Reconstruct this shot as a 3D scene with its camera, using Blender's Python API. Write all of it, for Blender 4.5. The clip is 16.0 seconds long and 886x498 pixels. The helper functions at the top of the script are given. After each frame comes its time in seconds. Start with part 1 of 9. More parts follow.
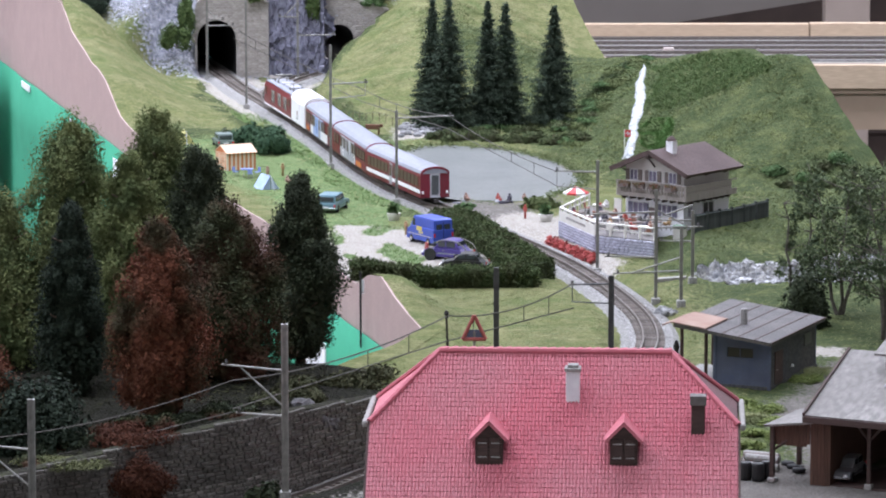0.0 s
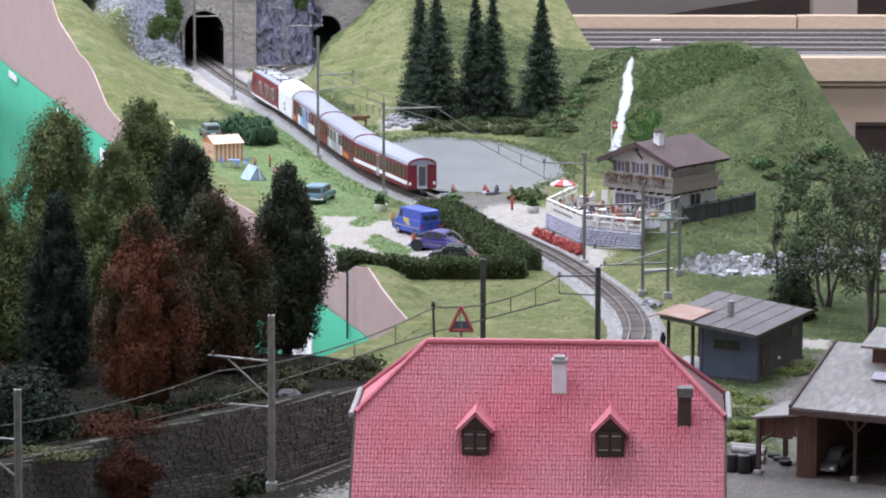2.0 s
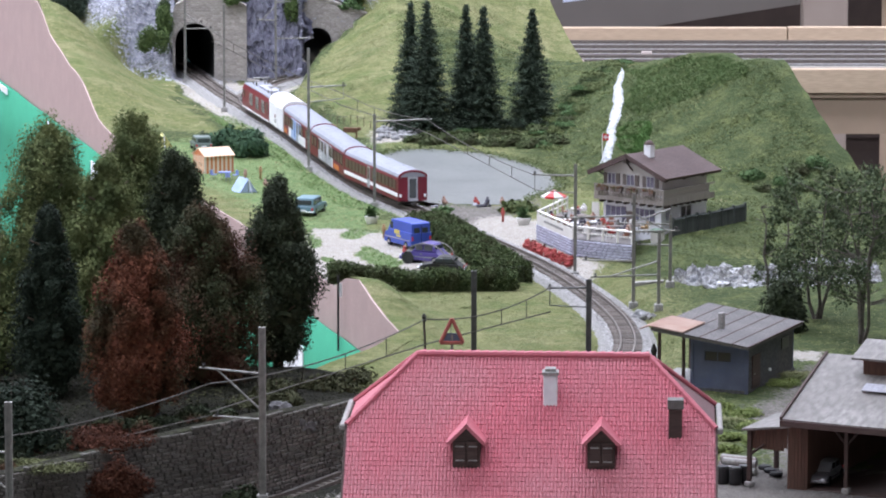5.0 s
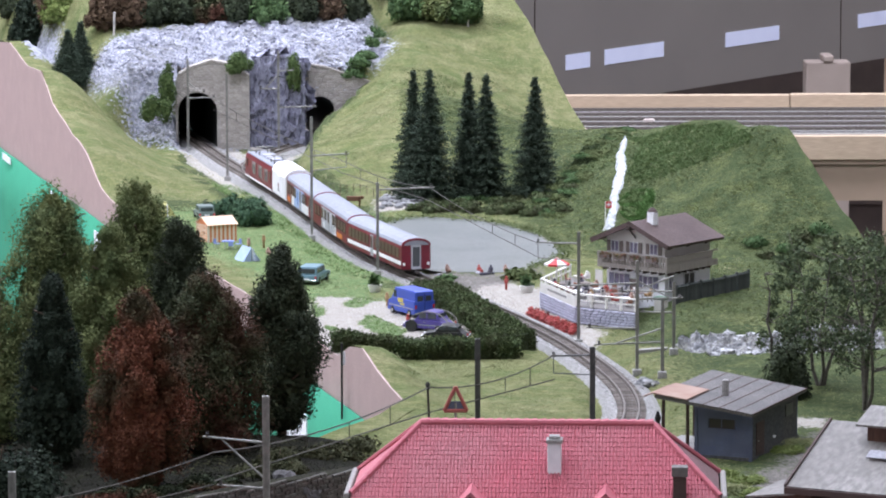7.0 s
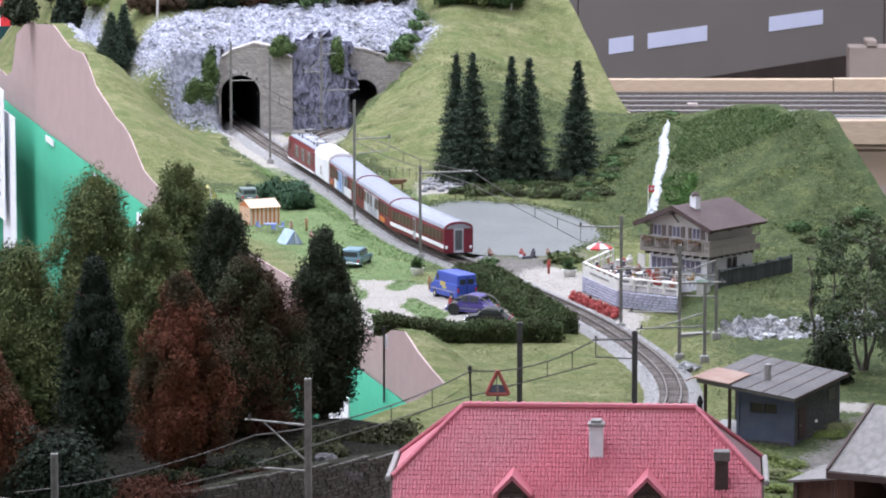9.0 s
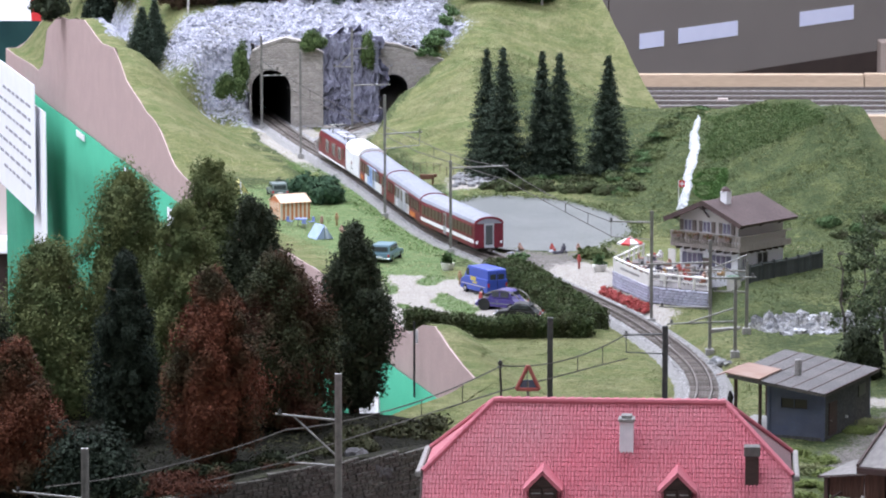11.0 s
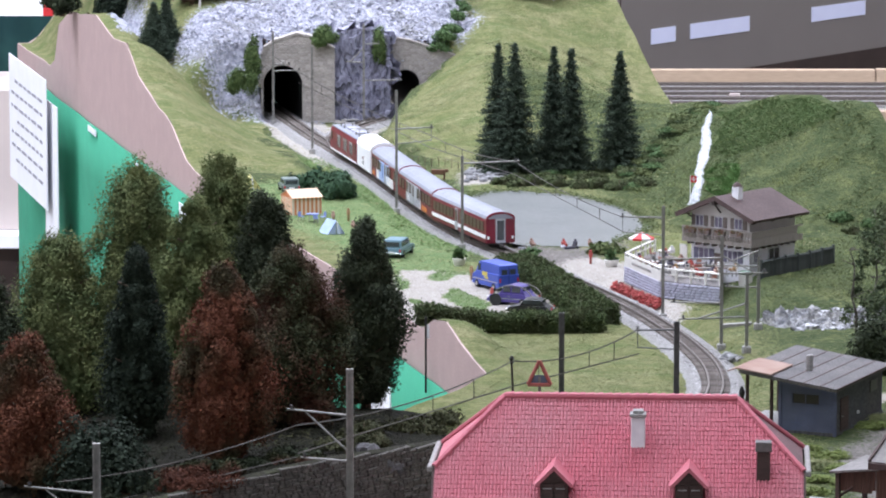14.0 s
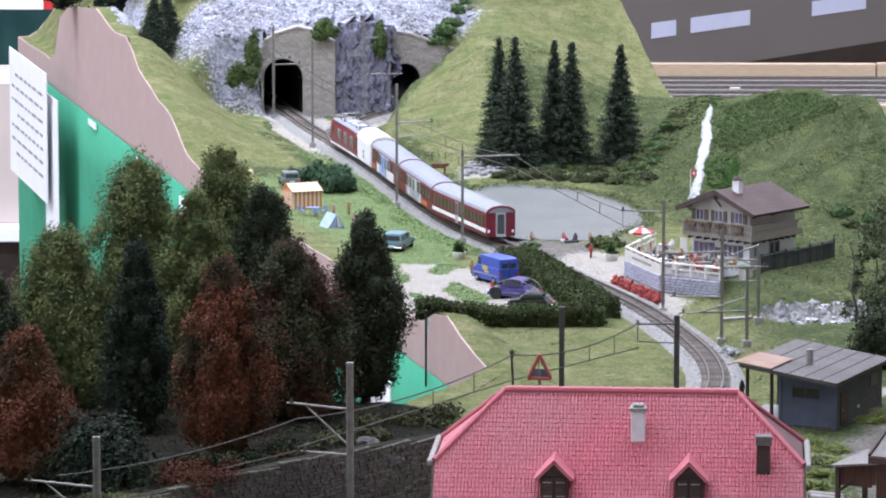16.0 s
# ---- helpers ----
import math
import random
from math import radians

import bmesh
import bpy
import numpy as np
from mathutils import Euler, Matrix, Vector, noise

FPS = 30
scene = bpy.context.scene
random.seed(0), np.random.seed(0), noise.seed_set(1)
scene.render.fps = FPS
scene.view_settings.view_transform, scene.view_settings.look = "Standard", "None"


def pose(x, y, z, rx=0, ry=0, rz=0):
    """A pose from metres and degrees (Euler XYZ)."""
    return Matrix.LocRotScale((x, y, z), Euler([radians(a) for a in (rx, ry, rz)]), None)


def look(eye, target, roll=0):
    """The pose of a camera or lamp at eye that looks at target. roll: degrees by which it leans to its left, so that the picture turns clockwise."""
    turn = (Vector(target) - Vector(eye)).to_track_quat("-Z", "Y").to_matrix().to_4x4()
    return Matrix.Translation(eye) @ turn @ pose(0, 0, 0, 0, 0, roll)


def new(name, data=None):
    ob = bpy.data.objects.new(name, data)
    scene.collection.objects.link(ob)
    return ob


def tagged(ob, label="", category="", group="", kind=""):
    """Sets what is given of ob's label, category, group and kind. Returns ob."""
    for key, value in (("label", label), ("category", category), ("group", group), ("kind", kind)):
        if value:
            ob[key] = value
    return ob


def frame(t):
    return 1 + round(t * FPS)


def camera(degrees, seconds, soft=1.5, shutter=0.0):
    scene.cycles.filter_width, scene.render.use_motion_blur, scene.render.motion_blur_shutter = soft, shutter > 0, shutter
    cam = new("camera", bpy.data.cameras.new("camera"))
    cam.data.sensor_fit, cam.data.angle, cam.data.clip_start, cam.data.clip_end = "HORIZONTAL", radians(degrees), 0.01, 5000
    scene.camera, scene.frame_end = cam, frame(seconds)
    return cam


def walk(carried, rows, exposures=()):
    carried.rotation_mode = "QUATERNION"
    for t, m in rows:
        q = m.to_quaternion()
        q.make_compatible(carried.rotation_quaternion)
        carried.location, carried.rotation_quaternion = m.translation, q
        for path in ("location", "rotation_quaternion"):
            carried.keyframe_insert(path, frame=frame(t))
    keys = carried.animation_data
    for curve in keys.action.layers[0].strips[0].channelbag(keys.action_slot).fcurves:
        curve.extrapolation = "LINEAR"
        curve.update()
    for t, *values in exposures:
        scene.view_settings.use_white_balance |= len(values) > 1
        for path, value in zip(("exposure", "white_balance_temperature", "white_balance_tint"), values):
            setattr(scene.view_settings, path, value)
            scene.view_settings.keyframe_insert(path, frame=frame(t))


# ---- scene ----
EYE = (0.0, 0.0, 0.63)
cam = camera(11.48, 16.0, soft=2.0)
# seconds, pan to the right, tilt down, lean, in degrees: a tripod head that turns on the spot
PATH = [
    (0.0, 0.309, 8.749, 0.036),
    (0.5, 0.309, 8.602, 0.064),
    (1.0, 0.347, 8.603, 0.009),
    (1.5, 0.436, 8.721, -0.067),
    (2.0, 0.481, 8.862, -0.149),
    (2.5, 0.537, 9.001, -0.246),
    (3.0, 0.560, 8.990, -0.233),
    (3.2, 0.567, 8.953, -0.220),
    (5.3, 0.603, 8.571, -0.060),
    (5.5, 0.596, 8.381, -0.028),
    (6.0, 0.554, 8.202, -0.041),
    (6.5, 0.542, 8.046, -0.005),
    (7.0, 0.558, 7.819, 0.102),
    (7.5, 0.529, 7.813, 0.026),
    (8.0, 0.493, 7.818, -0.006),
    (8.5, 0.445, 7.905, 0.007),
    (9.0, -0.000, 8.034, 0.000),
    (9.5, -0.220, 8.035, 0.010),
    (9.7, -0.374, 8.050, 0.010),
    (11.8, -0.424, 8.106, 0.020),
    (12.0, -0.512, 8.113, 0.021),
    (12.5, -0.582, 8.166, -0.027),
    (13.0, -0.585, 8.152, -0.036),
    (13.5, -0.574, 8.148, -0.001),
    (14.0, -0.551, 8.161, 0.007),
    (14.5, -0.535, 8.197, -0.039),
    (15.0, -0.541, 8.231, -0.060),
    (15.5, -0.558, 8.229, -0.100),
    (16.0, -0.554, 8.242, -0.041),
]


def aim(pan, tilt, lean):
    p, d = radians(pan), radians(tilt)
    target = (EYE[0] + math.sin(p) * math.cos(d), EYE[1] + math.cos(p) * math.cos(d), EYE[2] - math.sin(d))
    return look(EYE, target, -lean)


walk(cam, [(t, aim(p, d, r)) for t, p, d, r in PATH])
scene.view_settings.exposure = 0.27

# ---- light: an exhibition hall under rows of ceiling tubes ----
world = bpy.data.worlds.new("hall_air")
scene.world = world
world.use_nodes = True
world.node_tree.nodes["Background"].inputs[0].default_value = (0.8, 0.85, 1.0, 1)
world.node_tree.nodes["Background"].inputs[1].default_value = 0.05


def tube_row(x, y, z, length, width, watts, colour=(0.81, 0.855, 1.03)):
    lamp = bpy.data.lights.new("ceiling_tubes", "AREA")
    lamp.shape, lamp.size, lamp.size_y, lamp.energy, lamp.color = "RECTANGLE", length, width, watts, colour
    ob = new("ceiling_tubes", lamp)
    ob.matrix_world = pose(x, y, z)
    return ob


tube_row(0.3, 8.6, 2.70, 8.0, 0.5, 150)
tube_row(-1.0, 6.0, 2.70, 5.4, 0.5, 225)
tube_row(-1.1, 3.8, 2.70, 5.0, 0.5, 132)
tube_row(-0.6, 2.2, 2.70, 4.6, 0.5, 52)

# added fill lamps, unseen: one at the west wall, one behind the camera
FILLS = (((-4.95, 3.0, 1.25), (0.0, 4.0, 0.3), 90, 46), ((-1.6, -2.45, 1.25), (-0.4, 4.0, 0.2), 180, 40))
for at, aim_at, _, watts in FILLS:
    lamp = bpy.data.lights.new("window_light", "AREA")
    lamp.shape, lamp.size, lamp.size_y, lamp.energy, lamp.color = "RECTANGLE", 2.2, 1.3, watts, (0.86, 0.93, 1.0)
    new("window_light", lamp).matrix_world = look(at, aim_at)


# ---- materials ----
def mat(name, c1, c2=None, scale=300.0, rough=0.8, bump=0.0, metal=0.0, fine=None, fine_amt=0.25, c3=None,
        scale3=25.0, spec=0.3, rnd=0.0, stretch=None):
    """Two-scale noise colour with bump; c3 adds large blotches; rnd varies the value from object to object."""
    m = bpy.data.materials.new(name)
    m.use_nodes = True
    nt = m.node_tree
    b = nt.nodes["Principled BSDF"]
    b.inputs["Roughness"].default_value, b.inputs["Metallic"].default_value = rough, metal
    b.inputs["Specular IOR Level"].default_value = spec
    c2 = c2 or tuple(v * 0.8 for v in c1)
    tc = nt.nodes.new("ShaderNodeTexCoord")
    co = tc.outputs["Object"]
    if stretch:
        mp = nt.nodes.new("ShaderNodeMapping")
        mp.inputs["Scale"].default_value = stretch
        nt.links.new(co, mp.inputs["Vector"])
        co = mp.outputs["Vector"]

    def noise_node(sc, detail=4.0):
        n = nt.nodes.new("ShaderNodeTexNoise")
        n.inputs["Scale"].default_value, n.inputs["Detail"].default_value = sc, detail
        nt.links.new(co, n.inputs["Vector"])
        r = nt.nodes.new("ShaderNodeMapRange")
        r.inputs[1].default_value, r.inputs[2].default_value = 0.34, 0.66
        nt.links.new(n.outputs["Fac"], r.inputs[0])
        return r.outputs[0]

    def mix(f, a, bb, blend="MIX"):
        x = nt.nodes.new("ShaderNodeMix")
        x.data_type, x.blend_type = "RGBA", blend
        for sock, v in ((x.inputs[0], f), (x.inputs[6], a), (x.inputs[7], bb)):
            if hasattr(v, "links"):
                nt.links.new(v, sock)
            elif isinstance(v, (int, float)):
                sock.default_value = v
            else:
                sock.default_value = (*v, 1)
        return x.outputs[2]

    f1 = noise_node(scale)
    col = mix(f1, c1, c2)
    if c3:
        col = mix(noise_node(scale3, 3.0), col, c3)
    if fine:
        f2 = noise_node(fine, 2.0)
        dark = tuple(v * (1 - fine_amt * 1.6) for v in c2)
        col = mix(f2, col, mix(0.75, col, dark))
    if rnd:
        oi = nt.nodes.new("ShaderNodeObjectInfo")
        hsv = nt.nodes.new("ShaderNodeHueSaturation")
        r = nt.nodes.new("ShaderNodeMapRange")
        r.inputs[3].default_value, r.inputs[4].default_value = 1 - rnd, 1 + rnd
        nt.links.new(oi.outputs["Random"], r.inputs[0])
        nt.links.new(r.outputs[0], hsv.inputs["Value"])
        nt.links.new(col, hsv.inputs["Color"])
        col = hsv.outputs[0]
    nt.links.new(col, b.inputs["Base Color"])
    if bump:
        n = nt.nodes.new("ShaderNodeTexNoise")
        n.inputs["Scale"].default_value, n.inputs["Detail"].default_value = fine or scale * 2, 4.0
        nt.links.new(co, n.inputs["Vector"])
        bp = nt.nodes.new("ShaderNodeBump")
        bp.inputs["Strength"].default_value, bp.inputs["Distance"].default_value = bump, 0.002
        nt.links.new(n.outputs["Fac"], bp.inputs["Height"])
        nt.links.new(bp.outputs[0], b.inputs["Normal"])
    return m


def leaf_mat(name, c1, c2, c3=None, rough=0.85, big=30.0):
    """Foliage flock: varies from clump to clump and by large patches."""
    m = bpy.data.materials.new(name)
    m.use_nodes = True
    nt = m.node_tree
    b = nt.nodes["Principled BSDF"]
    b.inputs["Roughness"].default_value = rough
    b.inputs["Specular IOR Level"].default_value = 0.15
    g = nt.nodes.new("ShaderNodeNewGeometry")
    mx = nt.nodes.new("ShaderNodeMix")
    mx.data_type = "RGBA"
    mx.inputs[6].default_value, mx.inputs[7].default_value = (*c1, 1), (*c2, 1)
    nt.links.new(g.outputs["Random Per Island"], mx.inputs[0])
    col = mx.outputs[2]
    if c3:
        tc = nt.nodes.new("ShaderNodeTexCoord")
        n = nt.nodes.new("ShaderNodeTexNoise")
        n.inputs["Scale"].default_value = big
        nt.links.new(tc.outputs["Object"], n.inputs["Vector"])
        r = nt.nodes.new("ShaderNodeMapRange")
        r.inputs[1].default_value, r.inputs[2].default_value = 0.45, 0.62
        nt.links.new(n.outputs["Fac"], r.inputs[0])
        m2 = nt.nodes.new("ShaderNodeMix")
        m2.data_type = "RGBA"
        nt.links.new(r.outputs[0], m2.inputs[0])
        nt.links.new(col, m2.inputs[6])
        m2.inputs[7].default_value = (*c3, 1)
        col = m2.outputs[2]
    nt.links.new(col, b.inputs["Base Color"])
    return m


def glass_mat(name, tint=(0.05, 0.06, 0.07), rough=0.08):
    return mat(name, tint, tuple(v * 0.7 for v in tint), 80, rough, spec=0.6)


M_RAIL = mat("rusty_rail", (0.115, 0.095, 0.085), (0.17, 0.15, 0.135), 300, 0.55, metal=0.3)
M_SLEEPER = mat("brown_sleeper", (0.15, 0.125, 0.11), (0.22, 0.195, 0.175), 500, 0.85, rnd=0.25)
M_BALLAST = mat("grey_ballast", (0.42, 0.41, 0.40), (0.24, 0.23, 0.22), 420, 0.95, 0.8, fine=900)
M_ROCKW = mat("white_blue_rock", (0.72, 0.73, 0.78), (0.34, 0.35, 0.42), 110, 0.9, 0.9, fine=320, fine_amt=0.3)
M_STONE = mat("portal_stone", (0.54, 0.495, 0.46), (0.44, 0.40, 0.37), 120, 0.9, 0.4, fine=700, rnd=0.14)
M_MORTAR = mat("portal_mortar", (0.40, 0.37, 0.345), (0.31, 0.285, 0.265), 200, 0.95)
M_DARKROCK = mat("dark_slate_rock", (0.060, 0.058, 0.095), (0.46, 0.46, 0.58), 120, 0.85, 0.7, fine=380, c3=(0.11, 0.105, 0.155), scale3=28, stretch=(1.6, 1, 0.7))
M_PINK = mat("pink_board_paint", (0.48, 0.35, 0.325), (0.43, 0.315, 0.295), 40, 0.75, 0.05, fine=600, fine_amt=0.06)
M_GREEN = mat("green_cloth", (0.055, 0.345, 0.205), (0.046, 0.305, 0.180), 30, 0.9, 0.1, fine=900, fine_amt=0.1)
M_PAPER = mat("white_paper", (0.82, 0.83, 0.86), (0.78, 0.79, 0.82), 30, 0.7)
M_SHEET = mat("bleached_white_sheet", (0.95, 0.95, 0.96), (0.92, 0.92, 0.94), 30, 0.7)
M_INK = mat("grey_print", (0.25, 0.25, 0.28), (0.3, 0.3, 0.33), 200, 0.8)
M_TRUNK = mat("brown_bark", (0.09, 0.06, 0.045), (0.16, 0.12, 0.09), 300, 0.95, 0.5)
M_GREYBARK = mat("grey_bark", (0.14, 0.125, 0.11), (0.085, 0.075, 0.068), 300, 0.95, 0.5)
M_MAST = mat("galvanised_mast", (0.30, 0.29, 0.27), (0.20, 0.195, 0.185), 200, 0.55, metal=0.35)
M_MASTD = mat("dark_steel_mast", (0.11, 0.11, 0.115), (0.07, 0.07, 0.075), 200, 0.5, metal=0.4)
M_WIRE = mat("dark_copper_wire", (0.06, 0.055, 0.05), (0.1, 0.09, 0.08), 200, 0.5, metal=0.5)
M_INSUL = mat("black_insulator", (0.02, 0.02, 0.022), (0.04, 0.035, 0.03), 300, 0.35)
M_CONC = mat("grey_concrete", (0.42, 0.41, 0.39), (0.32, 0.31, 0.30), 150, 0.9, 0.3, fine=700)
M_GLASS = glass_mat("dark_glass")
M_BLACK = mat("black_plastic", (0.02, 0.02, 0.022), (0.03, 0.03, 0.03), 200, 0.5)
M_WATER = mat("grey_lake_water", (0.215, 0.225, 0.222), (0.165, 0.175, 0.168), 30, 0.30, 0.3, fine=260, fine_amt=0.10, spec=0.5, c3=(0.25, 0.255, 0.25), scale3=16)
M_WHITE = mat("white_plaster", (0.78, 0.78, 0.82), (0.68, 0.68, 0.72), 90, 0.85, 0.2, fine=500, fine_amt=0.1)

# ---- helpers for parts ----
def link_mesh(name, me, material, parent=None, label=""):
    if material is not None:
        me.materials.append(material)
    ob = new(name, me)
    if parent is not None:
        ob.parent = parent
    if label:
        ob["label"] = label
    return ob


def part(name, bm, material, parent=None, label="", smooth=False):
    me = bpy.data.meshes.new(name)
    bmesh.ops.recalc_face_normals(bm, faces=bm.faces)
    bm.to_mesh(me)
    bm.free()
    if smooth:
        me.polygons.foreach_set("use_smooth", [True] * len(me.polygons))
    return link_mesh(name, me, material, parent, label)


def arrays(name, verts, faces, material, parent=None, label="", smooth=False):
    me = bpy.data.meshes.new(name)
    me.from_pydata([tuple(v) for v in verts], [], [tuple(f) for f in faces])
    if smooth:
        me.polygons.foreach_set("use_smooth", [True] * len(me.polygons))
    return link_mesh(name, me, material, parent, label)


def thing(name, m, label, category, group="", kind=""):
    ob = new(name)
    ob.empty_display_size = 0.01
    ob.matrix_basis = m
    return tagged(ob, label, category, group, kind)


def box(bm, x0, x1, y0, y1, z0, z1, bev=0.0, m=None):
    r = bmesh.ops.create_cube(bm, size=1.0)
    vs = r["verts"]
    for v in vs:
        v.co = Vector((x0 + (v.co.x + 0.5) * (x1 - x0), y0 + (v.co.y + 0.5) * (y1 - y0), z0 + (v.co.z + 0.5) * (z1 - z0)))
    if bev:
        es = {e for v in vs for e in v.link_edges}
        g = bmesh.ops.bevel(bm, geom=list(es), offset=bev, segments=1, affect="EDGES", profile=0.5)
        vs = list({v for f in g["faces"] for v in f.verts} | {v for v in vs if v.is_valid})
    if m is not None:
        for v in vs:
            v.co = m @ v.co
    return vs


def boxes(*rows, bev=0.0):
    bm = bmesh.new()
    for r in rows:
        box(bm, *r, bev=bev)
    return bm


def rod(bm, a, b, r0, r1=None, n=6, cap=True):
    a, b = Vector(a), Vector(b)
    r1 = r0 if r1 is None else r1
    q = (b - a).to_track_quat("Z", "Y").to_matrix().to_4x4()
    r = bmesh.ops.create_cone(bm, cap_ends=cap, segments=n, radius1=r0, radius2=r1, depth=(b - a).length)
    mm = Matrix.Translation((a + b) / 2) @ q
    for v in r["verts"]:
        v.co = mm @ v.co
    return r["verts"]


def rods(*rows, n=6):
    bm = bmesh.new()
    for a, b, r in rows:
        rod(bm, a, b, r, n=n)
    return bm


def prism(bm, poly, lo, hi, axis="y"):
    """A polygon in the plane across an axis, drawn out along it from lo to hi."""
    def at(p, h):
        return {"x": (h, p[0], p[1]), "y": (p[0], h, p[1]), "z": (p[0], p[1], h)}[axis]
    a = [bm.verts.new(at(p, lo)) for p in poly]
    b = [bm.verts.new(at(p, hi)) for p in poly]
    bm.faces.new(a)
    bm.faces.new(b[::-1])
    for i in range(len(poly)):
        j = (i + 1) % len(poly)
        bm.faces.new((a[j], a[i], b[i], b[j]))
    return a + b


def prisms(poly, lo, hi, axis="y"):
    bm = bmesh.new()
    prism(bm, poly, lo, hi, axis)
    return bm


def slab(bm, quad, thick):
    """A flat plate: four corners of its top face and its thickness, downwards along its normal."""
    q = [Vector(p) for p in quad]
    nrm = (q[1] - q[0]).cross(q[-1] - q[0]).normalized()
    if nrm.z < 0:
        nrm = -nrm
    a = [bm.verts.new(p) for p in q]
    b = [bm.verts.new(p - nrm * thick) for p in q]
    n = len(q)
    bm.faces.new(a)
    bm.faces.new(b[::-1])
    for i in range(n):
        j = (i + 1) % n
        bm.faces.new((a[j], a[i], b[i], b[j]))


def slabs(quad, thick):
    bm = bmesh.new()
    slab(bm, quad, thick)
    return bm


def ball(bm, c, rx, ry=None, rz=None, sub=2, rough=0.0, rng=random):
    r = bmesh.ops.create_icosphere(bm, subdivisions=sub, radius=1.0)
    for v in r["verts"]:
        k = 1 + rough * (rng.random() - 0.5) * 2
        v.co = Vector((c[0] + v.co.x * rx * k, c[1] + v.co.y * (ry or rx) * k, c[2] + v.co.z * (rz or rx) * k))


def lathe(bm, prof, n=12, c=(0, 0, 0)):
    rings = []
    for r, z in prof:
        rings.append([bm.verts.new((c[0] + r * math.cos(2 * math.pi * i / n), c[1] + r * math.sin(2 * math.pi * i / n), c[2] + z)) for i in range(n)])
    for a, b in zip(rings, rings[1:]):
        for i in range(n):
            bm.faces.new((a[i], a[(i + 1) % n], b[(i + 1) % n], b[i]))
    bm.faces.new(rings[0][::-1])
    bm.faces.new(rings[-1])


def spline(pts, step=0.01):
    """Points at even steps along a Catmull-Rom curve."""
    p = [np.array(q, float) for q in pts]
    p = [2 * p[0] - p[1]] + p + [2 * p[-1] - p[-2]]
    out = []
    for i in range(1, len(p) - 2):
        for k in range(24):
            t = k / 24
            out.append(0.5 * (2 * p[i] + (p[i + 1] - p[i - 1]) * t + (2 * p[i - 1] - 5 * p[i] + 4 * p[i + 1] - p[i + 2]) * t * t
                              + (3 * p[i] - p[i - 1] - 3 * p[i + 1] + p[i + 2]) * t ** 3))
    out.append(p[-2])
    out = np.array(out)
    d = np.concatenate([[0], np.cumsum(np.linalg.norm(np.diff(out, axis=0), axis=1))])
    s = np.arange(0, d[-1], step)
    return np.stack([np.interp(s, d, out[:, i]) for i in range(out.shape[1])], 1), s


# ---- the lie of the land (metres; the valley floor is z = 0) ----
TRACK = [(-0.315, 5.86), (-0.259, 5.61), (-0.215, 5.40), (-0.173, 5.22), (-0.143, 5.09), (-0.100, 4.88), (-0.066, 4.70),
         (-0.032, 4.545), (0.0, 4.44), (0.03, 4.355), (0.085, 4.19), (0.134, 4.03), (0.161, 3.914), (0.181, 3.80),
         (0.192, 3.694), (0.190, 3.583), (0.17, 3.47), (0.13, 3.375), (0.07, 3.275), (0.0, 3.165), (-0.06, 3.072), (-0.12, 2.985), (-0.20, 2.91), (-0.34, 2.80)]
BRANCH = [(-0.161, 5.165), (-0.180, 5.26), (-0.186, 5.34), (-0.178, 5.42), (-0.160, 5.50), (-0.137, 5.57), (-0.110, 5.66), (-0.09, 5.80)]
track_line, _ = spline(TRACK, 0.004)
branch_line, _ = spline(BRANCH, 0.004)


def ss(a, b, v):
    t = np.clip((v - a) / (b - a), 0, 1)
    return t * t * (3 - 2 * t)


def near_line(line, x, y):
    """Distance from points to a curve."""
    best = np.full(np.shape(x), 9.0)
    for px, py in line[::4, :2]:
        best = np.minimum(best, (x - px) ** 2 + (y - py) ** 2)
    return np.sqrt(best)


def wave(x, y, k, seed):
    """Cheap smooth value noise, -1 to 1."""
    r = np.random.RandomState(seed)
    out = 0
    for i in range(7):
        a, ph, f = r.rand() * 6.283, r.rand() * 6.283, k * (0.6 + r.rand() * 0.9)
        out = out + np.sin((x * math.cos(a) + y * math.sin(a)) * f + ph)
    return out / 3.6


EDGE_U = [4.85, 4.95, 5.0, 5.1, 5.33, 5.43, 5.56, 5.71, 5.95, 6.06, 6.10, 6.5]
EDGE_Z = [0.0, 0.004, 0.009, 0.038, 0.066, 0.10, 0.101, 0.114, 0.095, 0.07, 0.005, 0.004]
BACK_U = [4.2, 4.3, 4.4, 4.58, 4.8, 5.0, 5.24, 5.38, 5.42, 5.53, 5.67, 5.85, 6.2]
BACK_Z = [0.0, 0.005, 0.04, 0.102, 0.085, 0.060, 0.026, 0.013, 0.024, 0.071, 0.133, 0.19, 0.23]
N_LEFT, N_RIGHT = 0.84, 1.53
LIP_U = [3.40, 3.504, 3.58, 3.62, 3.65, 3.69, 3.712, 3.73, 3.90, 4.1, 4.4]
LIP_Z = [0.0, 0.0090, 0.0155, 0.0225, 0.0270, 0.0255, 0.019, 0.008, 0.007, 0.005, 0.0]


def nu(x, y):
    return 0.9726 * x + 0.2325 * y, -0.2325 * x + 0.9726 * y


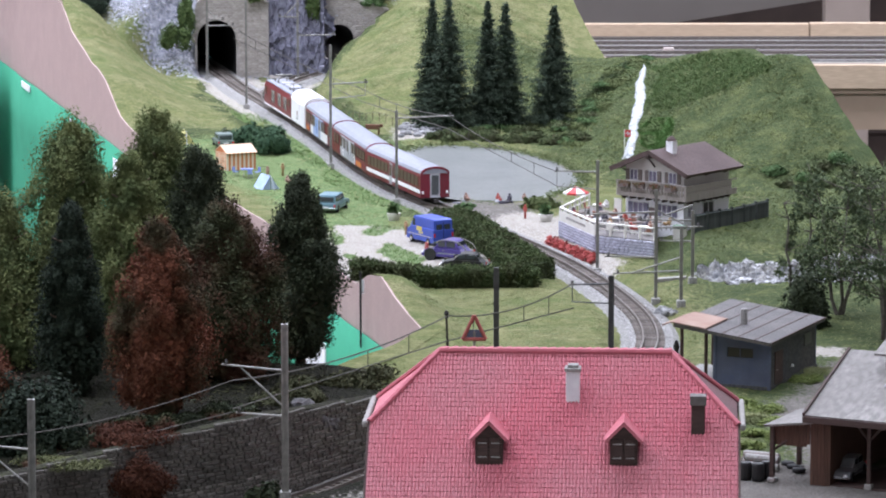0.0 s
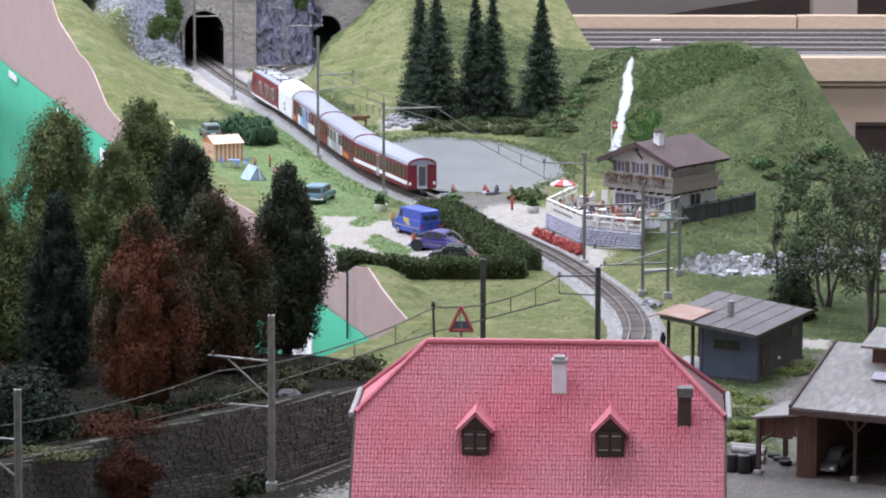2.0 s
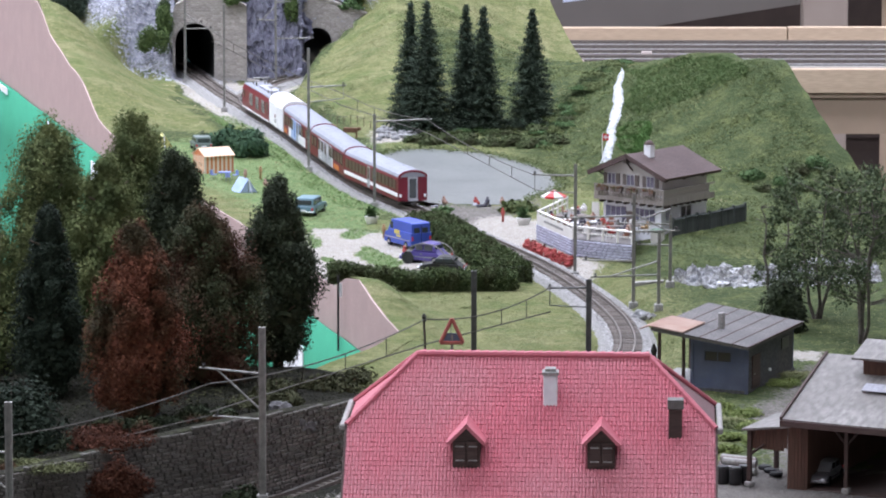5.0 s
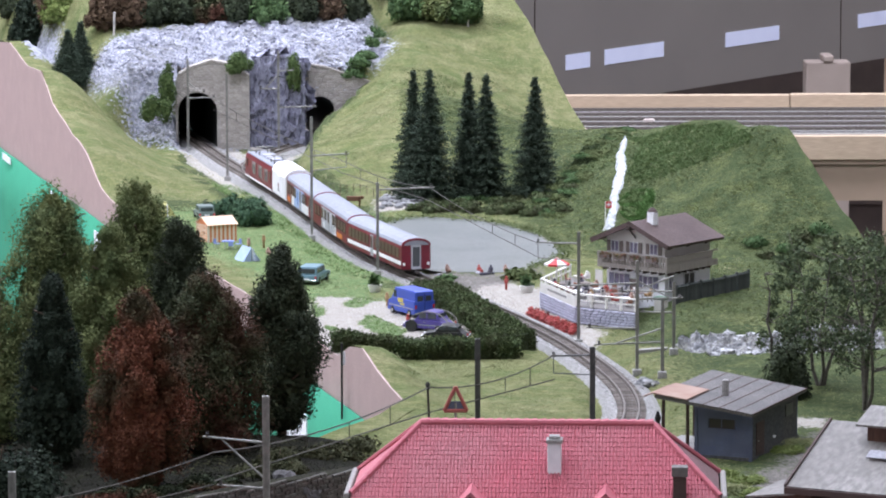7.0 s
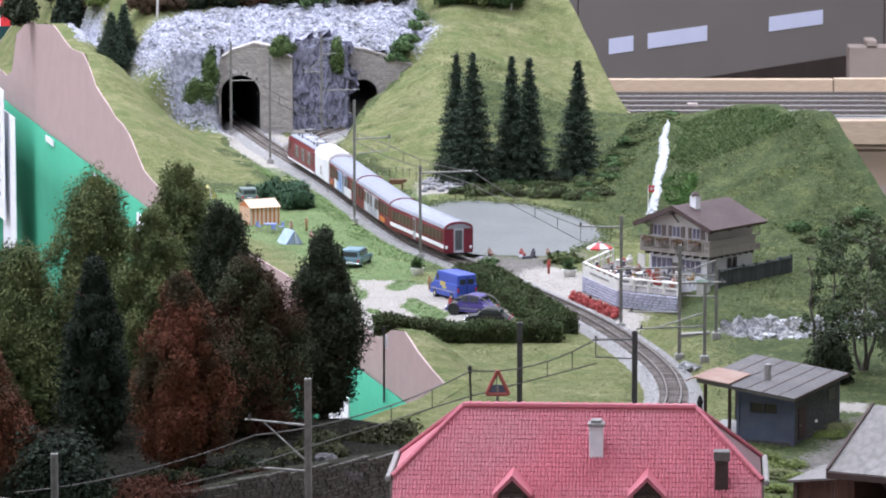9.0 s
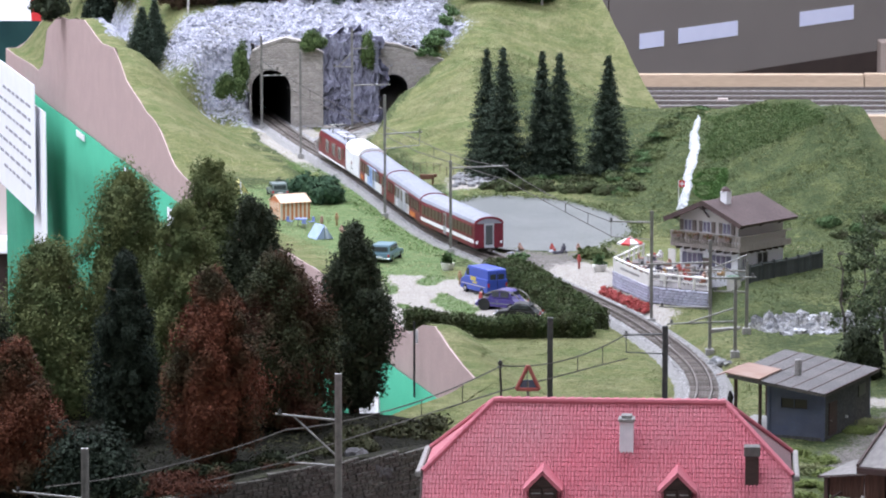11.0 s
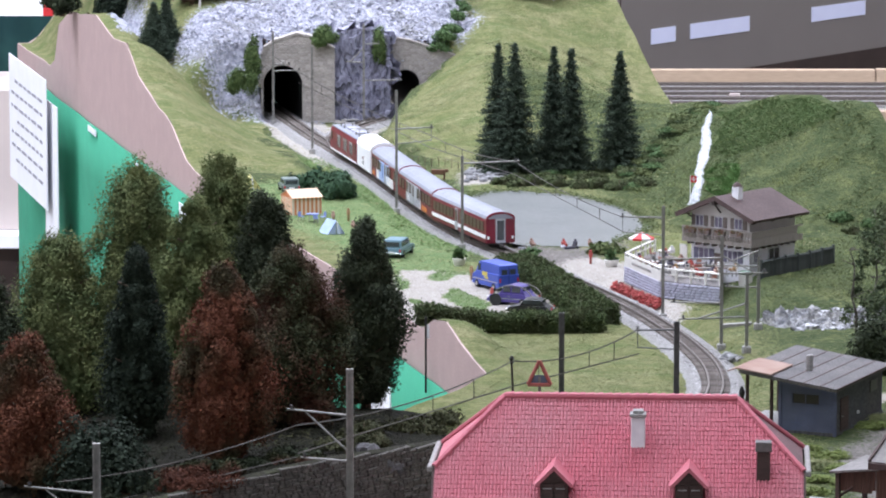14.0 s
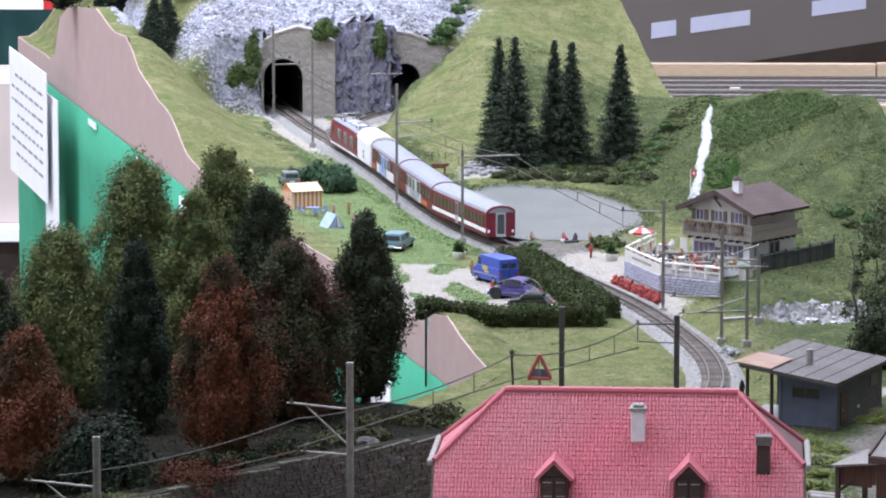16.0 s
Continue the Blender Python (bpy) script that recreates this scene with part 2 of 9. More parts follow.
def land(x, y):
    x, y = np.asarray(x, float), np.asarray(y, float)
    n, u = nu(x, y)
    z = np.zeros_like(n)
    # pasture that climbs to the cut edge on the left, towards the portals
    z = z + np.interp(u, EDGE_U, EDGE_Z) * ss(0.985, 0.85, n)
    # the cut edge bulges where two modules meet
    z = z + np.interp(u, LIP_U, LIP_Z) * ss(0.905, 0.85, n)
    # mountain behind the portals
    left = ss(-0.29, -0.42, x)
    start = 5.585 - 0.13 * left
    up = np.clip((y - start) * (4.5 - 3.9 * left), 0, 0.098 - 0.02 * left) + np.clip(y - start - 0.02, 0, 0.5) * 0.24
    up = np.where(y > start, up, 0) * (1 - ss(-0.05, 0.02, x)) * ss(0.845, 0.97, n)
    z = np.maximum(z, up * (1 - ss(6.2, 6.5, y) * 0.3))
    # broken rock apron that comes down beside the left portal to the line
    along = (x + 0.262) * 0.40 + (y - 5.50) * 0.917
    z = np.maximum(z, np.clip(along * 0.85, 0, 0.105) * ss(-0.280, -0.294, x) * ss(-0.43, -0.39, x) * (y > 5.45))
    # the big meadow hill right of the line
    foot = -0.128 + np.clip(5.25 - y, 0, 1) * 0.36
    side = ss(0.0, 0.16, x - foot)
    hill = np.interp(u, [4.88, 4.98, 5.15, 5.4, 5.7, 6.1], [0, 0.012, 0.045, 0.098, 0.150, 0.21])
    steep = np.clip((x - foot) * 1.25, 0, 1)
    z = np.maximum(z, np.minimum(hill * (0.35 + 0.65 * side), steep))
    # back edge with the right hill, the notch and the waterfall gully
    eb = np.interp(u, BACK_U, BACK_Z)
    w = ss(1.26, 1.53, n)
    z = z * (1 - w * ss(4.2, 4.5, u)) + eb * w
    gully = np.exp(-((x - (0.245 + (y - 4.6) * 0.075)) / 0.022) ** 2) * ss(4.3, 4.5, y) * ss(5.6, 5.4, y)
    z = z - 0.006 * gully
    # the bank under the chalet and above the stream bed
    z = z + 0.012 * ss(3.93, 4.02, y + (x - 0.3) * 0.1) * ss(0.215, 0.26, x) * ss(4.7, 4.3, y) * ss(1.38, 1.3, n)
    # terrace of the wood behind the stone wall, near on the left
    terr = ss(0.0, 0.010, y - wall_line(x)) * ss(0.03, -0.02, x) * (y < 3.64)
    z = z + terr * np.interp(x, WALL_X, WALL_Z) * (1 - ss(3.24, 3.44, y) * ss(-0.27, -0.11, x))
    # dips and bumps, none under the tracks
    d = np.minimum(near_line(track_line, x, y), near_line(branch_line, x, y))
    free = ss(0.02, 0.05, d)
    z = z + free * (0.0034 * wave(x, y, 30, 1) + 0.0017 * wave(x, y, 90, 2)) * (0.4 + 12 * np.clip(z, 0, 0.05))
    bed = trackbed(y) - 0.001
    k = np.where((y > 5.05) & ~((x < -0.25) & (y > 5.44)), ss(0.066, 0.046, d), ss(0.040, 0.024, d)) * (y < 5.578) * np.where(y < 3.3, 1 - terr, 1.0)
    return z * (1 - k) + bed * k


def trackbed(y):
    """Level of the track's base: it runs into a shallow cutting below the stone wall."""
    return np.interp(y, [3.06, 3.26], [-0.018, -0.006])


WALL_X, WALL_Z = [-0.5, -0.25, -0.12, -0.03, 0.03], [0.022, 0.034, 0.044, 0.034, 0.010]


def wall_line(x):
    return 3.018 + np.where(x < -0.12, (x + 0.12) * 0.9, (x + 0.12) * 1.48)


def gz(x, y):
    return float(land(np.array([x]), np.array([y]))[0])


# ---- ground sheet of the layout ----
def zone_mat():
    m = bpy.data.materials.new("layout_ground")
    m.use_nodes = True
    nt = m.node_tree
    b = nt.nodes["Principled BSDF"]
    b.inputs["Roughness"].default_value, b.inputs["Specular IOR Level"].default_value = 0.95, 0.1
    co = nt.nodes.new("ShaderNodeTexCoord").outputs["Object"]

    def noise_node(sc, lo=0.35, hi=0.65, det=4.0):
        n = nt.nodes.new("ShaderNodeTexNoise")
        n.inputs["Scale"].default_value, n.inputs["Detail"].default_value = sc, det
        nt.links.new(co, n.inputs["Vector"])
        r = nt.nodes.new("ShaderNodeMapRange")
        r.inputs[1].default_value, r.inputs[2].default_value = lo, hi
        nt.links.new(n.outputs["Fac"], r.inputs[0])
        return r.outputs[0], n.outputs["Fac"]

    def mix(f, a, c):
        x = nt.nodes.new("ShaderNodeMix")
        x.data_type = "RGBA"
        for sock, v in ((x.inputs[0], f), (x.inputs[6], a), (x.inputs[7], c)):
            if hasattr(v, "links"):
                nt.links.new(v, sock)
            elif isinstance(v, (int, float)):
                sock.default_value = v
            else:
                sock.default_value = (*v, 1)
        return x.outputs[2]

    def zone(name):
        a = nt.nodes.new("ShaderNodeAttribute")
        a.attribute_name = name
        # ragged edges
        ad = nt.nodes.new("ShaderNodeMath")
        ad.operation = "MULTIPLY_ADD"
        nt.links.new(noise_node(260.0)[0], ad.inputs[0])
        ad.inputs[1].default_value = 0.5
        nt.links.new(a.outputs["Fac"], ad.inputs[2])
        r = nt.nodes.new("ShaderNodeMapRange")
        r.inputs[1].default_value, r.inputs[2].default_value = 0.62, 0.88
        nt.links.new(ad.outputs[0], r.inputs[0])
        return r.outputs[0]

    fine, fine_raw = noise_node(650.0)
    mid, _ = noise_node(95.0)
    big, _ = noise_node(14.0, 0.4, 0.62, 3.0)
    worn, _ = noise_node(38.0, 0.50, 0.68, 5.0)
    streak, _ = noise_node(22.0, 0.48, 0.66, 6.0)
    clump, clump_raw = noise_node(250.0, 0.40, 0.58, 3.0)
    grass = mix(mid, (0.228, 0.234, 0.100), (0.152, 0.166, 0.070))
    grass = mix(big, grass, mix(mid, (0.262, 0.254, 0.124), (0.186, 0.194, 0.088)))
    grass = mix(streak, grass, mix(0.6, grass, (0.085, 0.135, 0.042)))
    grass = mix(worn, grass, mix(0.5, grass, (0.36, 0.33, 0.18)))
    grass = mix(clump, mix(0.36, grass, (0.075, 0.095, 0.034)), grass)
    grass = mix(fine, mix(0.42, grass, (0.08, 0.095, 0.035)), grass)
    green = mix(mid, (0.066, 0.092, 0.038), (0.118, 0.138, 0.060))
    green = mix(streak, green, mix(0.6, green, (0.045, 0.065, 0.026)))
    green = mix(worn, green, mix(0.45, green, (0.20, 0.215, 0.085)))
    green = mix(clump, mix(0.5, green, (0.030, 0.046, 0.018)), green)
    green = mix(fine, mix(0.45, green, (0.035, 0.05, 0.02)), green)
    lush = mix(mid, (0.130, 0.205, 0.082), (0.20, 0.25, 0.115))
    lush = mix(fine, mix(0.4, lush, (0.09, 0.14, 0.05)), lush)
    grav = mix(fine, (0.33, 0.30, 0.265), mix(mid, (0.49, 0.46, 0.42), (0.41, 0.38, 0.34)))
    lot = mix(fine, (0.24, 0.225, 0.205), mix(mid, (0.37, 0.35, 0.32), (0.31, 0.295, 0.265)))
    yard = mix(fine, (0.12, 0.11, 0.10), mix(mid, (0.25, 0.23, 0.21), (0.19, 0.175, 0.16)))
    rock = mix(noise_node(170.0, 0.40, 0.56, 6.0)[0], (0.27, 0.275, 0.33), mix(noise_node(60.0)[0], (0.50, 0.505, 0.57), (0.40, 0.405, 0.465)))
    # near-black soil: the shade under the trees is put into its colour
    shaded_soil = mix(fine, (0.010, 0.009, 0.007), mix(mid, (0.020, 0.018, 0.014), (0.022, 0.024, 0.012)))
    col = mix(zone("green"), grass, green)
    col = mix(zone("lush"), col, lush)
    col = mix(zone("shaded_soil"), col, shaded_soil)
    col = mix(zone("gravel"), col, grav)
    col = mix(zone("yard"), col, yard)
    col = mix(zone("lot"), col, lot)
    col = mix(zone("rock"), col, rock)
    nt.links.new(col, b.inputs["Base Color"])
    bp = nt.nodes.new("ShaderNodeBump")
    bp.inputs["Strength"].default_value, bp.inputs["Distance"].default_value = 0.9, 0.0030
    nt.links.new(fine_raw, bp.inputs["Height"])
    bp2 = nt.nodes.new("ShaderNodeBump")
    bp2.inputs["Strength"].default_value, bp2.inputs["Distance"].default_value = 0.6, 0.0050
    nt.links.new(clump_raw, bp2.inputs["Height"])
    nt.links.new(bp.outputs[0], bp2.inputs["Normal"])
    nt.links.new(bp2.outputs[0], b.inputs["Normal"])
    return m


M_GROUND = zone_mat()


def inside_layout(x, y):
    n, u = nu(x, y)
    far = (n > N_LEFT + 0.012) & (n < N_RIGHT - 0.012) & (u > 3.5) & (u < 6.5)
    near = (y < np.interp(x, [-0.8, -0.2, -0.083, -0.0517, -0.0219, -0.0063, 0.0031], [3.458, 3.458, 3.456, 3.492, 3.532, 3.572, 3.596])) & (x < 0.2)
    right = (x >= 0.0) & (n > N_LEFT + 0.012) & (n < N_RIGHT - 0.012) & (y < 6.0)
    right2 = (x > 0.008) & (y < 3.62)
    return far | near | right | right2


def poly_mask(x, y, poly, soft=0.006):
    """Roughly 1 inside a closed outline and 0 outside."""
    ins = np.zeros(x.shape, bool)
    dist = np.full(x.shape, 9.0)
    p = np.array(poly)
    for (ax, ay), (bx, by) in zip(p, np.roll(p, -1, 0)):
        c = (ay > y) != (by > y)
        with np.errstate(divide="ignore", invalid="ignore"):
            ins ^= c & (x < (bx - ax) * (y - ay) / (by - ay + 1e-12) + ax)
        t = np.clip(((x - ax) * (bx - ax) + (y - ay) * (by - ay)) / ((bx - ax) ** 2 + (by - ay) ** 2), 0, 1)
        dist = np.minimum(dist, np.hypot(x - ax - t * (bx - ax), y - ay - t * (by - ay)))
    return np.clip(0.5 + np.where(ins, dist, -dist) / soft * 0.5, 0, 1)


LOT = [(-0.0293, 4.6711), (-0.0257, 4.7802), (-0.0025, 4.8366), (0.0349, 4.8557), (0.1023, 4.8082), (0.1515, 4.7069), (0.1718, 4.5584), (0.1229, 4.4390), (0.0659, 4.4310), (0.0319, 4.4430), (0.0035, 4.5290)]
PARKING = [(-0.098, 4.15), (-0.085, 4.25), (-0.04, 4.25), (-0.02, 4.23), (0.02, 4.20), (0.08, 4.02), (0.02, 3.97), (-0.056, 3.91), (-0.072, 3.87), (-0.098, 3.97)]
FORECOURT = [(0.005, 4.47), (0.05, 4.42), (0.14, 4.30), (0.16, 4.10), (0.19, 4.02), (0.17, 3.93), (0.12, 4.05), (0.06, 4.27)]
YARD = [(0.19, 2.4), (0.20, 3.05), (0.24, 3.10), (0.30, 3.07), (0.6, 3.07), (0.6, 2.4)]
PALE_PATH = [(0.3166, 3.5480), (0.3275, 3.5680), (0.3492, 3.5560), (0.3434, 3.5200), (0.3212, 3.5240)]
YARD_LEFT = [(-0.12, 2.80), (-0.06, 2.95), (-0.01, 3.04), (0.2, 3.06), (0.2, 2.3), (-0.3, 2.3)]
PATH_SHED = [(0.262, 3.30), (0.29, 3.36), (0.33, 3.50), (0.40, 3.56), (0.40, 3.53), (0.345, 3.47), (0.31, 3.34), (0.30, 3.08), (0.27, 3.08)]
ROCKS = [(-0.258, 5.500), (-0.285, 5.515), (-0.306, 5.532), (-0.3305, 5.545), (-0.3563, 5.550), (-0.3846, 5.585), (-0.3987, 5.645), (-0.37, 5.69), (-0.345, 5.72), (-0.33, 5.74), (-0.22, 5.78), (-0.04, 5.83), (-0.01, 5.72), (-0.045, 5.62), (-0.09, 5.57), (-0.280, 5.56)]
EDGE_GRAVEL = [(-0.16, 4.20), (-0.06, 4.24), (0.0, 3.95), (-0.045, 3.83), (-0.10, 3.83), (-0.16, 3.95)]
ROCKS_FAR = [(-0.5031, 5.7040), (-0.5034, 6.0040), (-0.4541, 5.8640), (-0.4543, 5.8480), (-0.4610, 5.6720), (-0.4767, 5.6000)]
RUBBLE = [(-0.0239, 4.9040), (0.0290, 4.9200), (0.0284, 5.0320), (-0.0039, 5.0560), (-0.0206, 5.0120)]
BATHING = [(0.0256, 4.3333), (0.0330, 4.4430), (0.0657, 4.4191), (0.1138, 4.4151), (0.1436, 4.5165), (0.1475, 4.4072), (0.0974, 4.3181), (0.0529, 4.2955)]
SHORE = [(-0.03, 4.90), (0.05, 4.93), (0.045, 4.99), (-0.03, 5.0)]


def rock_relief(x, y, z):
    """Extra height of the broken plaster rock."""
    rock = np.maximum(poly_mask(x, y, ROCKS, 0.03), poly_mask(x, y, ROCKS_FAR, 0.02))
    rough = np.zeros_like(z)
    for k, amp in ((70, 0.006), (160, 0.0055), (300, 0.0035)):
        w = wave(x, y, k, int(k)) + 0.6 * wave(x + z * 2, y, k * 1.7, int(k) + 5)
        rough += amp * (np.abs(w) - 0.4)
    return rough * np.clip(rock * 1.6 - 0.5, 0, 1), rock


def build_ground():
    step = 0.006
    xs, ys = np.arange(-0.80, 1.0, step), np.arange(2.30, 6.62, step)
    gx, gy = np.meshgrid(xs, ys)
    ok = inside_layout(gx, gy)
    z = land(gx, gy)
    relief, rock = rock_relief(gx, gy, z)
    z = z + relief
    z = z - 0.0035 * poly_mask(gx, gy, LOT, 0.006)
    tiny = np.random.RandomState(3).rand(*z.shape)
    d_all = np.minimum(near_line(track_line, gx, gy), near_line(branch_line, gx, gy))
    z = z + (tiny - 0.5) * 0.0012 * (d_all > 0.02)
    idx = -np.ones(gx.shape, int)
    # the steep step behind the two portals stays open for the tunnels
    hole = (gy > 5.57) & (gy < 5.64) & (z < 0.088) & (gx > -0.287) & (gx < -0.06)
    cell = ok[:-1, :-1] & ok[1:, :-1] & ok[:-1, 1:] & ok[1:, 1:]
    cell &= ~(hole[:-1, :-1] | hole[1:, :-1])
    used = np.zeros_like(ok)
    for a in (slice(None, -1), slice(1, None)):
        for c in (slice(None, -1), slice(1, None)):
            used[a, c] |= cell
    idx[used] = np.arange(used.sum())
    quads = np.stack([idx[:-1, :-1][cell], idx[:-1, 1:][cell], idx[1:, 1:][cell], idx[1:, :-1][cell]], 1)
    co = np.stack([gx[used], gy[used], z[used]], 1)
    me = bpy.data.meshes.new("ground")
    me.vertices.add(len(co))
    me.vertices.foreach_set("co", co.ravel())
    me.loops.add(quads.size)
    me.loops.foreach_set("vertex_index", quads.ravel())
    me.polygons.add(len(quads))
    me.polygons.foreach_set("loop_start", np.arange(0, quads.size, 4))
    me.polygons.foreach_set("use_smooth", np.ones(len(quads), bool))
    me.update()
    n, u = nu(gx, gy)
    lush = poly_mask(gx, gy, [(-0.30, 4.92), (-0.13, 4.86), (-0.02, 4.36), (-0.03, 4.24), (-0.10, 4.24), (-0.16, 4.45), (-0.26, 4.70)], 0.02)
    green = np.maximum(ss(1.24, 1.30, n) * ss(5.40, 5.25, u) * 0.9, ss(0.05, 0.02, np.abs(d_all - 0.045)) * ss(0.2, 0.6, wave(gx, gy, 40, 9) + 0.6) * (gy > 4.3) * 0.9)
    green = np.maximum(green, poly_mask(gx, gy, [(-0.36, 5.05), (-0.22, 5.0), (-0.14, 4.92), (-0.2, 4.82), (-0.32, 4.9)], 0.04))
    green = np.maximum(green, poly_mask(gx, gy, [(0.0, 4.93), (0.19, 4.93), (0.25, 4.6), (0.20, 4.55), (0.12, 4.86)], 0.04))
    green = np.maximum(green, 0.85 * poly_mask(gx, gy, [(0.215, 3.05), (0.24, 3.72), (0.225, 3.93), (0.62, 3.93), (0.62, 3.05)], 0.05))
    green = np.maximum(green, 0.9 * ss(0.195, 0.225, gx) * ss(4.34, 4.24, gy) * ss(3.86, 3.96, gy) * (0.8 + 0.2 * wave(gx, gy, 50, 41)))
    # wood floor mask, where the darkened soil stands in for tree shade
    shaded_soil = ((gx < 0.0) & (gy < 3.46)).astype(float) * ss(-0.045, -0.10, gx - 0.2 * (3.46 - gy)) * 0.97
    shaded_soil = shaded_soil * (0.88 + 0.12 * wave(gx, gy, 60, 12))
    gravel = np.maximum.reduce([poly_mask(gx, gy, p, 0.012) for p in (PARKING, FORECOURT, SHORE, PALE_PATH, RUBBLE)])
    yard = np.maximum(poly_mask(gx, gy, YARD, 0.02), poly_mask(gx, gy, YARD_LEFT, 0.02))
    yard = np.maximum(yard, 0.75 * poly_mask(gx, gy, BATHING, 0.02))
    yard = np.maximum(yard, 0.85 * poly_mask(gx, gy, PATH_SHED, 0.02))
    gravel = np.maximum(gravel, 0.95 * ss(0.045, 0.030, near_line(branch_line, gx, gy)) * (gy < 5.58))
    gravel = np.maximum(gravel, 0.95 * ss(0.050, 0.034, near_line(track_line[track_line[:, 1] > 5.0], gx, gy)) * (gy < 5.58))
    patch = ss(0.0, 0.30, wave(gx, gy * 0.35, 110, 21)) * poly_mask(gx, gy, PARKING, 0.02) * (gy > 3.99)
    gravel = gravel * (1 - 0.75 * patch)
    lush = np.maximum(lush, patch * 0.9)
    for name, v in (("lush", lush), ("green", green), ("shaded_soil", shaded_soil), ("gravel", gravel), ("yard", yard), ("lot", np.maximum(poly_mask(gx, gy, LOT, 0.008), 0.75 * poly_mask(gx, gy, YARD_LEFT, 0.03))), ("rock", rock)):
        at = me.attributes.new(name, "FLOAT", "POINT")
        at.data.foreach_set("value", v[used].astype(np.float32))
    ob = link_mesh("ground", me, M_GROUND)
    return tagged(ob, "model landscape of flocked grass, gravel and plaster rock", "ground", kind="structure")


build_ground()


def ground_rim(n0, n1, u0, u1, label):
    """The neat strip of turf along a cut edge."""
    us = np.arange(u0, u1, 0.006)
    ns = np.linspace(n0, n1, 6)
    fs = []
    uu, nn = np.meshgrid(us, ns, indexing="ij")
    x, y = 0.9726 * nn - 0.2325 * uu, 0.2325 * nn + 0.9726 * uu
    vs = np.stack([x, y, land(x, y) + 0.0004], 2).reshape(-1, 3)
    for i in range(len(us) - 1):
        for j in range(5):
            k = i * 6 + j
            fs.append((k, k + 1, k + 7, k + 6))
    ob = arrays("ground_rim", vs, fs, M_GROUND, smooth=True)
    at = ob.data.attributes.new("gravel", "FLOAT", "POINT")
    at.data.foreach_set("value", poly_mask(vs[:, 0], vs[:, 1], EDGE_GRAVEL, 0.012).astype(np.float32))
    return tagged(ob, label, "ground", kind="structure")


ground_rim(N_LEFT - 0.0005, N_LEFT + 0.022, 3.50, 6.49, "strip of flocked turf along the cut edge")


def rim_along(points, inward, width, label):
    pts, _ = spline(points, 0.005)
    vs, fs = [], []
    for j in range(6):
        q = pts + np.array(inward) * width * j / 5
        vs.append(np.stack([q[:, 0], q[:, 1], land(q[:, 0], q[:, 1]) + 0.0005], 1))
    vs = np.stack(vs, 1).reshape(-1, 3)
    for i in range(len(pts) - 1):
        for j in range(5):
            k = i * 6 + j
            fs.append((k, k + 1, k + 7, k + 6))
    return tagged(arrays("ground_rim", vs, fs, M_GROUND, smooth=True), label, "ground", kind="structure")


rim_along([(0.022, 3.665), (0.0031, 3.608), (-0.0063, 3.584), (-0.0219, 3.544), (-0.0517, 3.504), (-0.083, 3.469), (-0.14, 3.466), (-0.30, 3.466)], (0.35, -0.94), 0.03, "strip of flocked turf along the near module")
ob = ground_rim(N_RIGHT - 0.022, N_RIGHT + 0.0005, 3.7, 6.45, "strip of flocked turf along the back edge")
at = ob.data.attributes.new("green", "FLOAT", "POINT")
ends = np.repeat(np.arange(3.7, 6.45, 0.006), 6)
at.data.foreach_set("value", (ends < 5.36).astype(np.float32))


# ---- cut edge boards, frames and cloth round the layout ----
def on_edge(n, u):
    return 0.9726 * n - 0.2325 * u, 0.2325 * n + 0.9726 * u


def edge_board(name, n, u0, u1, bottom, material, label, thick=0.0018, extra=0.0002, outward=-1):
    top = []
    for i in range(61):
        u = u0 + (u1 - u0) * i / 60
        x, y = on_edge(n - outward * 0.006, u)
        top.append((u, gz(x, y) + extra))
    poly = [(u0, bottom)] + top + [(u1, bottom)]
    bm = prisms(poly, n, n + outward * thick, "x")
    for v in bm.verts:
        nn, u, z = v.co
        x, y = on_edge(nn, u)
        v.co = Vector((x, y, z))
    return tagged(part(name, bm, material), label, "board", kind="structure")


edge_board("edge_board", N_LEFT, 3.50, 6.49, -0.036, M_PINK, "pink painted plywood edge board cut to the terrain")
edge_board("edge_board", N_RIGHT, 3.6, 6.45, -0.06, M_PINK, "pink painted plywood board along the back edge", extra=-0.004, outward=1)


def cloth(name, a, b, top, bottom, material, label, waves=14, depth=0.006, seed=0, slope=0.0):
    """A hanging cloth with soft folds between two points of the plan."""
    a, b = Vector((*a, 0)), Vector((*b, 0))
    nrm = (b - a).normalized().cross(Vector((0, 0, 1)))
    vs, fs, cols, rws = [], [], 120, 14
    for i in range(cols + 1):
        f = i / cols
        for j in range(rws + 1):
            g = j / rws
            w = math.sin(f * waves * 6.283 + seed + math.sin(f * 9 + seed) * 1.5) * depth * (0.2 + 0.8 * g)
            p = a.lerp(b, f) + nrm * w
            vs.append((p.x, p.y, top + slope * f + (bottom - top - slope * f) * g))
    for i in range(cols):
        for j in range(rws):
            k = i * (rws + 1) + j
            fs.append((k, k + 1, k + rws + 2, k + rws + 1))
    ob = arrays(name, vs, fs, material, smooth=True)
    sm = ob.modifiers.new("thickness", "SOLIDIFY")
    sm.thickness = 0.002
    return tagged(ob, label, "cloth", kind="structure")


p0, p1 = on_edge(N_LEFT - 0.004, 3.60), on_edge(N_LEFT - 0.004, 6.48)
cloth("skirt_cloth", p0, p1, -0.03, -1.0, M_GREEN, "green cloth skirt hanging below the layout edge", waves=9, depth=0.004)
p2 = (-0.08, 3.47)
cloth("skirt_cloth", (0.0, 3.61), p2, -0.02, -1.0, M_GREEN, "green cloth skirt at the near module", waves=3, depth=0.003, seed=2)


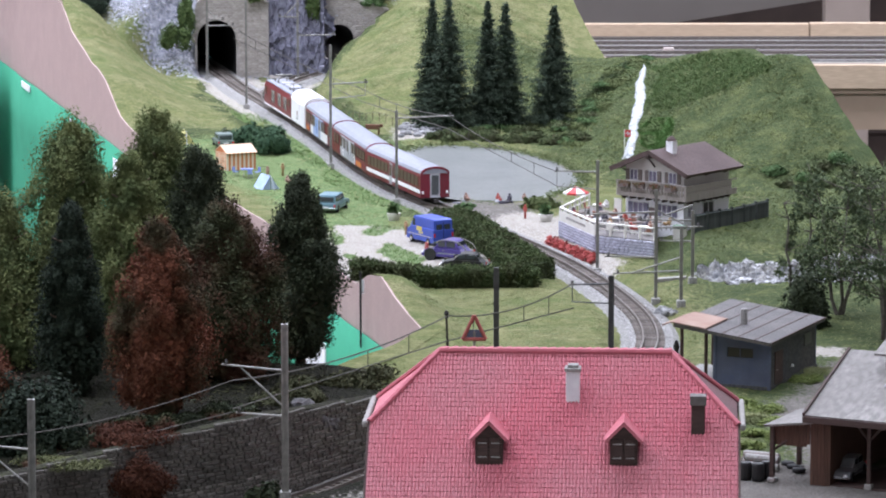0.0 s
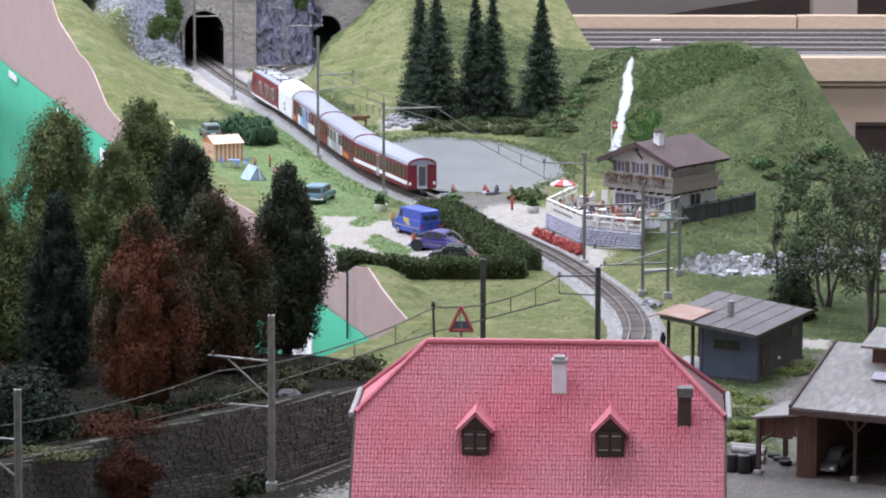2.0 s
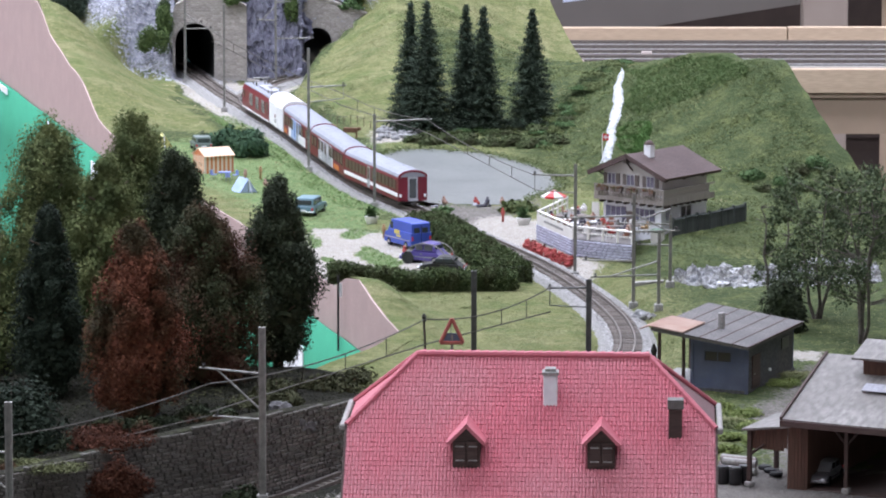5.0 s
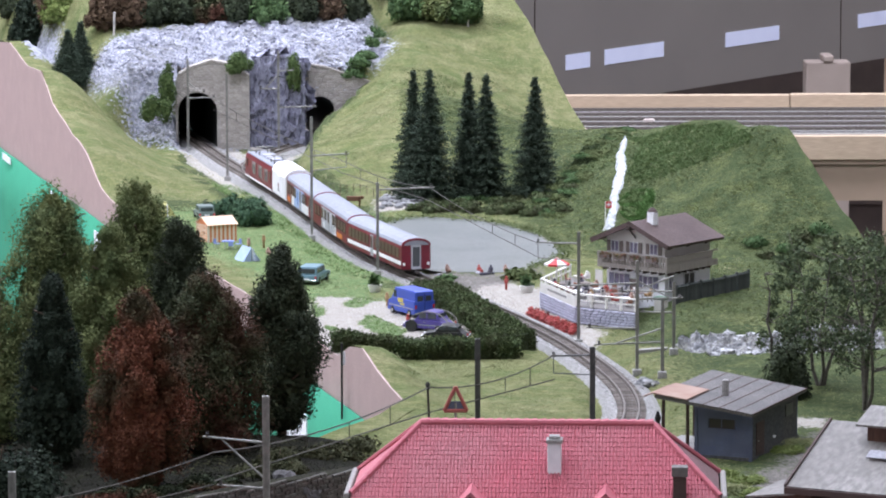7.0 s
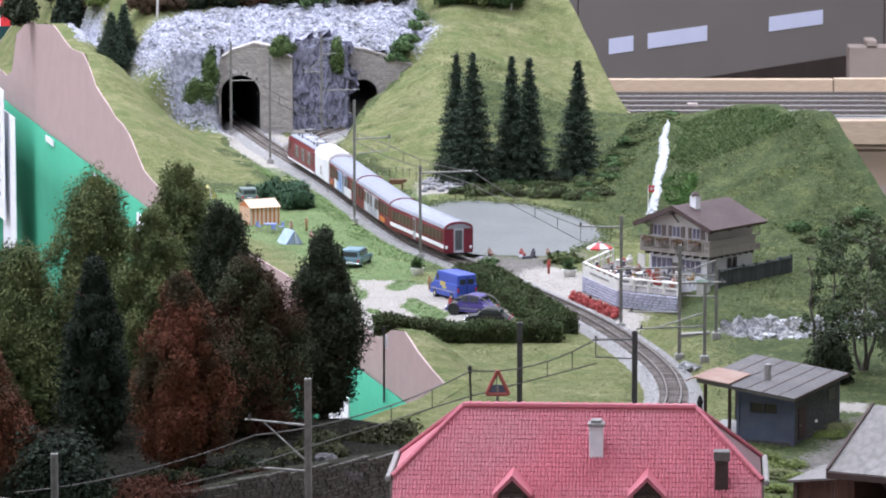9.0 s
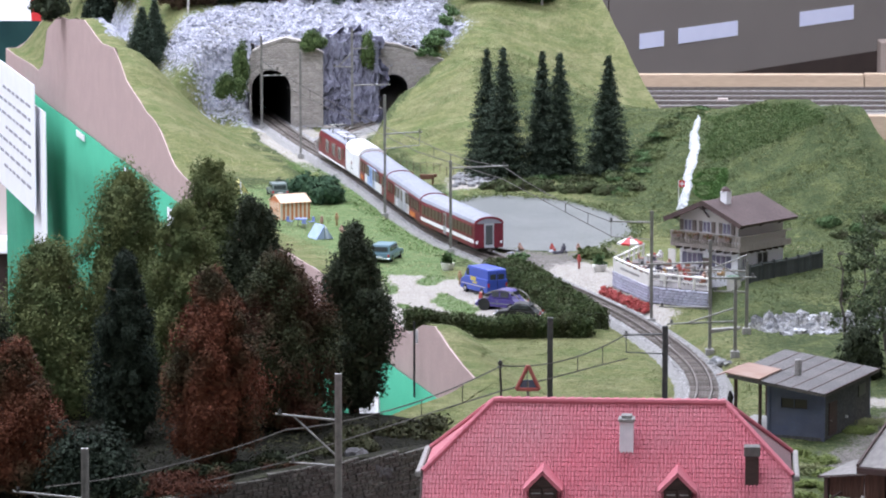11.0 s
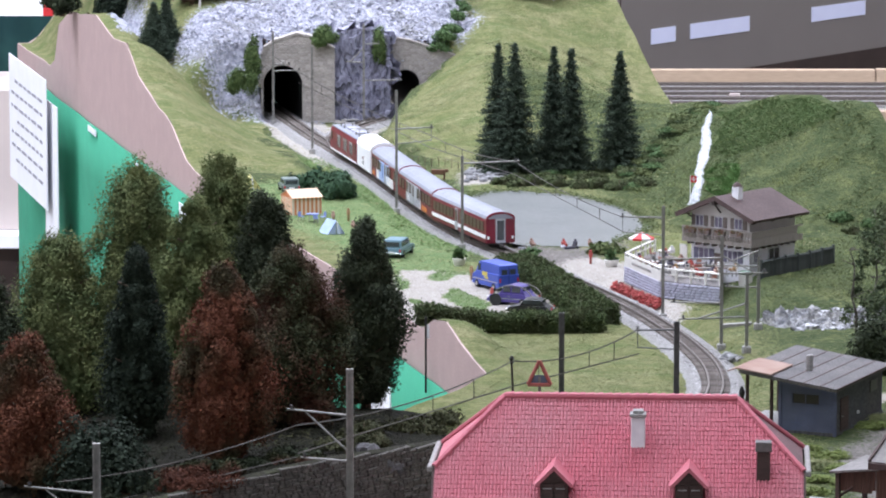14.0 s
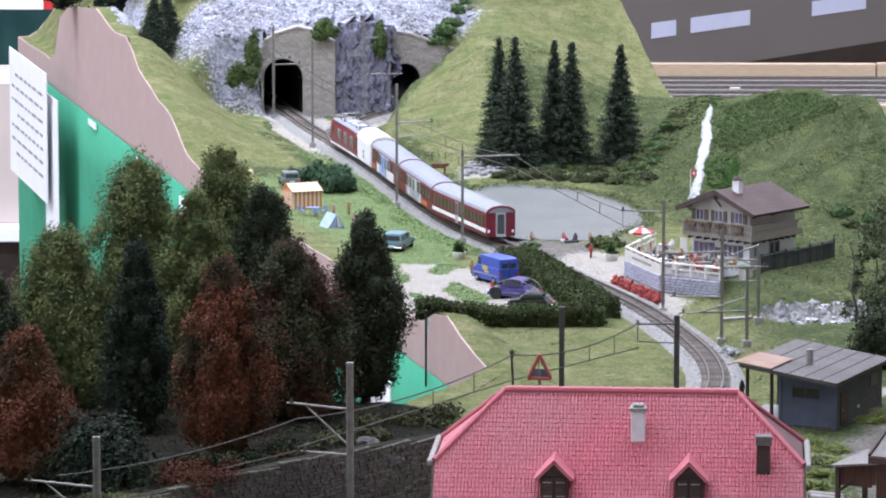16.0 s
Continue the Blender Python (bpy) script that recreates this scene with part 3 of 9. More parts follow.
def outer_board(a, b, bottom, label):
    """A plywood board below the terrain's outer edge, cut to its profile, with cloth under it."""
    a, b = Vector((*a, 0)), Vector((*b, 0))
    d = b - a
    ln = d.length
    nrm = d.normalized().cross(Vector((0, 0, 1)))
    top = []
    for i in range(49):
        p = a.lerp(b, i / 48) - nrm * 0.014
        top.append((ln * i / 48, gz(p.x, p.y) + 0.0005))
    bm = prisms([(0, bottom)] + top + [(ln, bottom)], 0.0, 0.005)
    bm.transform(Matrix.Translation(a) @ Matrix.Rotation(math.atan2(d.y, d.x), 4, "Z"))
    return tagged(part("edge_board", bm, M_PINK), label, "board", kind="structure")


near_edges = (((-0.806, 2.292), (1.003, 2.292)), ((1.003, 2.292), (1.003, 3.62)), ((-0.806, 3.462), (-0.806, 2.292)))
for a, b in near_edges:
    outer_board(a, b, -0.07, "pink painted plywood board round the near module")
    o = (Vector((*b, 0)) - Vector((*a, 0))).normalized().cross(Vector((0, 0, 1))) * 0.006
    cloth("skirt_cloth", (a[0] + o.x, a[1] + o.y), (b[0] + o.x, b[1] + o.y), -0.045, -1.0, M_GREEN, "green cloth skirt round the near module", waves=9, depth=0.005, seed=4)
outer_board(on_edge(N_RIGHT, 6.462), on_edge(N_LEFT, 6.496), -0.06, "pink painted plywood board at the layout's far end")
cloth("skirt_cloth", on_edge(N_RIGHT + 0.008, 4.0), on_edge(N_RIGHT + 0.008, 6.45), -0.05, -1.0, M_GREEN, "green cloth skirt along the back edge", waves=9, depth=0.004, seed=6)
M_LEGS = mat("planed_pine_leg", (0.42, 0.32, 0.22), (0.36, 0.27, 0.18), 20, 0.75, stretch=(6, 6, 0.4))
for x, y in ((-0.74, 2.36), (0.94, 2.36), (-0.74, 3.36), (0.94, 3.50), (0.10, 2.9), on_edge(N_LEFT + 0.06, 4.6), on_edge(N_RIGHT - 0.06, 4.6), on_edge(N_LEFT + 0.06, 6.3), on_edge(N_RIGHT - 0.06, 6.3)):
    leg = tagged(part("trestle_leg", boxes((-0.02, 0.02, -0.02, 0.02, -1.0, -0.05), bev=0.001), M_LEGS), "square pine leg under the layout", "leg", "legs under the layout")
    leg.matrix_basis = pose(x, y, 0)


# ---- tracks ----
def sweep(line, prof, z0=0.0):
    """Vertices and faces of a profile (offset to the right, height) drawn along a curve in plan."""
    t = np.gradient(line[:, :2], axis=0)
    t /= np.linalg.norm(t, axis=1)[:, None]
    nx, ny = t[:, 1], -t[:, 0]
    k = len(prof)
    vs = np.concatenate([np.stack([line[:, 0] + nx * o, line[:, 1] + ny * o, np.full(len(line), z0 + h)], 1)[:, None] for o, h in prof], 1).reshape(-1, 3)
    fs = [(i * k + j, i * k + (j + 1) % k, (i + 1) * k + (j + 1) % k, (i + 1) * k + j) for i in range(len(line) - 1) for j in range(k)]
    return vs, fs


def track(name, line, label, singles):
    root = thing(name, pose(0, 0, 0), label, "railway track")
    zz = trackbed(line[:, 1])
    vs, fs = sweep(line, [(-0.031, -0.004), (-0.019, 0.0028), (0.019, 0.0028), (0.031, -0.004)])
    vs[:, 2] += np.repeat(zz, 4) + (np.random.RandomState(5).rand(len(vs)) - 0.5) * 0.0004
    arrays("ballast", vs, fs, M_BALLAST, root, "light grey ballast bed")
    for o in (-0.006, 0.006):
        vs, fs = sweep(line, [(o - 0.0008, 0.004), (o - 0.0007, 0.0066), (o + 0.0007, 0.0066), (o + 0.0008, 0.004)])
        vs[:, 2] += np.repeat(zz, 4)
        arrays("rail", vs, fs, M_RAIL, root)
    t = np.gradient(line[:, :2], axis=0)
    one = bpy.data.meshes.new("sleeper")
    bm = boxes((-0.012, 0.012, -0.0015, 0.0015, 0.0022, 0.0043))
    bm.to_mesh(one)
    bm.free()
    one.materials.append(M_SLEEPER)
    stride = 2
    for i in range(2, len(line) - 1, stride):
        if i // stride > singles:
            break
        ob = new("sleeper", one)
        ob.parent = root
        ob.matrix_basis = pose(line[i, 0], line[i, 1], zz[i], rz=math.degrees(math.atan2(t[i, 1], t[i, 0])) - 90)
    return root


track("railway_track", track_line, "narrow-gauge model track on grey ballast", 400)
track("branch_track", branch_line, "narrow-gauge branch track curving into a tunnel", 100)


def loose_stones(name, line, count, spread, material, label, seed, size=0.0013):
    r = np.random.RandomState(seed)
    vs, fs = [], []
    t = np.gradient(line[:, :2], axis=0)
    t /= np.linalg.norm(t, axis=1)[:, None]
    for _ in range(count):
        i = r.randint(len(line))
        o = (r.rand() - 0.5) * 2 * spread
        x, y = line[i, 0] + t[i, 1] * o, line[i, 1] - t[i, 0] * o
        z = (0.0028 if abs(o) < 0.017 else 0.0028 - (abs(o) - 0.017) * 0.9) + float(trackbed(y))
        c, s = np.array([x, y, z]), size * (0.5 + r.rand())
        k = len(vs)
        q = r.randn(5, 3) * 0.35
        for j, b in enumerate(((-1, -1, 0), (1, -1, 0), (1, 1, 0), (-1, 1, 0), (0, 0, 1))):
            vs.append(c + (np.array(b) + q[j]) * s * 0.6)
        fs += [(k, k + 1, k + 4), (k + 1, k + 2, k + 4), (k + 2, k + 3, k + 4), (k + 3, k, k + 4)]
    return tagged(arrays(name, vs, fs, material), label, "gravel", kind="stuff")


M_STONES = leaf_mat("ballast_stones", (0.50, 0.49, 0.48), (0.22, 0.21, 0.21))
loose_stones("ballast_stones", track_line[track_line[:, 1] > 3.3], 14000, 0.034, M_STONES, "loose light grey ballast stones along the track", 4)


# ---- tunnel portals ----
def portal(name, m, half_w, outline, arch_w, arch_h, arch_c, label):
    """A stone wall with an arched opening, in its own plane x-z, facing -y; outline is its top edge."""
    root = thing(name, m, label, "tunnel portal", kind="structure")
    depth = 0.016
    n = 14
    spring = arch_h - arch_w / 2
    arch = [(arch_c - arch_w / 2, -0.01)] + [(arch_c - arch_w / 2 * math.cos(math.pi * i / n), spring + arch_w / 2 * math.sin(math.pi * i / n)) for i in range(n + 1)] + [(arch_c + arch_w / 2, -0.01)]
    x0, x1 = outline[0][0], outline[-1][0]
    poly = [(x0, -0.01)] + arch + [(x1, -0.01)] + outline[::-1]
    part("wall", prisms(poly, 0.0, depth), M_MORTAR, root)
    bm = bmesh.new()
    a = [bm.verts.new((p[0], depth * 0.5, p[1])) for p in arch]
    b = [bm.verts.new((p[0] * 1.0 - 0.05, 0.30, p[1])) for p in arch]
    for i in range(len(arch) - 1):
        bm.faces.new((a[i], a[i + 1], b[i + 1], b[i]))
    bm.faces.new(b)
    part("tunnel_lining", bm, M_BLACK, root, "black tunnel lining")
    tops = np.array(outline)
    rng = random.Random(7)
    row, h = 0, 0.0034
    one = {}
    while row * h < max(tops[:, 1]):
        z0 = row * h
        x = x0 + (rng.random() * 0.005)
        while x < x1 - 0.002:
            w = rng.choice((0.0055, 0.007, 0.0085, 0.010))
            cx, cz = x + w / 2, z0 + h / 2
            under = np.interp(cx, tops[:, 0], tops[:, 1]) > z0 + h
            dx = abs(cx - arch_c)
            clear = dx > arch_w / 2 + w / 2 + 0.002 if cz < spring else math.hypot(dx, cz - spring) > arch_w / 2 + 0.007
            if under and clear and x + w < x1:
                if w not in one:
                    me = bpy.data.meshes.new("stone")
                    bm = boxes((-w / 2 + 0.0003, w / 2 - 0.0003, -0.0012, 0.004, -h / 2 + 0.00025, h / 2 - 0.00025), bev=0.0003)
                    bm.to_mesh(me)
                    bm.free()
                    me.materials.append(M_STONE)
                    one[w] = me
                ob = new("stone", one[w])
                ob.parent = root
                ob.matrix_basis = pose(cx, rng.random() * 0.0006, cz)
            x += w
        row += 1
    # voussoirs round the arch
    me = bpy.data.meshes.new("arch_stone")
    bm = boxes((-0.0026, 0.0026, -0.002, 0.004, 0.0, 0.0065), bev=0.0004)
    bm.to_mesh(me)
    bm.free()
    me.materials.append(M_STONE)
    k = int(math.pi * arch_w / 2 / 0.0056)
    for i in range(k + 1):
        a = math.pi * i / k
        ob = new("arch_stone", me)
        ob.parent = root
        ob.matrix_basis = pose(arch_c - math.cos(a) * arch_w / 2, 0, spring + math.sin(a) * arch_w / 2, ry=math.degrees(a) - 90)
    bm = bmesh.new()
    for (ax, az), (bx, bz) in zip(outline, outline[1:]):
        slab(bm, [(ax, -0.0022, az + 0.002), (bx, -0.0022, bz + 0.002), (bx, depth, bz + 0.002), (ax, depth, az + 0.002)], 0.0025)
    part("coping", bm, M_STONE, root, "thin coping stones")
    return root


portal("tunnel_portal", pose(-0.247, 5.565, 0), 0.056, [(-0.0375, 0.080), (-0.034, 0.089), (-0.020, 0.098), (0.008, 0.107), (0.028, 0.103), (0.056, 0.088)],
       0.050, 0.067, -0.010, "grey stone tunnel portal with an arched opening")
portal("tunnel_portal", pose(-0.086, 5.60, 0), 0.048, [(-0.048, 0.101), (-0.01, 0.095), (0.048, 0.076)], 0.036, 0.058, -0.016, "grey stone portal half hidden by the hill")


def crag(name, pts, material, label, seed=1, sub=3):
    """A rugged lump of rock from overlapping facetted stones."""
    r = random.Random(seed)
    bm = bmesh.new()
    for x, y, z, rx, ry, rz in pts:
        ball(bm, (x, y, z), rx, ry, rz, sub=sub, rough=0.16, rng=r)
    return tagged(part(name, bm, material), label, "rock", kind="structure")


# split slate face: flat tilted facets with steps between them
g = np.random.RandomState(11)
cx_, cz_ = -0.199 + 0.078 * g.rand(170), -0.004 + 0.132 * g.rand(170)
deep, tilt = g.rand(170) ** 1.5 * 0.0060, g.randn(170, 2) * 0.09
gx_, gz_ = np.meshgrid(np.linspace(-0.199, -0.121, 86), np.linspace(-0.004, 0.125, 104))
wob = 0.0009 * wave(gx_, gz_, 420, 5)
best = np.abs((gx_ + wob)[..., None] - cx_) * 2.0 + np.abs((gz_ + wob * 1.5)[..., None] - cz_)
near_ = best.argmin(-1)
yy_ = 5.577 - deep[near_] - tilt[near_, 0] * (gx_ - cx_[near_]) - tilt[near_, 1] * (gz_ - cz_[near_]) + g.rand(*gx_.shape) * 0.0006
top_ = 0.111 - 0.5 * np.clip(np.abs(gx_ + 0.157) - 0.020, 0, 1) + 0.0012 * wave(gx_, gx_ * 0, 130, 6)
vs = np.stack([gx_, yy_, gz_], -1).reshape(-1, 3)
fs = [(r_ * 86 + c_, r_ * 86 + c_ + 1, (r_ + 1) * 86 + c_ + 1, (r_ + 1) * 86 + c_) for r_ in range(103) for c_ in range(85) if gz_[r_, c_] < top_[r_, c_]]
rock = arrays("rock_pillar", vs, fs, M_DARKROCK)
sm = rock.modifiers.new("thickness", "SOLIDIFY")
sm.thickness, sm.offset = 0.02, -1
tagged(rock, "blue-grey fractured slate crag between two tunnel portals", "rock", kind="structure")
rv, rf = [], []
g = np.random.RandomState(12)
cube = [(-1, -1, -1), (1, -1, -1), (1, 1, -1), (-1, 1, -1), (-0.6, -0.7, 1), (0.7, -0.5, 1), (0.5, 0.7, 1), (-0.6, 0.6, 1)]
xs, ys = g.uniform(-0.46, 0.02, 60000), g.uniform(5.44, 5.86, 60000)
ok = (poly_mask(xs, ys, ROCKS, 0.01) > 0.55) & ~((ys < 5.60) & (xs > -0.284) & (xs < -0.03))
xs, ys = xs[ok][:9000], ys[ok][:9000]
zs = land(xs, ys)
zs = zs + rock_relief(xs, ys, zs)[0]
for x, y, z in zip(xs, ys, zs):
    m = pose(x, y, z + 0.0004, g.uniform(-35, 35), g.uniform(-35, 35), g.uniform(0, 360))
    s = Vector((g.uniform(0.0008, 0.0036), g.uniform(0.0005, 0.0015), g.uniform(0.0004, 0.0012)))
    k = len(rv)
    rv += [m @ Vector((c[0] * s.x, c[1] * s.y, c[2] * s.z)) for c in cube]
    rf += [tuple(i + k for i in f) for f in ((0, 3, 2, 1), (4, 5, 6, 7), (0, 1, 5, 4), (1, 2, 6, 5), (2, 3, 7, 6), (3, 0, 4, 7))]
M_CHIPS = leaf_mat("pale_rock_chips", (0.30, 0.305, 0.355), (0.56, 0.565, 0.63), (0.31, 0.31, 0.325), big=22)
tagged(arrays("rock_chips", rv, rf, M_CHIPS), "broken pale blue-grey rock over the portals", "rock", kind="stuff")


# ---- the hall ----
M_FLOOR = mat("hall_floor", (0.30, 0.27, 0.25), (0.24, 0.22, 0.2), 6, 0.5, fine=60, fine_amt=0.1)
M_HALL = mat("hall_wall", (0.62, 0.58, 0.54), (0.56, 0.52, 0.49), 3, 0.9, fine=40, fine_amt=0.05)
M_CEIL = mat("hall_ceiling", (0.75, 0.75, 0.74), (0.7, 0.7, 0.7), 3, 0.9)
for nm, r, mt in (("floor", (-5, 5, -2.5, 11, -1.06, -1.0), M_FLOOR), ("ceiling", (-5, 5, -2.5, 11, 2.8, 2.9), M_CEIL),
                  ("wall_north", (-5, 5, 11, 11.15, -1.0, 2.8), M_HALL), ("wall_south", (-5, 5, -2.65, -2.5, -1.0, 2.8), M_HALL),
                  ("wall_east", (5, 5.15, -2.5, 11, -1.0, 2.8), M_HALL), ("wall_west", (-5.15, -5, -2.5, 11, -1.0, 2.8), M_HALL)):
    tagged(part(nm, boxes(r), mt), "plain exhibition hall " + nm.split("_")[0], nm.split("_")[0], kind="structure")

# frames added round the two fill lamps; the wall behind stays closed
for i, ((wx, wy, wz), _, turn, _) in enumerate(FILLS):
    spot = pose(-5.0, wy, wz, rz=-90) if turn == 90 else pose(wx, -2.5, wz)
    win = thing("window_%d" % (i + 1), spot, "added white frame round an unseen fill lamp", "window", kind="structure")
    for r in ((-1.2, 1.2, 0.0, 0.04, 0.66, 0.72), (-1.2, 1.2, 0.0, 0.04, -0.72, -0.66), (-1.2, -1.12, 0.0, 0.04, -0.66, 0.66), (1.12, 1.2, 0.0, 0.04, -0.66, 0.66)):
        part("window_frame", boxes(r), M_WHITE, win)


# ---- near house with the red tiled half-hipped roof ----
M_TILE = mat("red_roof_tile", (0.58, 0.148, 0.190), (0.50, 0.127, 0.162), 45, 0.6, 0.05, fine=900, fine_amt=0.1, rnd=0.06, c3=(0.50, 0.215, 0.240), scale3=14)
# darker copy of the tile, with the right hip's shade in its colour
M_TILESHADE = mat("shaded_red_tile", (0.27, 0.125, 0.135), (0.19, 0.10, 0.105), 60, 0.7, 0.1, fine=700, c3=(0.16, 0.10, 0.10), scale3=40)
M_RIDGE = mat("red_ridge_tile", (0.56, 0.155, 0.195), (0.50, 0.135, 0.17), 90, 0.55)
M_BARGE = mat("grey_bargeboard", (0.30, 0.28, 0.265), (0.23, 0.215, 0.205), 200, 0.7)
M_LEAD = mat("dull_lead", (0.16, 0.145, 0.14), (0.12, 0.11, 0.105), 200, 0.7)
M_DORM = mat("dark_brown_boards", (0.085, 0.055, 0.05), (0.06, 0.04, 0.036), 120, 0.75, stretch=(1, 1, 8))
M_CHIMW = mat("white_chimney_plaster", (0.84, 0.84, 0.88), (0.74, 0.74, 0.79), 120, 0.8, 0.1)
M_CREAM = mat("cream_plaster", (0.55, 0.48, 0.38), (0.48, 0.42, 0.33), 60, 0.9)


def red_house():
    root = thing("house", pose(0.0885, 2.825, -0.003, rz=-3.4), "large house with a red tiled half-hipped roof", "house")
    RZ, EZ, RY, HX, EX, HZ, HY = 0.130, 0.0435, 0.092, 0.0755, 0.1185, 0.091, 0.042
    # walls under the roof
    gable = [(-RY + 0.012, 0.0), (RY - 0.012, 0.0), (RY - 0.012, EZ + 0.004), (HY - 0.006, HZ - 0.002), (-HY + 0.006, HZ - 0.002), (-RY + 0.012, EZ + 0.004)]
    part("wall", prisms(gable, -EX + 0.008, EX - 0.008, "x"), M_CREAM, root, "cream plaster walls")
    for i in range(6):
        x = -0.095 + i * 0.036
        win = part("window", boxes((x, x + 0.014, -RY + 0.0105, -RY + 0.013, 0.012, 0.033)), M_GLASS, root)
        part("frame", boxes((x - 0.0015, x + 0.0155, -RY + 0.0095, -RY + 0.0115, 0.0105, 0.0125), (x - 0.0015, x + 0.0155, -RY + 0.0095, -RY + 0.0115, 0.0325, 0.0345),
                            (x - 0.0015, x + 0.0005, -RY + 0.0095, -RY + 0.0115, 0.0125, 0.0325), (x + 0.0135, x + 0.0155, -RY + 0.0095, -RY + 0.0115, 0.0125, 0.0325)), M_DORM, win)
    # roof deck
    def deck(sign):
        return [(-HX, 0, RZ), (HX, 0, RZ), (EX, sign * HY, HZ), (EX, sign * RY, EZ), (-EX, sign * RY, EZ), (-EX, sign * HY, HZ)]
    roof = None
    for sign in (-1, 1):
        bm = bmesh.new()
        slab(bm, deck(sign), 0.002)
        ob = part("roof", bm, M_TILE, root, "red tiled roof slope")
        roof = ob if sign < 0 else roof
    for sx in (-1, 1):
        bm = bmesh.new()
        slab(bm, [(sx * HX, 0, RZ), (sx * EX, -HY, HZ), (sx * EX, HY, HZ)], 0.002)
        part("roof_hip", bm, M_TILE if sx < 0 else M_TILESHADE, root, "pale red half hip" if sx < 0 else "grey-red half hip, darkened in colour for its shaded side")
    # tiles on the slope that faces the station yard: pan tiles with a raised roll
    slope = Vector((0, -RY, EZ - RZ))
    L = slope.length
    d = slope.normalized()
    up = Vector((0, d.z, -d.y))
    up = -up if up.z < 0 else up
    cols, rws = 104, 34
    tw, th = 2 * EX / cols, L / rws
    prof = [(-0.5, 0.0), (-0.24, 0.0007), (0.14, 0.0007), (0.34, 0.0), (0.5, 0.0)]
    tv, tf = [], []
    for k, (lift, along) in enumerate(((0.0001, 0.0), (0.00050, th * 1.03))):
        for a, h in prof:
            tv.append(Vector((a * tw, 0, 0)) + d * along + up * (h + lift))
    for j in range(4):
        tf.append((j, j + 1, 6 + j, 5 + j))
    low = [Vector((a * tw, 0, 0)) + d * th * 1.04 + up * 0.0 for a, h in prof]
    tv += low
    for j in range(4):
        tf.append((5 + j, 6 + j, 11 + j, 10 + j))
    one = bpy.data.meshes.new("roof_tile")
    one.from_pydata([tuple(v) for v in tv], [], tf)
    one.materials.append(M_TILE)
    rv, rf = [], []
    rng = random.Random(2)
    singles = 0
    for r in range(rws):
        z = RZ - (r + 0.5) / rws * (RZ - EZ)
        half = EX if z < HZ else HX + (EX - HX) * (RZ - z) / (RZ - HZ)
        for c in range(cols):
            x = -EX + (c + 0.5) * tw
            if abs(x) > half - tw * 0.4:
                continue
            base = Vector((x, 0, RZ)) + d * (th * r) + Vector((0, 0, 0.0002 * rng.random()))
            if r >= rws - 4 and singles < 300 and c % 1 == 0 and r >= rws - 3 - 1 and (r > rws - 4 or c < 12):
                ob = new("roof_tile", one)
                ob.parent = roof
                ob.matrix_basis = Matrix.Translation(base)
                singles += 1
            else:
                k = len(rv)
                rv += [v + base for v in tv]
                rf += [tuple(i + k for i in f) for f in tf]
    tagged(arrays("roof_tiles", rv, rf, M_TILE, roof), kind="stuff")
    # ridge and hip capping
    bm = bmesh.new()
    for i in range(26):
        x = -HX + i * 2 * HX / 26
        rod(bm, (x, 0, RZ + 0.0008), (x + 2 * HX / 26 * 1.05, 0, RZ + 0.0012), 0.0022, 0.0026, 8)
    part("ridge_tiles", bm, M_RIDGE, root)
    for sx in (-1, 1):
        for sy in (-1, 1):
            bm = bmesh.new()
            a, b = Vector((sx * HX, 0, RZ)), Vector((sx * EX, sy * HY, HZ))
            for i in range(12):
                rod(bm, a.lerp(b, i / 12) + Vector((0, 0, 0.001)), a.lerp(b, (i + 1.05) / 12) + Vector((0, 0, 0.0006)), 0.0017, 0.0022, 7)
            part("hip_tiles", bm, M_RIDGE, root)
            bm = bmesh.new()
            slab(bm, [(sx * EX, sy * HY, HZ + 0.001), (sx * (EX + 0.0014), sy * HY, HZ + 0.001), (sx * (EX + 0.0014), sy * RY, EZ + 0.001), (sx * EX, sy * RY, EZ + 0.001)], 0.005)
            part("bargeboard", bm, M_DORM, root)
        part("gutter", boxes((sx * (EX + 0.0030) - 0.0018, sx * (EX + 0.0030) + 0.0018, -HY - 0.003, HY + 0.003, HZ - 0.003, HZ + 0.001), bev=0.0008), M_BARGE, root, "grey gutter")
    for sy in (-1, 1):
        part("gutter", boxes((-EX, EX, sy * (RY + 0.0015) - 0.002, sy * (RY + 0.0015) + 0.002, EZ - 0.004, EZ - 0.0005), bev=0.0007), M_BARGE, root, "grey gutter")
    # dormers with closed shutters
    for x in (-0.0405, 0.0455):
        fy, bz, tz, pz = -0.0660, 0.070, 0.0870, 0.0960
        dormer = part("dormer", prisms([(x - 0.0088, bz - 0.004), (x + 0.0088, bz - 0.004), (x + 0.0088, tz), (x, pz - 0.001), (x - 0.0088, tz)], fy, fy + 0.045), M_DORM, root, "dark boarded dormer")
        for sx in (-1, 1):
            bm = bmesh.new()
            slab(bm, [(x, fy - 0.003, pz + 0.0018), (x + sx * 0.0125, fy - 0.003, tz - 0.0018), (x + sx * 0.0125, fy + 0.028, tz - 0.0018), (x, fy + 0.052, pz + 0.0018)], 0.002)
            part("dormer_roof", bm, M_TILE, dormer, "small red tiled roof")
            part("shutter", boxes((x + sx * 0.0038 - 0.0033, x + sx * 0.0038 + 0.0033, fy - 0.0012, fy + 0.0002, bz + 0.001, tz - 0.001), bev=0.0002), M_DORM, dormer)
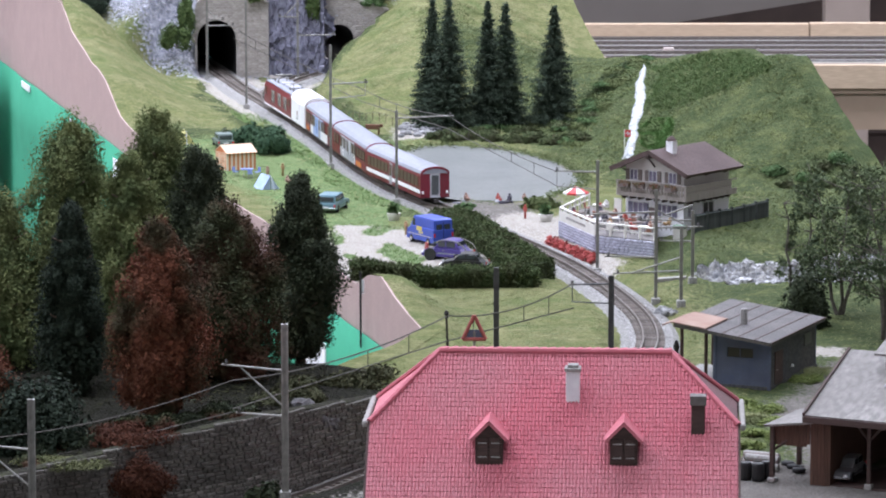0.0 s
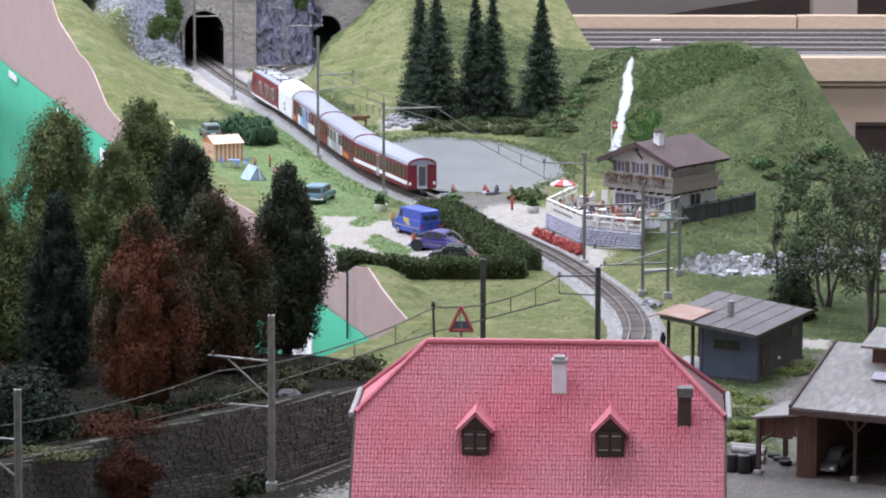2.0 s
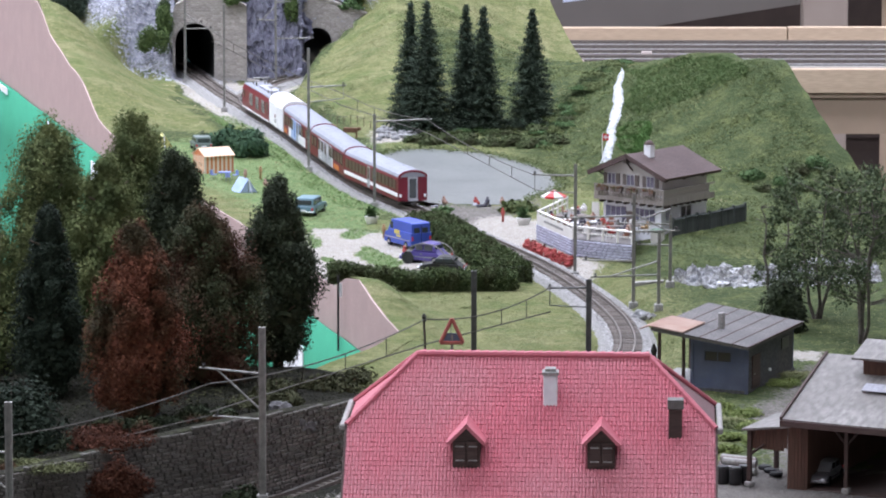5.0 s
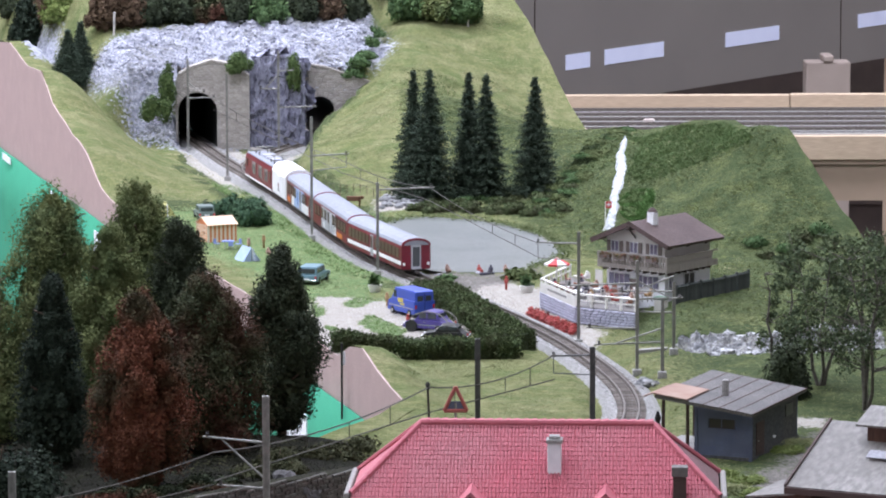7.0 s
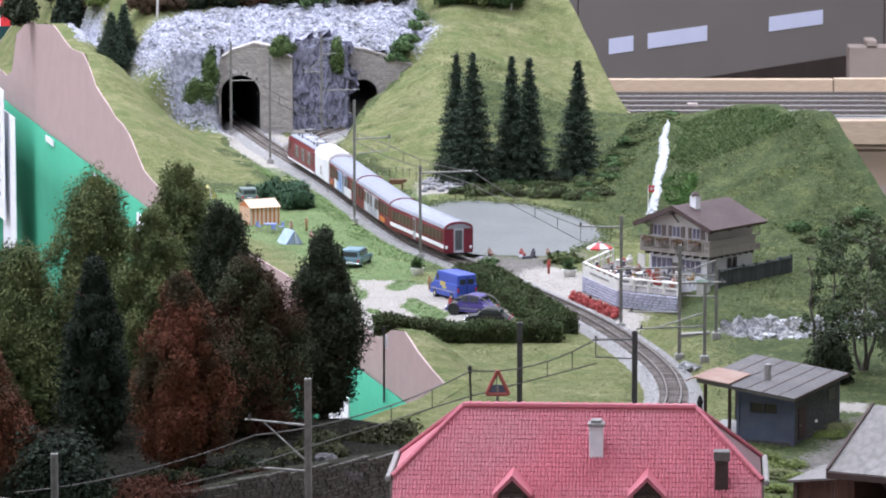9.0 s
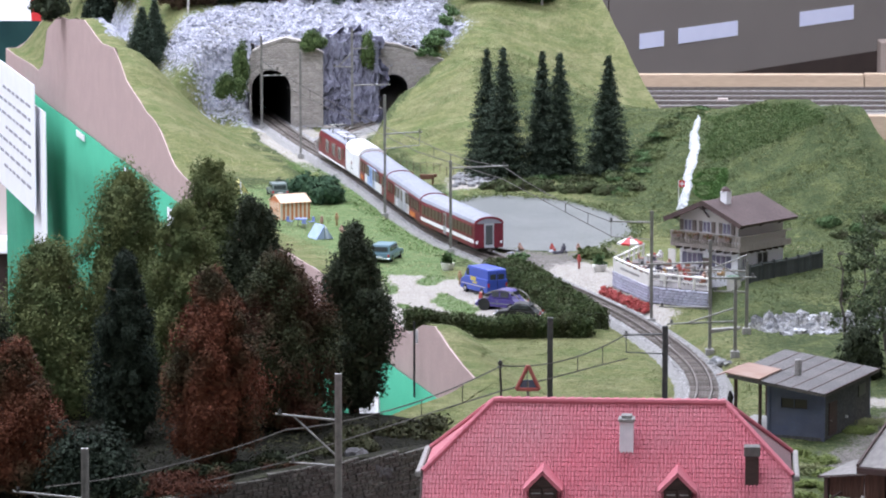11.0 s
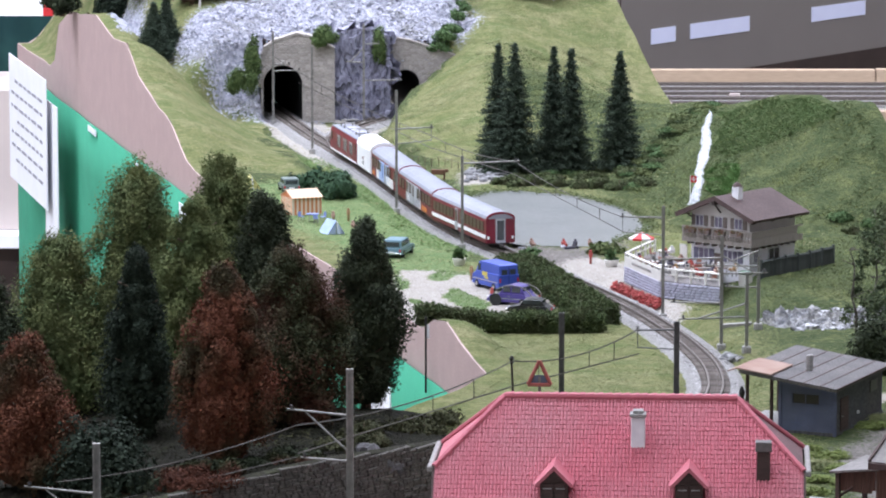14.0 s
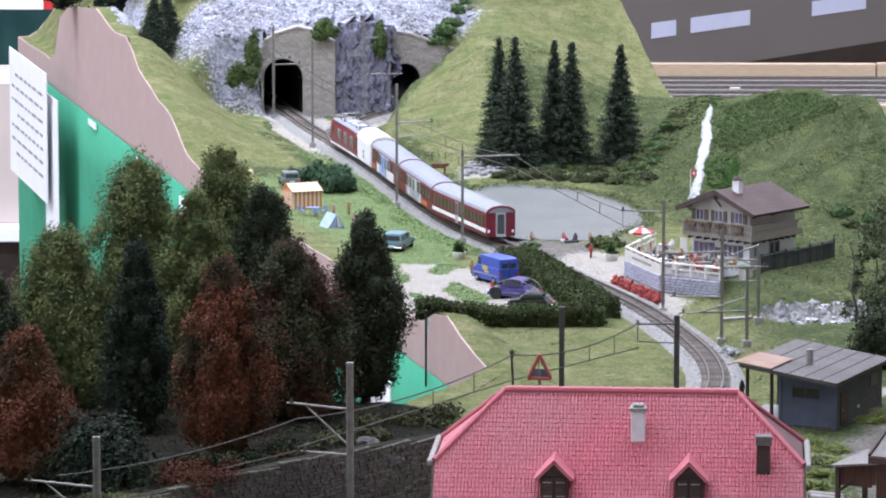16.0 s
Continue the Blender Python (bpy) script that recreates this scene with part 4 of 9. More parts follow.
            part("hinge", boxes((x + sx * 0.0042 - 0.0028, x + sx * 0.0042 + 0.0028, fy - 0.0018, fy - 0.0011, bz + 0.0035, bz + 0.0042),
                                (x + sx * 0.0042 - 0.0028, x + sx * 0.0042 + 0.0028, fy - 0.0018, fy - 0.0011, tz - 0.0045, tz - 0.0038)), M_CONC, dormer, "pale iron hinge straps")
    # chimneys
    ch = part("chimney", boxes((0.0075, 0.0165, -0.030, -0.020, 0.092, 0.1225), bev=0.0004), M_CHIMW, root, "white plastered chimney")
    part("chimney_cap", boxes((0.0067, 0.0173, -0.0308, -0.0192, 0.1227, 0.125), (0.0085, 0.0155, -0.029, -0.021, 0.125, 0.127), bev=0.0003), M_CONC, ch, "grey slab cap")
    ch = part("chimney", boxes((0.0885, 0.097, -0.048, -0.0395, 0.082, 0.1045), bev=0.0003), M_DORM, root, "dark brown brick chimney")
    part("chimney_cap", boxes((0.0875, 0.098, -0.049, -0.0385, 0.1047, 0.111), bev=0.0004), M_LEAD, ch, "grey lead-covered head")
    # rain pipe at the front corner
    part("downpipe", rods(((-EX + 0.006, -RY - 0.0005, EZ - 0.003), (-EX + 0.006, -RY + 0.0105, 0.0), 0.0012)), M_DORM, root)
    return root


red_house()

# ---- blue shed beside the line ----
M_BLUE = mat("weathered_blue_boards", (0.085, 0.110, 0.205), (0.17, 0.195, 0.275), 45, 0.85, 0.1, fine=500, c3=(0.085, 0.095, 0.14), scale3=30)
M_FELT = mat("dark_roofing_felt", (0.155, 0.145, 0.145), (0.125, 0.12, 0.12), 60, 0.9, 0.15, fine=700, c3=(0.19, 0.175, 0.17), scale3=25, rnd=0.08)
M_SALMON = mat("faded_salmon_sheet", (0.30, 0.175, 0.135), (0.24, 0.145, 0.115), 60, 0.85, 0.1, c3=(0.34, 0.24, 0.195), scale3=40)


M_GREYB = mat("dark_grey_boards", (0.105, 0.112, 0.125), (0.075, 0.08, 0.09), 60, 0.9, 0.1, fine=500, c3=(0.12, 0.115, 0.11), scale3=35)
M_PANE = glass_mat("dusty_dark_pane", (0.028, 0.024, 0.022), 0.35)


def blue_shed():
    root = thing("shed", pose(0.2305, 3.387, 0.0, rz=-24), "weathered blue shed with a low felted roof", "shed")
    W_, D_ = 0.045, 0.112
    t = 0.0022
    def top(x):
        return 0.0464 - 0.0100 * (x + 0.031) / 0.081

    def leaf(x0, x1, z0):
        return [(x0, z0), (x1, z0), (x1, top(x1) - 0.001), (x0, top(x0) - 0.001)]
    # front wall with the long window cut through
    part("wall_panel", boxes((0.010, 0.032, 0, t, 0, 0.0240)), M_BLUE, root)
    for x0_, x1_, z0_ in ((0, 0.010, 0), (0.032, W_, 0), (0.010, 0.032, 0.0320)):
        part("wall_panel", prisms(leaf(x0_, x1_, z0_), 0, t), M_BLUE, root)
    part("wall", prisms(leaf(0, W_, 0), D_ - t, D_), M_BLUE, root)
    part("wall", boxes((0, t, t + 0.0002, D_ - t - 0.0002, 0, top(t) - 0.001)), M_BLUE, root)
    # right wall's grey is darkened to hold the shade of that side
    part("wall", boxes((W_ - t, W_, t + 0.0002, D_ - t - 0.0002, 0, top(W_) - 0.001)), M_GREYB, root, "grey side wall, coloured darker for its shaded side")
    win = part("window", boxes((0.0102, 0.0318, 0.0009, 0.0015, 0.0242, 0.0318)), M_PANE, root)
    part("window_frame", boxes((0.0095, 0.0325, -0.0006, 0.0, 0.0233, 0.0242), (0.0095, 0.0325, -0.0006, 0.0, 0.0318, 0.0327), (0.0095, 0.0102, -0.0006, 0, 0.0242, 0.0318),
                               (0.0318, 0.0325, -0.0006, 0, 0.0242, 0.0318), (0.0207, 0.0213, -0.0006, 0, 0.0242, 0.0318)), M_BLUE, win)
    door = part("door", boxes((W_, W_ + 0.0008, 0.012, 0.030, 0.001, 0.028), bev=0.0002), M_DORM, root, "dark brown plank door")
    part("door_handle", rods(((W_ + 0.0008, 0.014, 0.014), (W_ + 0.0022, 0.014, 0.014), 0.0004)), M_CONC, door)
    part("window", boxes((W_, W_ + 0.0006, 0.082, 0.099, 0.022, 0.031)), M_PANE, root)
    part("lamp", boxes((W_, W_ + 0.0016, 0.052, 0.054, 0.010, 0.012)), M_PAPER, root, "small white wall fitting")
    for x in (0.0, W_):
        part("corner_post", boxes((x - 0.0012, x + 0.0012, -0.0012, 0.0012, 0, top(x) - 0.001)), M_BLUE, root)
    part("plinth", boxes((-0.0008, W_ + 0.0008, -0.0008, D_ + 0.0008, -0.004, 0.0025)), M_GREYB, root, "grey plinth")
    # open porch under the roof's end
    for x, y in ((-0.029, 0.004), (-0.029, 0.075), (-0.008, 0.002)):
        part("porch_post", boxes((x - 0.0011, x + 0.0011, y - 0.0011, y + 0.0011, 0, top(x) - 0.001)), M_DORM, root)
    part("porch_wall", boxes((-0.010, -0.001, 0.040, 0.0422, 0, 0.043)), M_BLUE, root)
    part("porch_floor", boxes((-0.040, -0.001, 0.0, 0.075, -0.003, 0.0025)), M_CONC, root)
    # felt roof in strips with standing seams
    x0, x1, y0, y1 = -0.031, W_ + 0.005, -0.010, D_ + 0.008
    bm = bmesh.new()
    slab(bm, [(x0, y0, top(x0) + 0.002), (x1, y0, top(x1) + 0.002), (x1, y1, top(x1) + 0.002), (x0, y1, top(x0) + 0.002)], 0.002)
    roof = part("roof", bm, M_FELT, root, "dark grey felt roof")
    k = 6
    for i in range(k):
        a, b = x0 + (x1 - x0) * i / k, x0 + (x1 - x0) * (i + 1) / k
        bm = bmesh.new()
        slab(bm, [(a + 0.0004, y0 - 0.0004, top(a) + 0.0028), (b - 0.0004, y0 - 0.0004, top(b) + 0.0028), (b - 0.0004, y1, top(b) + 0.0028), (a + 0.0004, y1, top(a) + 0.0028)], 0.0008)
        part("roof_panel", bm, M_FELT, roof)
        bm = bmesh.new()
        slab(bm, [(b - 0.0006, y0, top(b) + 0.0031), (b + 0.0006, y0, top(b) + 0.0031), (b + 0.0006, y1, top(b) + 0.0031), (b - 0.0006, y1, top(b) + 0.0031)], 0.001)
        part("seam", bm, M_DORM, roof)
    a, b, c = x0 - 0.0095, x0 - 0.001, x0 + (x1 - x0) * 0.33
    bm = bmesh.new()
    slab(bm, [(b, y0 - 0.001, top(b) + 0.0042), (c, y0 - 0.001, top(c) + 0.0042), (c, y0 + 0.050, top(c) + 0.0042), (b, y0 + 0.050, top(b) + 0.0042)], 0.0008)
    slab(bm, [(a, y0 - 0.001, 0.0478), (b - 0.0001, y0 - 0.001, top(b) + 0.0042), (b - 0.0001, y0 + 0.050, top(b) + 0.0042), (a, y0 + 0.050, 0.0478)], 0.0008)
    part("roof_sheet", bm, M_SALMON, roof, "faded salmon patch sheet")
    part("vent_pipe", boxes((0.0085, 0.0125, 0.034, 0.040, 0.038, 0.0565), bev=0.0006), M_CONC, roof, "grey square vent pipe")
    return root


blue_shed()


# ---- open garage with the grey roof ----
M_GREYROOF = mat("weathered_grey_roof", (0.205, 0.190, 0.176), (0.150, 0.138, 0.128), 34, 0.6, 0.15, fine=260, fine_amt=0.14, c3=(0.275, 0.258, 0.242), scale3=24, stretch=(1, 0.45, 1))
M_BROWN = mat("brown_planks", (0.125, 0.068, 0.05), (0.085, 0.048, 0.036), 160, 0.8, 0.2, stretch=(4, 4, 0.4), rnd=0.15)


M_SKYL = mat("clouded_roof_sheet", (0.42, 0.42, 0.47), (0.34, 0.34, 0.38), 60, 0.35, fine=400, fine_amt=0.15)


def garage():
    root = thing("garage", pose(0.284, 3.006, 0.0, rz=-27), "open timber garage with a weathered grey roof", "garage")
    wide, deep, eave, ridge, half = 0.22, 0.15, 0.049, 0.082, 0.085
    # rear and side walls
    # back wall takes the dark board colour to paint the interior's shade
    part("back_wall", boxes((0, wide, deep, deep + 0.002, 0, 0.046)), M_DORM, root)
    part("side_wall", boxes((0.0001, 0.002, -0.001, deep, 0, 0.047)), M_BROWN, root)
    part("side_wall", boxes((wide - 0.002, wide, 0.0, deep, 0, 0.047)), M_BROWN, root)
    for i in range(5):
        part("plank", boxes((-0.0128 + i * 0.0026, -0.0104 + i * 0.0026, -0.0012, 0.0008, 0, 0.047)), M_BROWN, root)
    for x in (0.030, 0.095, 0.16):
        post = part("post", boxes((x - 0.0013, x + 0.0013, 0.0, 0.0026, 0.004, 0.046)), M_DORM, root)
        part("foot", boxes((x - 0.0026, x + 0.0026, -0.0014, 0.004, 0, 0.0042), bev=0.0005), M_CONC, post, "concrete footing")
        for s in (-1, 1):
            part("brace", rods(((x, 0.0013, 0.034), (x + s * 0.010, 0.0013, 0.0455), 0.0009), n=4), M_DORM, post)
    part("beam", boxes((-0.013, wide, 0.0, 0.0026, 0.0458, 0.0488)), M_DORM, root)
    # slab coloured like the dark boards, for the shade inside the garage
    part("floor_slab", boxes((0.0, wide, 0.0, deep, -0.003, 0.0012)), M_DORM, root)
    # two slopes
    for s in (0, 1):
        bm = bmesh.new()
        ya, yb = (-0.011, half - 0.011) if s == 0 else (2 * half - 0.011, half - 0.011)
        slab(bm, [(-0.014, ya, eave + 0.002), (wide + 0.01, ya, eave + 0.002), (wide + 0.01, yb, ridge + 0.002), (-0.014, yb, ridge + 0.002)], 0.0025)
        roof = part("roof", bm, M_GREYROOF, root)
        if s == 0:
            part("fascia", boxes((-0.0145, wide + 0.01, -0.0128, -0.0112, eave - 0.003, eave + 0.0012)), M_DORM, roof)
            sky = part("skylight", boxes((0.030, 0.10, 0.0, 0.010, 0, 0.0006)), M_SKYL, roof, "pale translucent roof sheet")
            sky.matrix_basis = Matrix.Translation((0.0, 0.028, 0.0680)) @ Matrix.Rotation(math.atan2(ridge - eave, half), 4, "X")
    bm = bmesh.new()
    slab(bm, [(-0.0152, -0.0115, eave + 0.0035), (-0.0135, -0.0115, eave + 0.0035), (-0.0135, half - 0.011, ridge + 0.0035), (-0.0152, half - 0.011, ridge + 0.0035)], 0.005)
    part("bargeboard", bm, M_DORM, root)
    # raised ridge vent
    vent = part("ridge_vent", boxes((0.022, wide, half - 0.033, half + 0.011, ridge - 0.012, ridge + 0.0055)), M_BROWN, root, "raised ridge ventilator")
    bm = bmesh.new()
    slab(bm, [(0.016, half - 0.041, ridge + 0.006), (wide + 0.006, half - 0.041, ridge + 0.006), (wide + 0.006, half - 0.011, ridge + 0.015), (0.016, half - 0.011, ridge + 0.015)], 0.0016)
    slab(bm, [(0.016, half - 0.011, ridge + 0.015), (wide + 0.006, half - 0.011, ridge + 0.015), (wide + 0.006, half + 0.019, ridge + 0.006), (0.016, half + 0.019, ridge + 0.006)], 0.0016)
    part("vent_roof", bm, M_GREYROOF, vent)
    # lean-to on the side
    bm = bmesh.new()
    slab(bm, [(-0.046, -0.006, 0.0405), (-0.010, -0.006, 0.0455), (-0.010, 0.06, 0.0455), (-0.046, 0.06, 0.0405)], 0.0015)
    lean = part("lean_to_roof", bm, M_GREYROOF, root)
    for x, y in ((-0.041, -0.002), (-0.041, 0.048)):
        post = part("lean_to_post", boxes((x - 0.0015, x + 0.0015, y - 0.0015, y + 0.0015, 0.0, 0.0402)), M_DORM, root)
        part("foot", boxes((x - 0.003, x + 0.003, y - 0.003, y + 0.003, -0.001, 0.003), bev=0.0008), M_CONC, post)
    for i in range(11):
        part("plank", boxes((-0.0415 + i * 0.0026, -0.0392 + i * 0.0026, -0.0018, -0.0006, 0.0265 + (0.002 if i in (0, 10) else 0), 0.0405 + i * 0.0003)), M_BROWN, root)
    for y, z in ((-0.002, 0.030), (0.048, 0.031)):
        part("brace", rods(((-0.041, y, 0.022), (-0.030, y, z), 0.001), n=4), M_DORM, root)
    return root


garage()

# ---- chalet and its terrace ----
M_CHROOF = mat("brown_red_roof", (0.108, 0.071, 0.067), (0.084, 0.055, 0.053), 90, 0.7, 0.1, fine=600, c3=(0.13, 0.088, 0.083), scale3=30)
M_CHWOOD = mat("grey_brown_timber", (0.30, 0.27, 0.245), (0.23, 0.20, 0.18), 120, 0.85, 0.1, stretch=(3, 3, 0.5))
M_CHDARK = mat("dark_brown_timber", (0.07, 0.05, 0.045), (0.05, 0.036, 0.032), 120, 0.8)
M_CHWALL = mat("pale_beige_gable", (0.64, 0.60, 0.59), (0.57, 0.53, 0.52), 60, 0.9)
M_SHUT = mat("brown_shutter", (0.19, 0.155, 0.145), (0.15, 0.12, 0.11), 200, 0.8)
M_FLOWER = leaf_mat("balcony_flowers", (0.07, 0.085, 0.035), (0.17, 0.08, 0.055))
M_WALLBLUE = mat("lilac_white_plaster", (0.90, 0.90, 0.94), (0.86, 0.86, 0.91), 90, 0.85)


M_LILAC = mat("lilac_grey_shutter", (0.20, 0.19, 0.27), (0.15, 0.145, 0.20), 200, 0.7)
M_CURTAIN = mat("curtained_glass", (0.26, 0.23, 0.33), (0.09, 0.08, 0.12), 260, 0.25, spec=0.5, stretch=(3, 3, 0.3))


def window_unit(parent, x, z, w, h, axis, at, glass=M_CURTAIN, shutters=True, leaf=M_SHUT):
    """A two-leaf window with frame and side shutters on a wall plane; axis is the wall's normal."""
    def bx(a0, a1, d0, d1, z0, z1):
        return (a0, a1, at + d0, at + d1, z0, z1) if axis == "y" else (at - d1, at - d0, a0, a1, z0, z1)
    win = part("window", boxes(bx(x, x + w, -0.0006, 0.0004, z, z + h)), glass, parent)
    part("window_frame", boxes(bx(x - 0.0006, x, -0.0012, 0, z - 0.0006, z + h + 0.0006), bx(x + w, x + w + 0.0006, -0.0012, 0, z - 0.0006, z + h + 0.0006),
                               bx(x, x + w, -0.0012, 0, z - 0.0006, z), bx(x, x + w, -0.0012, 0, z + h, z + h + 0.0006), bx(x + w / 2 - 0.0003, x + w / 2 + 0.0003, -0.0012, 0, z, z + h)), M_WHITE, win)
    if shutters:
        for a in (x - 0.0008 - w * 0.5, x + w + 0.0008):
            part("shutter", boxes(bx(a, a + w * 0.5, -0.0011, -0.0001, z - 0.0004, z + h + 0.0004)), leaf, win)
    return win


def chalet():
    # local x runs along the gable front, y back along the ridge
    W_, D_ = 0.069, 0.072
    root = thing("chalet", pose(0.1973, 4.171, 0.0155, rz=-40), "Swiss chalet with a brown roof and wooden balcony", "house")
    h1, h2, rz_ = 0.0267, 0.0562, 0.0707
    part("ground_floor", boxes((0, W_, 0, D_, -0.017, h1)), M_WALLBLUE, root, "white plastered ground floor")
    gable = [(0, h1), (W_, h1), (W_, h2 - 0.002), (W_ / 2, rz_ - 0.003), (0, h2 - 0.002)]
    part("upper_floor", prisms(gable, 0.0, D_), M_CHWALL, root, "pale boarded upper floor and gable")
    ov, of = 0.012, 0.010
    pitch = (rz_ - h2) / (W_ / 2)
    for s in (-1, 1):
        bm = bmesh.new()
        xe = W_ / 2 + s * (W_ / 2 + ov)
        ze = h2 - ov * pitch
        slab(bm, [(W_ / 2, -of, rz_), (xe, -of, ze), (xe, D_ + 0.007, ze), (W_ / 2, D_ + 0.007, rz_)], 0.0022)
        roof = part("roof", bm, M_CHROOF, root)
        rows_ = 16
        for i in range(rows_):
            f0, f1 = i / rows_, (i + 1) / rows_ + 0.01
            bm = bmesh.new()
            slab(bm, [(W_ / 2 + (xe - W_ / 2) * f0, -of - 0.0005, rz_ + (ze - rz_) * f0 + 0.0006), (W_ / 2 + (xe - W_ / 2) * f1, -of - 0.0005, rz_ + (ze - rz_) * f1 + 0.0008),
                      (W_ / 2 + (xe - W_ / 2) * f1, D_ + 0.0075, rz_ + (ze - rz_) * f1 + 0.0008), (W_ / 2 + (xe - W_ / 2) * f0, D_ + 0.0075, rz_ + (ze - rz_) * f0 + 0.0006)], 0.0007)
            part("shingle_course", bm, M_CHROOF, roof)
        bm = bmesh.new()
        slab(bm, [(W_ / 2, -of - 0.0012, rz_ + 0.0012), (xe, -of - 0.0012, ze + 0.0012), (xe, -of, ze + 0.0012), (W_ / 2, -of, rz_ + 0.0012)], 0.0045)
        part("bargeboard", bm, M_CHROOF, root)
        for y in (0.004, 0.034, 0.064):
            bm = bmesh.new()
            rod(bm, (W_ / 2 + s * (W_ / 2), y, h2 - 0.010), (W_ / 2 + s * (W_ / 2 + 0.010), y, h2 - 0.0055), 0.0009, n=4)
            part("bracket", bm, M_CHDARK, root)
    part("ridge_beam", boxes((W_ / 2 - 0.0015, W_ / 2 + 0.0015, -0.013, D_ + 0.008, rz_ - 0.0075, rz_ - 0.0035)), M_CHDARK, root)
    bm = bmesh.new()
    rod(bm, (W_ / 2, 0, rz_ - 0.016), (W_ / 2, -0.011, rz_ - 0.006), 0.001, n=4)
    part("bracket", bm, M_CHDARK, root)
    ch = part("chimney", boxes((W_ / 2 + 0.004, W_ / 2 + 0.0115, 0.012, 0.0195, rz_ - 0.008, rz_ + 0.008), bev=0.0003), M_WALLBLUE, root, "white chimney")
    bm = bmesh.new()
    lathe(bm, [(0.0062, 0), (0.0045, 0.0022), (0.0015, 0.0042)], 4, (W_ / 2 + 0.00775, 0.01575, rz_ + 0.0082))
    part("chimney_cap", bm, M_CHROOF, ch)
    # windows
    for x in (0.010, 0.044):
        window_unit(root, x, 0.0085, 0.011, 0.0105, "y", 0.0, leaf=M_LILAC)
    part("door", boxes((0.028, 0.036, -0.0008, 0.0002, 0.0, 0.0155)), M_SHUT, root)
    for x in (0.0060, 0.0285, 0.052):
        window_unit(root, x, 0.0407, 0.0085, 0.0095, "y", 0.0)
    window_unit(root, 0.030, 0.0095, 0.016, 0.0105, "x", W_ + 0.0, M_PANE, shutters=False)
    window_unit(root, 0.006, 0.0095, 0.006, 0.0085, "x", W_ + 0.0, shutters=False)
    # balcony round two sides
    b0, z0, z1 = 0.0088, h1 + 0.001, h1 + 0.0125
    bal = part("balcony", boxes((-0.004, W_ + b0, -b0, 0, h1 - 0.001, h1 + 0.0008), (W_, W_ + b0, 0, D_, h1 - 0.001, h1 + 0.0008)), M_CHDARK, root, "timber balcony deck")
    n = 24
    one = bpy.data.meshes.new("baluster")
    bm = prisms([(-0.0013, 0), (0.0013, 0), (0.0013, 0.0045), (0.0008, 0.0062), (0.0014, 0.0085), (0.0014, 0.0115), (-0.0014, 0.0115), (-0.0014, 0.0085), (-0.0008, 0.0062), (-0.0013, 0.0045)], -0.0005, 0.0005)
    bm.to_mesh(one)
    bm.free()
    one.materials.append(M_CHWOOD)
    for i in range(n):
        ob = new("baluster", one)
        ob.parent = bal
        ob.matrix_basis = pose(-0.003 + i * (W_ + b0 + 0.002) / (n - 1), -b0, z0)
    for i in range(26):
        ob = new("side_board", one)
        ob.parent = bal
        ob.matrix_basis = pose(W_ + b0, -b0 + 0.0028 * i + 0.0012, z0, rz=90)
    part("handrail", boxes((-0.0045, W_ + b0 + 0.0008, -b0 - 0.0009, -b0 + 0.0009, z1, z1 + 0.0012)), M_CHWOOD, bal)
    part("handrail", boxes((W_ + b0 - 0.0009, W_ + b0 + 0.0009, -b0 + 0.001, D_, z1, z1 + 0.0012)), M_CHWOOD, bal)
    part("kick_board", boxes((-0.004, W_ + b0, -b0 - 0.0008, -b0 - 0.0003, h1 - 0.0012, h1 + 0.0025)), M_CHWOOD, bal)
    part("kick_board", boxes((W_ + b0 - 0.0002, W_ + b0 + 0.0006, -b0, D_, h1 - 0.0012, h1 + 0.0045)), M_CHWOOD, bal)
    for i in range(9):
        part("joist", boxes((0.001 + i * 0.0095, 0.003 + i * 0.0095, -b0 + 0.001, 0.0, h1 - 0.004, h1 - 0.0012)), M_CHDARK, bal)
    for i in range(7):
        part("joist", boxes((W_, W_ + b0 - 0.001, 0.003 + i * 0.0098, 0.005 + i * 0.0098, h1 - 0.004, h1 - 0.0012)), M_CHDARK, bal)
    rng = random.Random(5)
    for x in (0.006, 0.024, 0.042, 0.062):
        fb = part("flower_box", boxes((x - 0.006, x + 0.006, -b0 - 0.0038, -b0 - 0.001, z1 - 0.005, z1 - 0.0012)), M_SHUT, bal)
        bm = bmesh.new()
        for _ in range(26):
            ball(bm, (x + rng.uniform(-0.006, 0.006), -b0 - 0.0025 + rng.uniform(-0.0016, 0.0016), z1 - 0.0015 + rng.uniform(-0.002, 0.0025)), 0.0011, sub=1, rough=0.2, rng=rng)
        part("bloom", bm, M_FLOWER, fb, "red and green flowers")
    return root


chalet()

M_TERR = mat("lilac_grey_stone", (0.58, 0.58, 0.70), (0.50, 0.50, 0.62), 90, 0.9, 0.3, fine=500, rnd=0.10)
M_RAILW = mat("white_paint", (0.74, 0.72, 0.68), (0.66, 0.64, 0.6), 100, 0.6)
M_DECK = mat("terrace_slabs", (0.21, 0.195, 0.19), (0.16, 0.15, 0.145), 120, 0.9)
M_RED = mat("red_paint", (0.55, 0.03, 0.035), (0.48, 0.028, 0.03), 90, 0.5)
M_ORANGE = mat("orange_fabric", (0.36, 0.17, 0.12), (0.30, 0.14, 0.10), 90, 0.8)

T1, T2, T3, T4, T5 = (0.135, 4.172), (0.165, 4.073), (0.218, 4.035), (0.2235, 4.148), (0.166, 4.266)
TZ = 0.0165


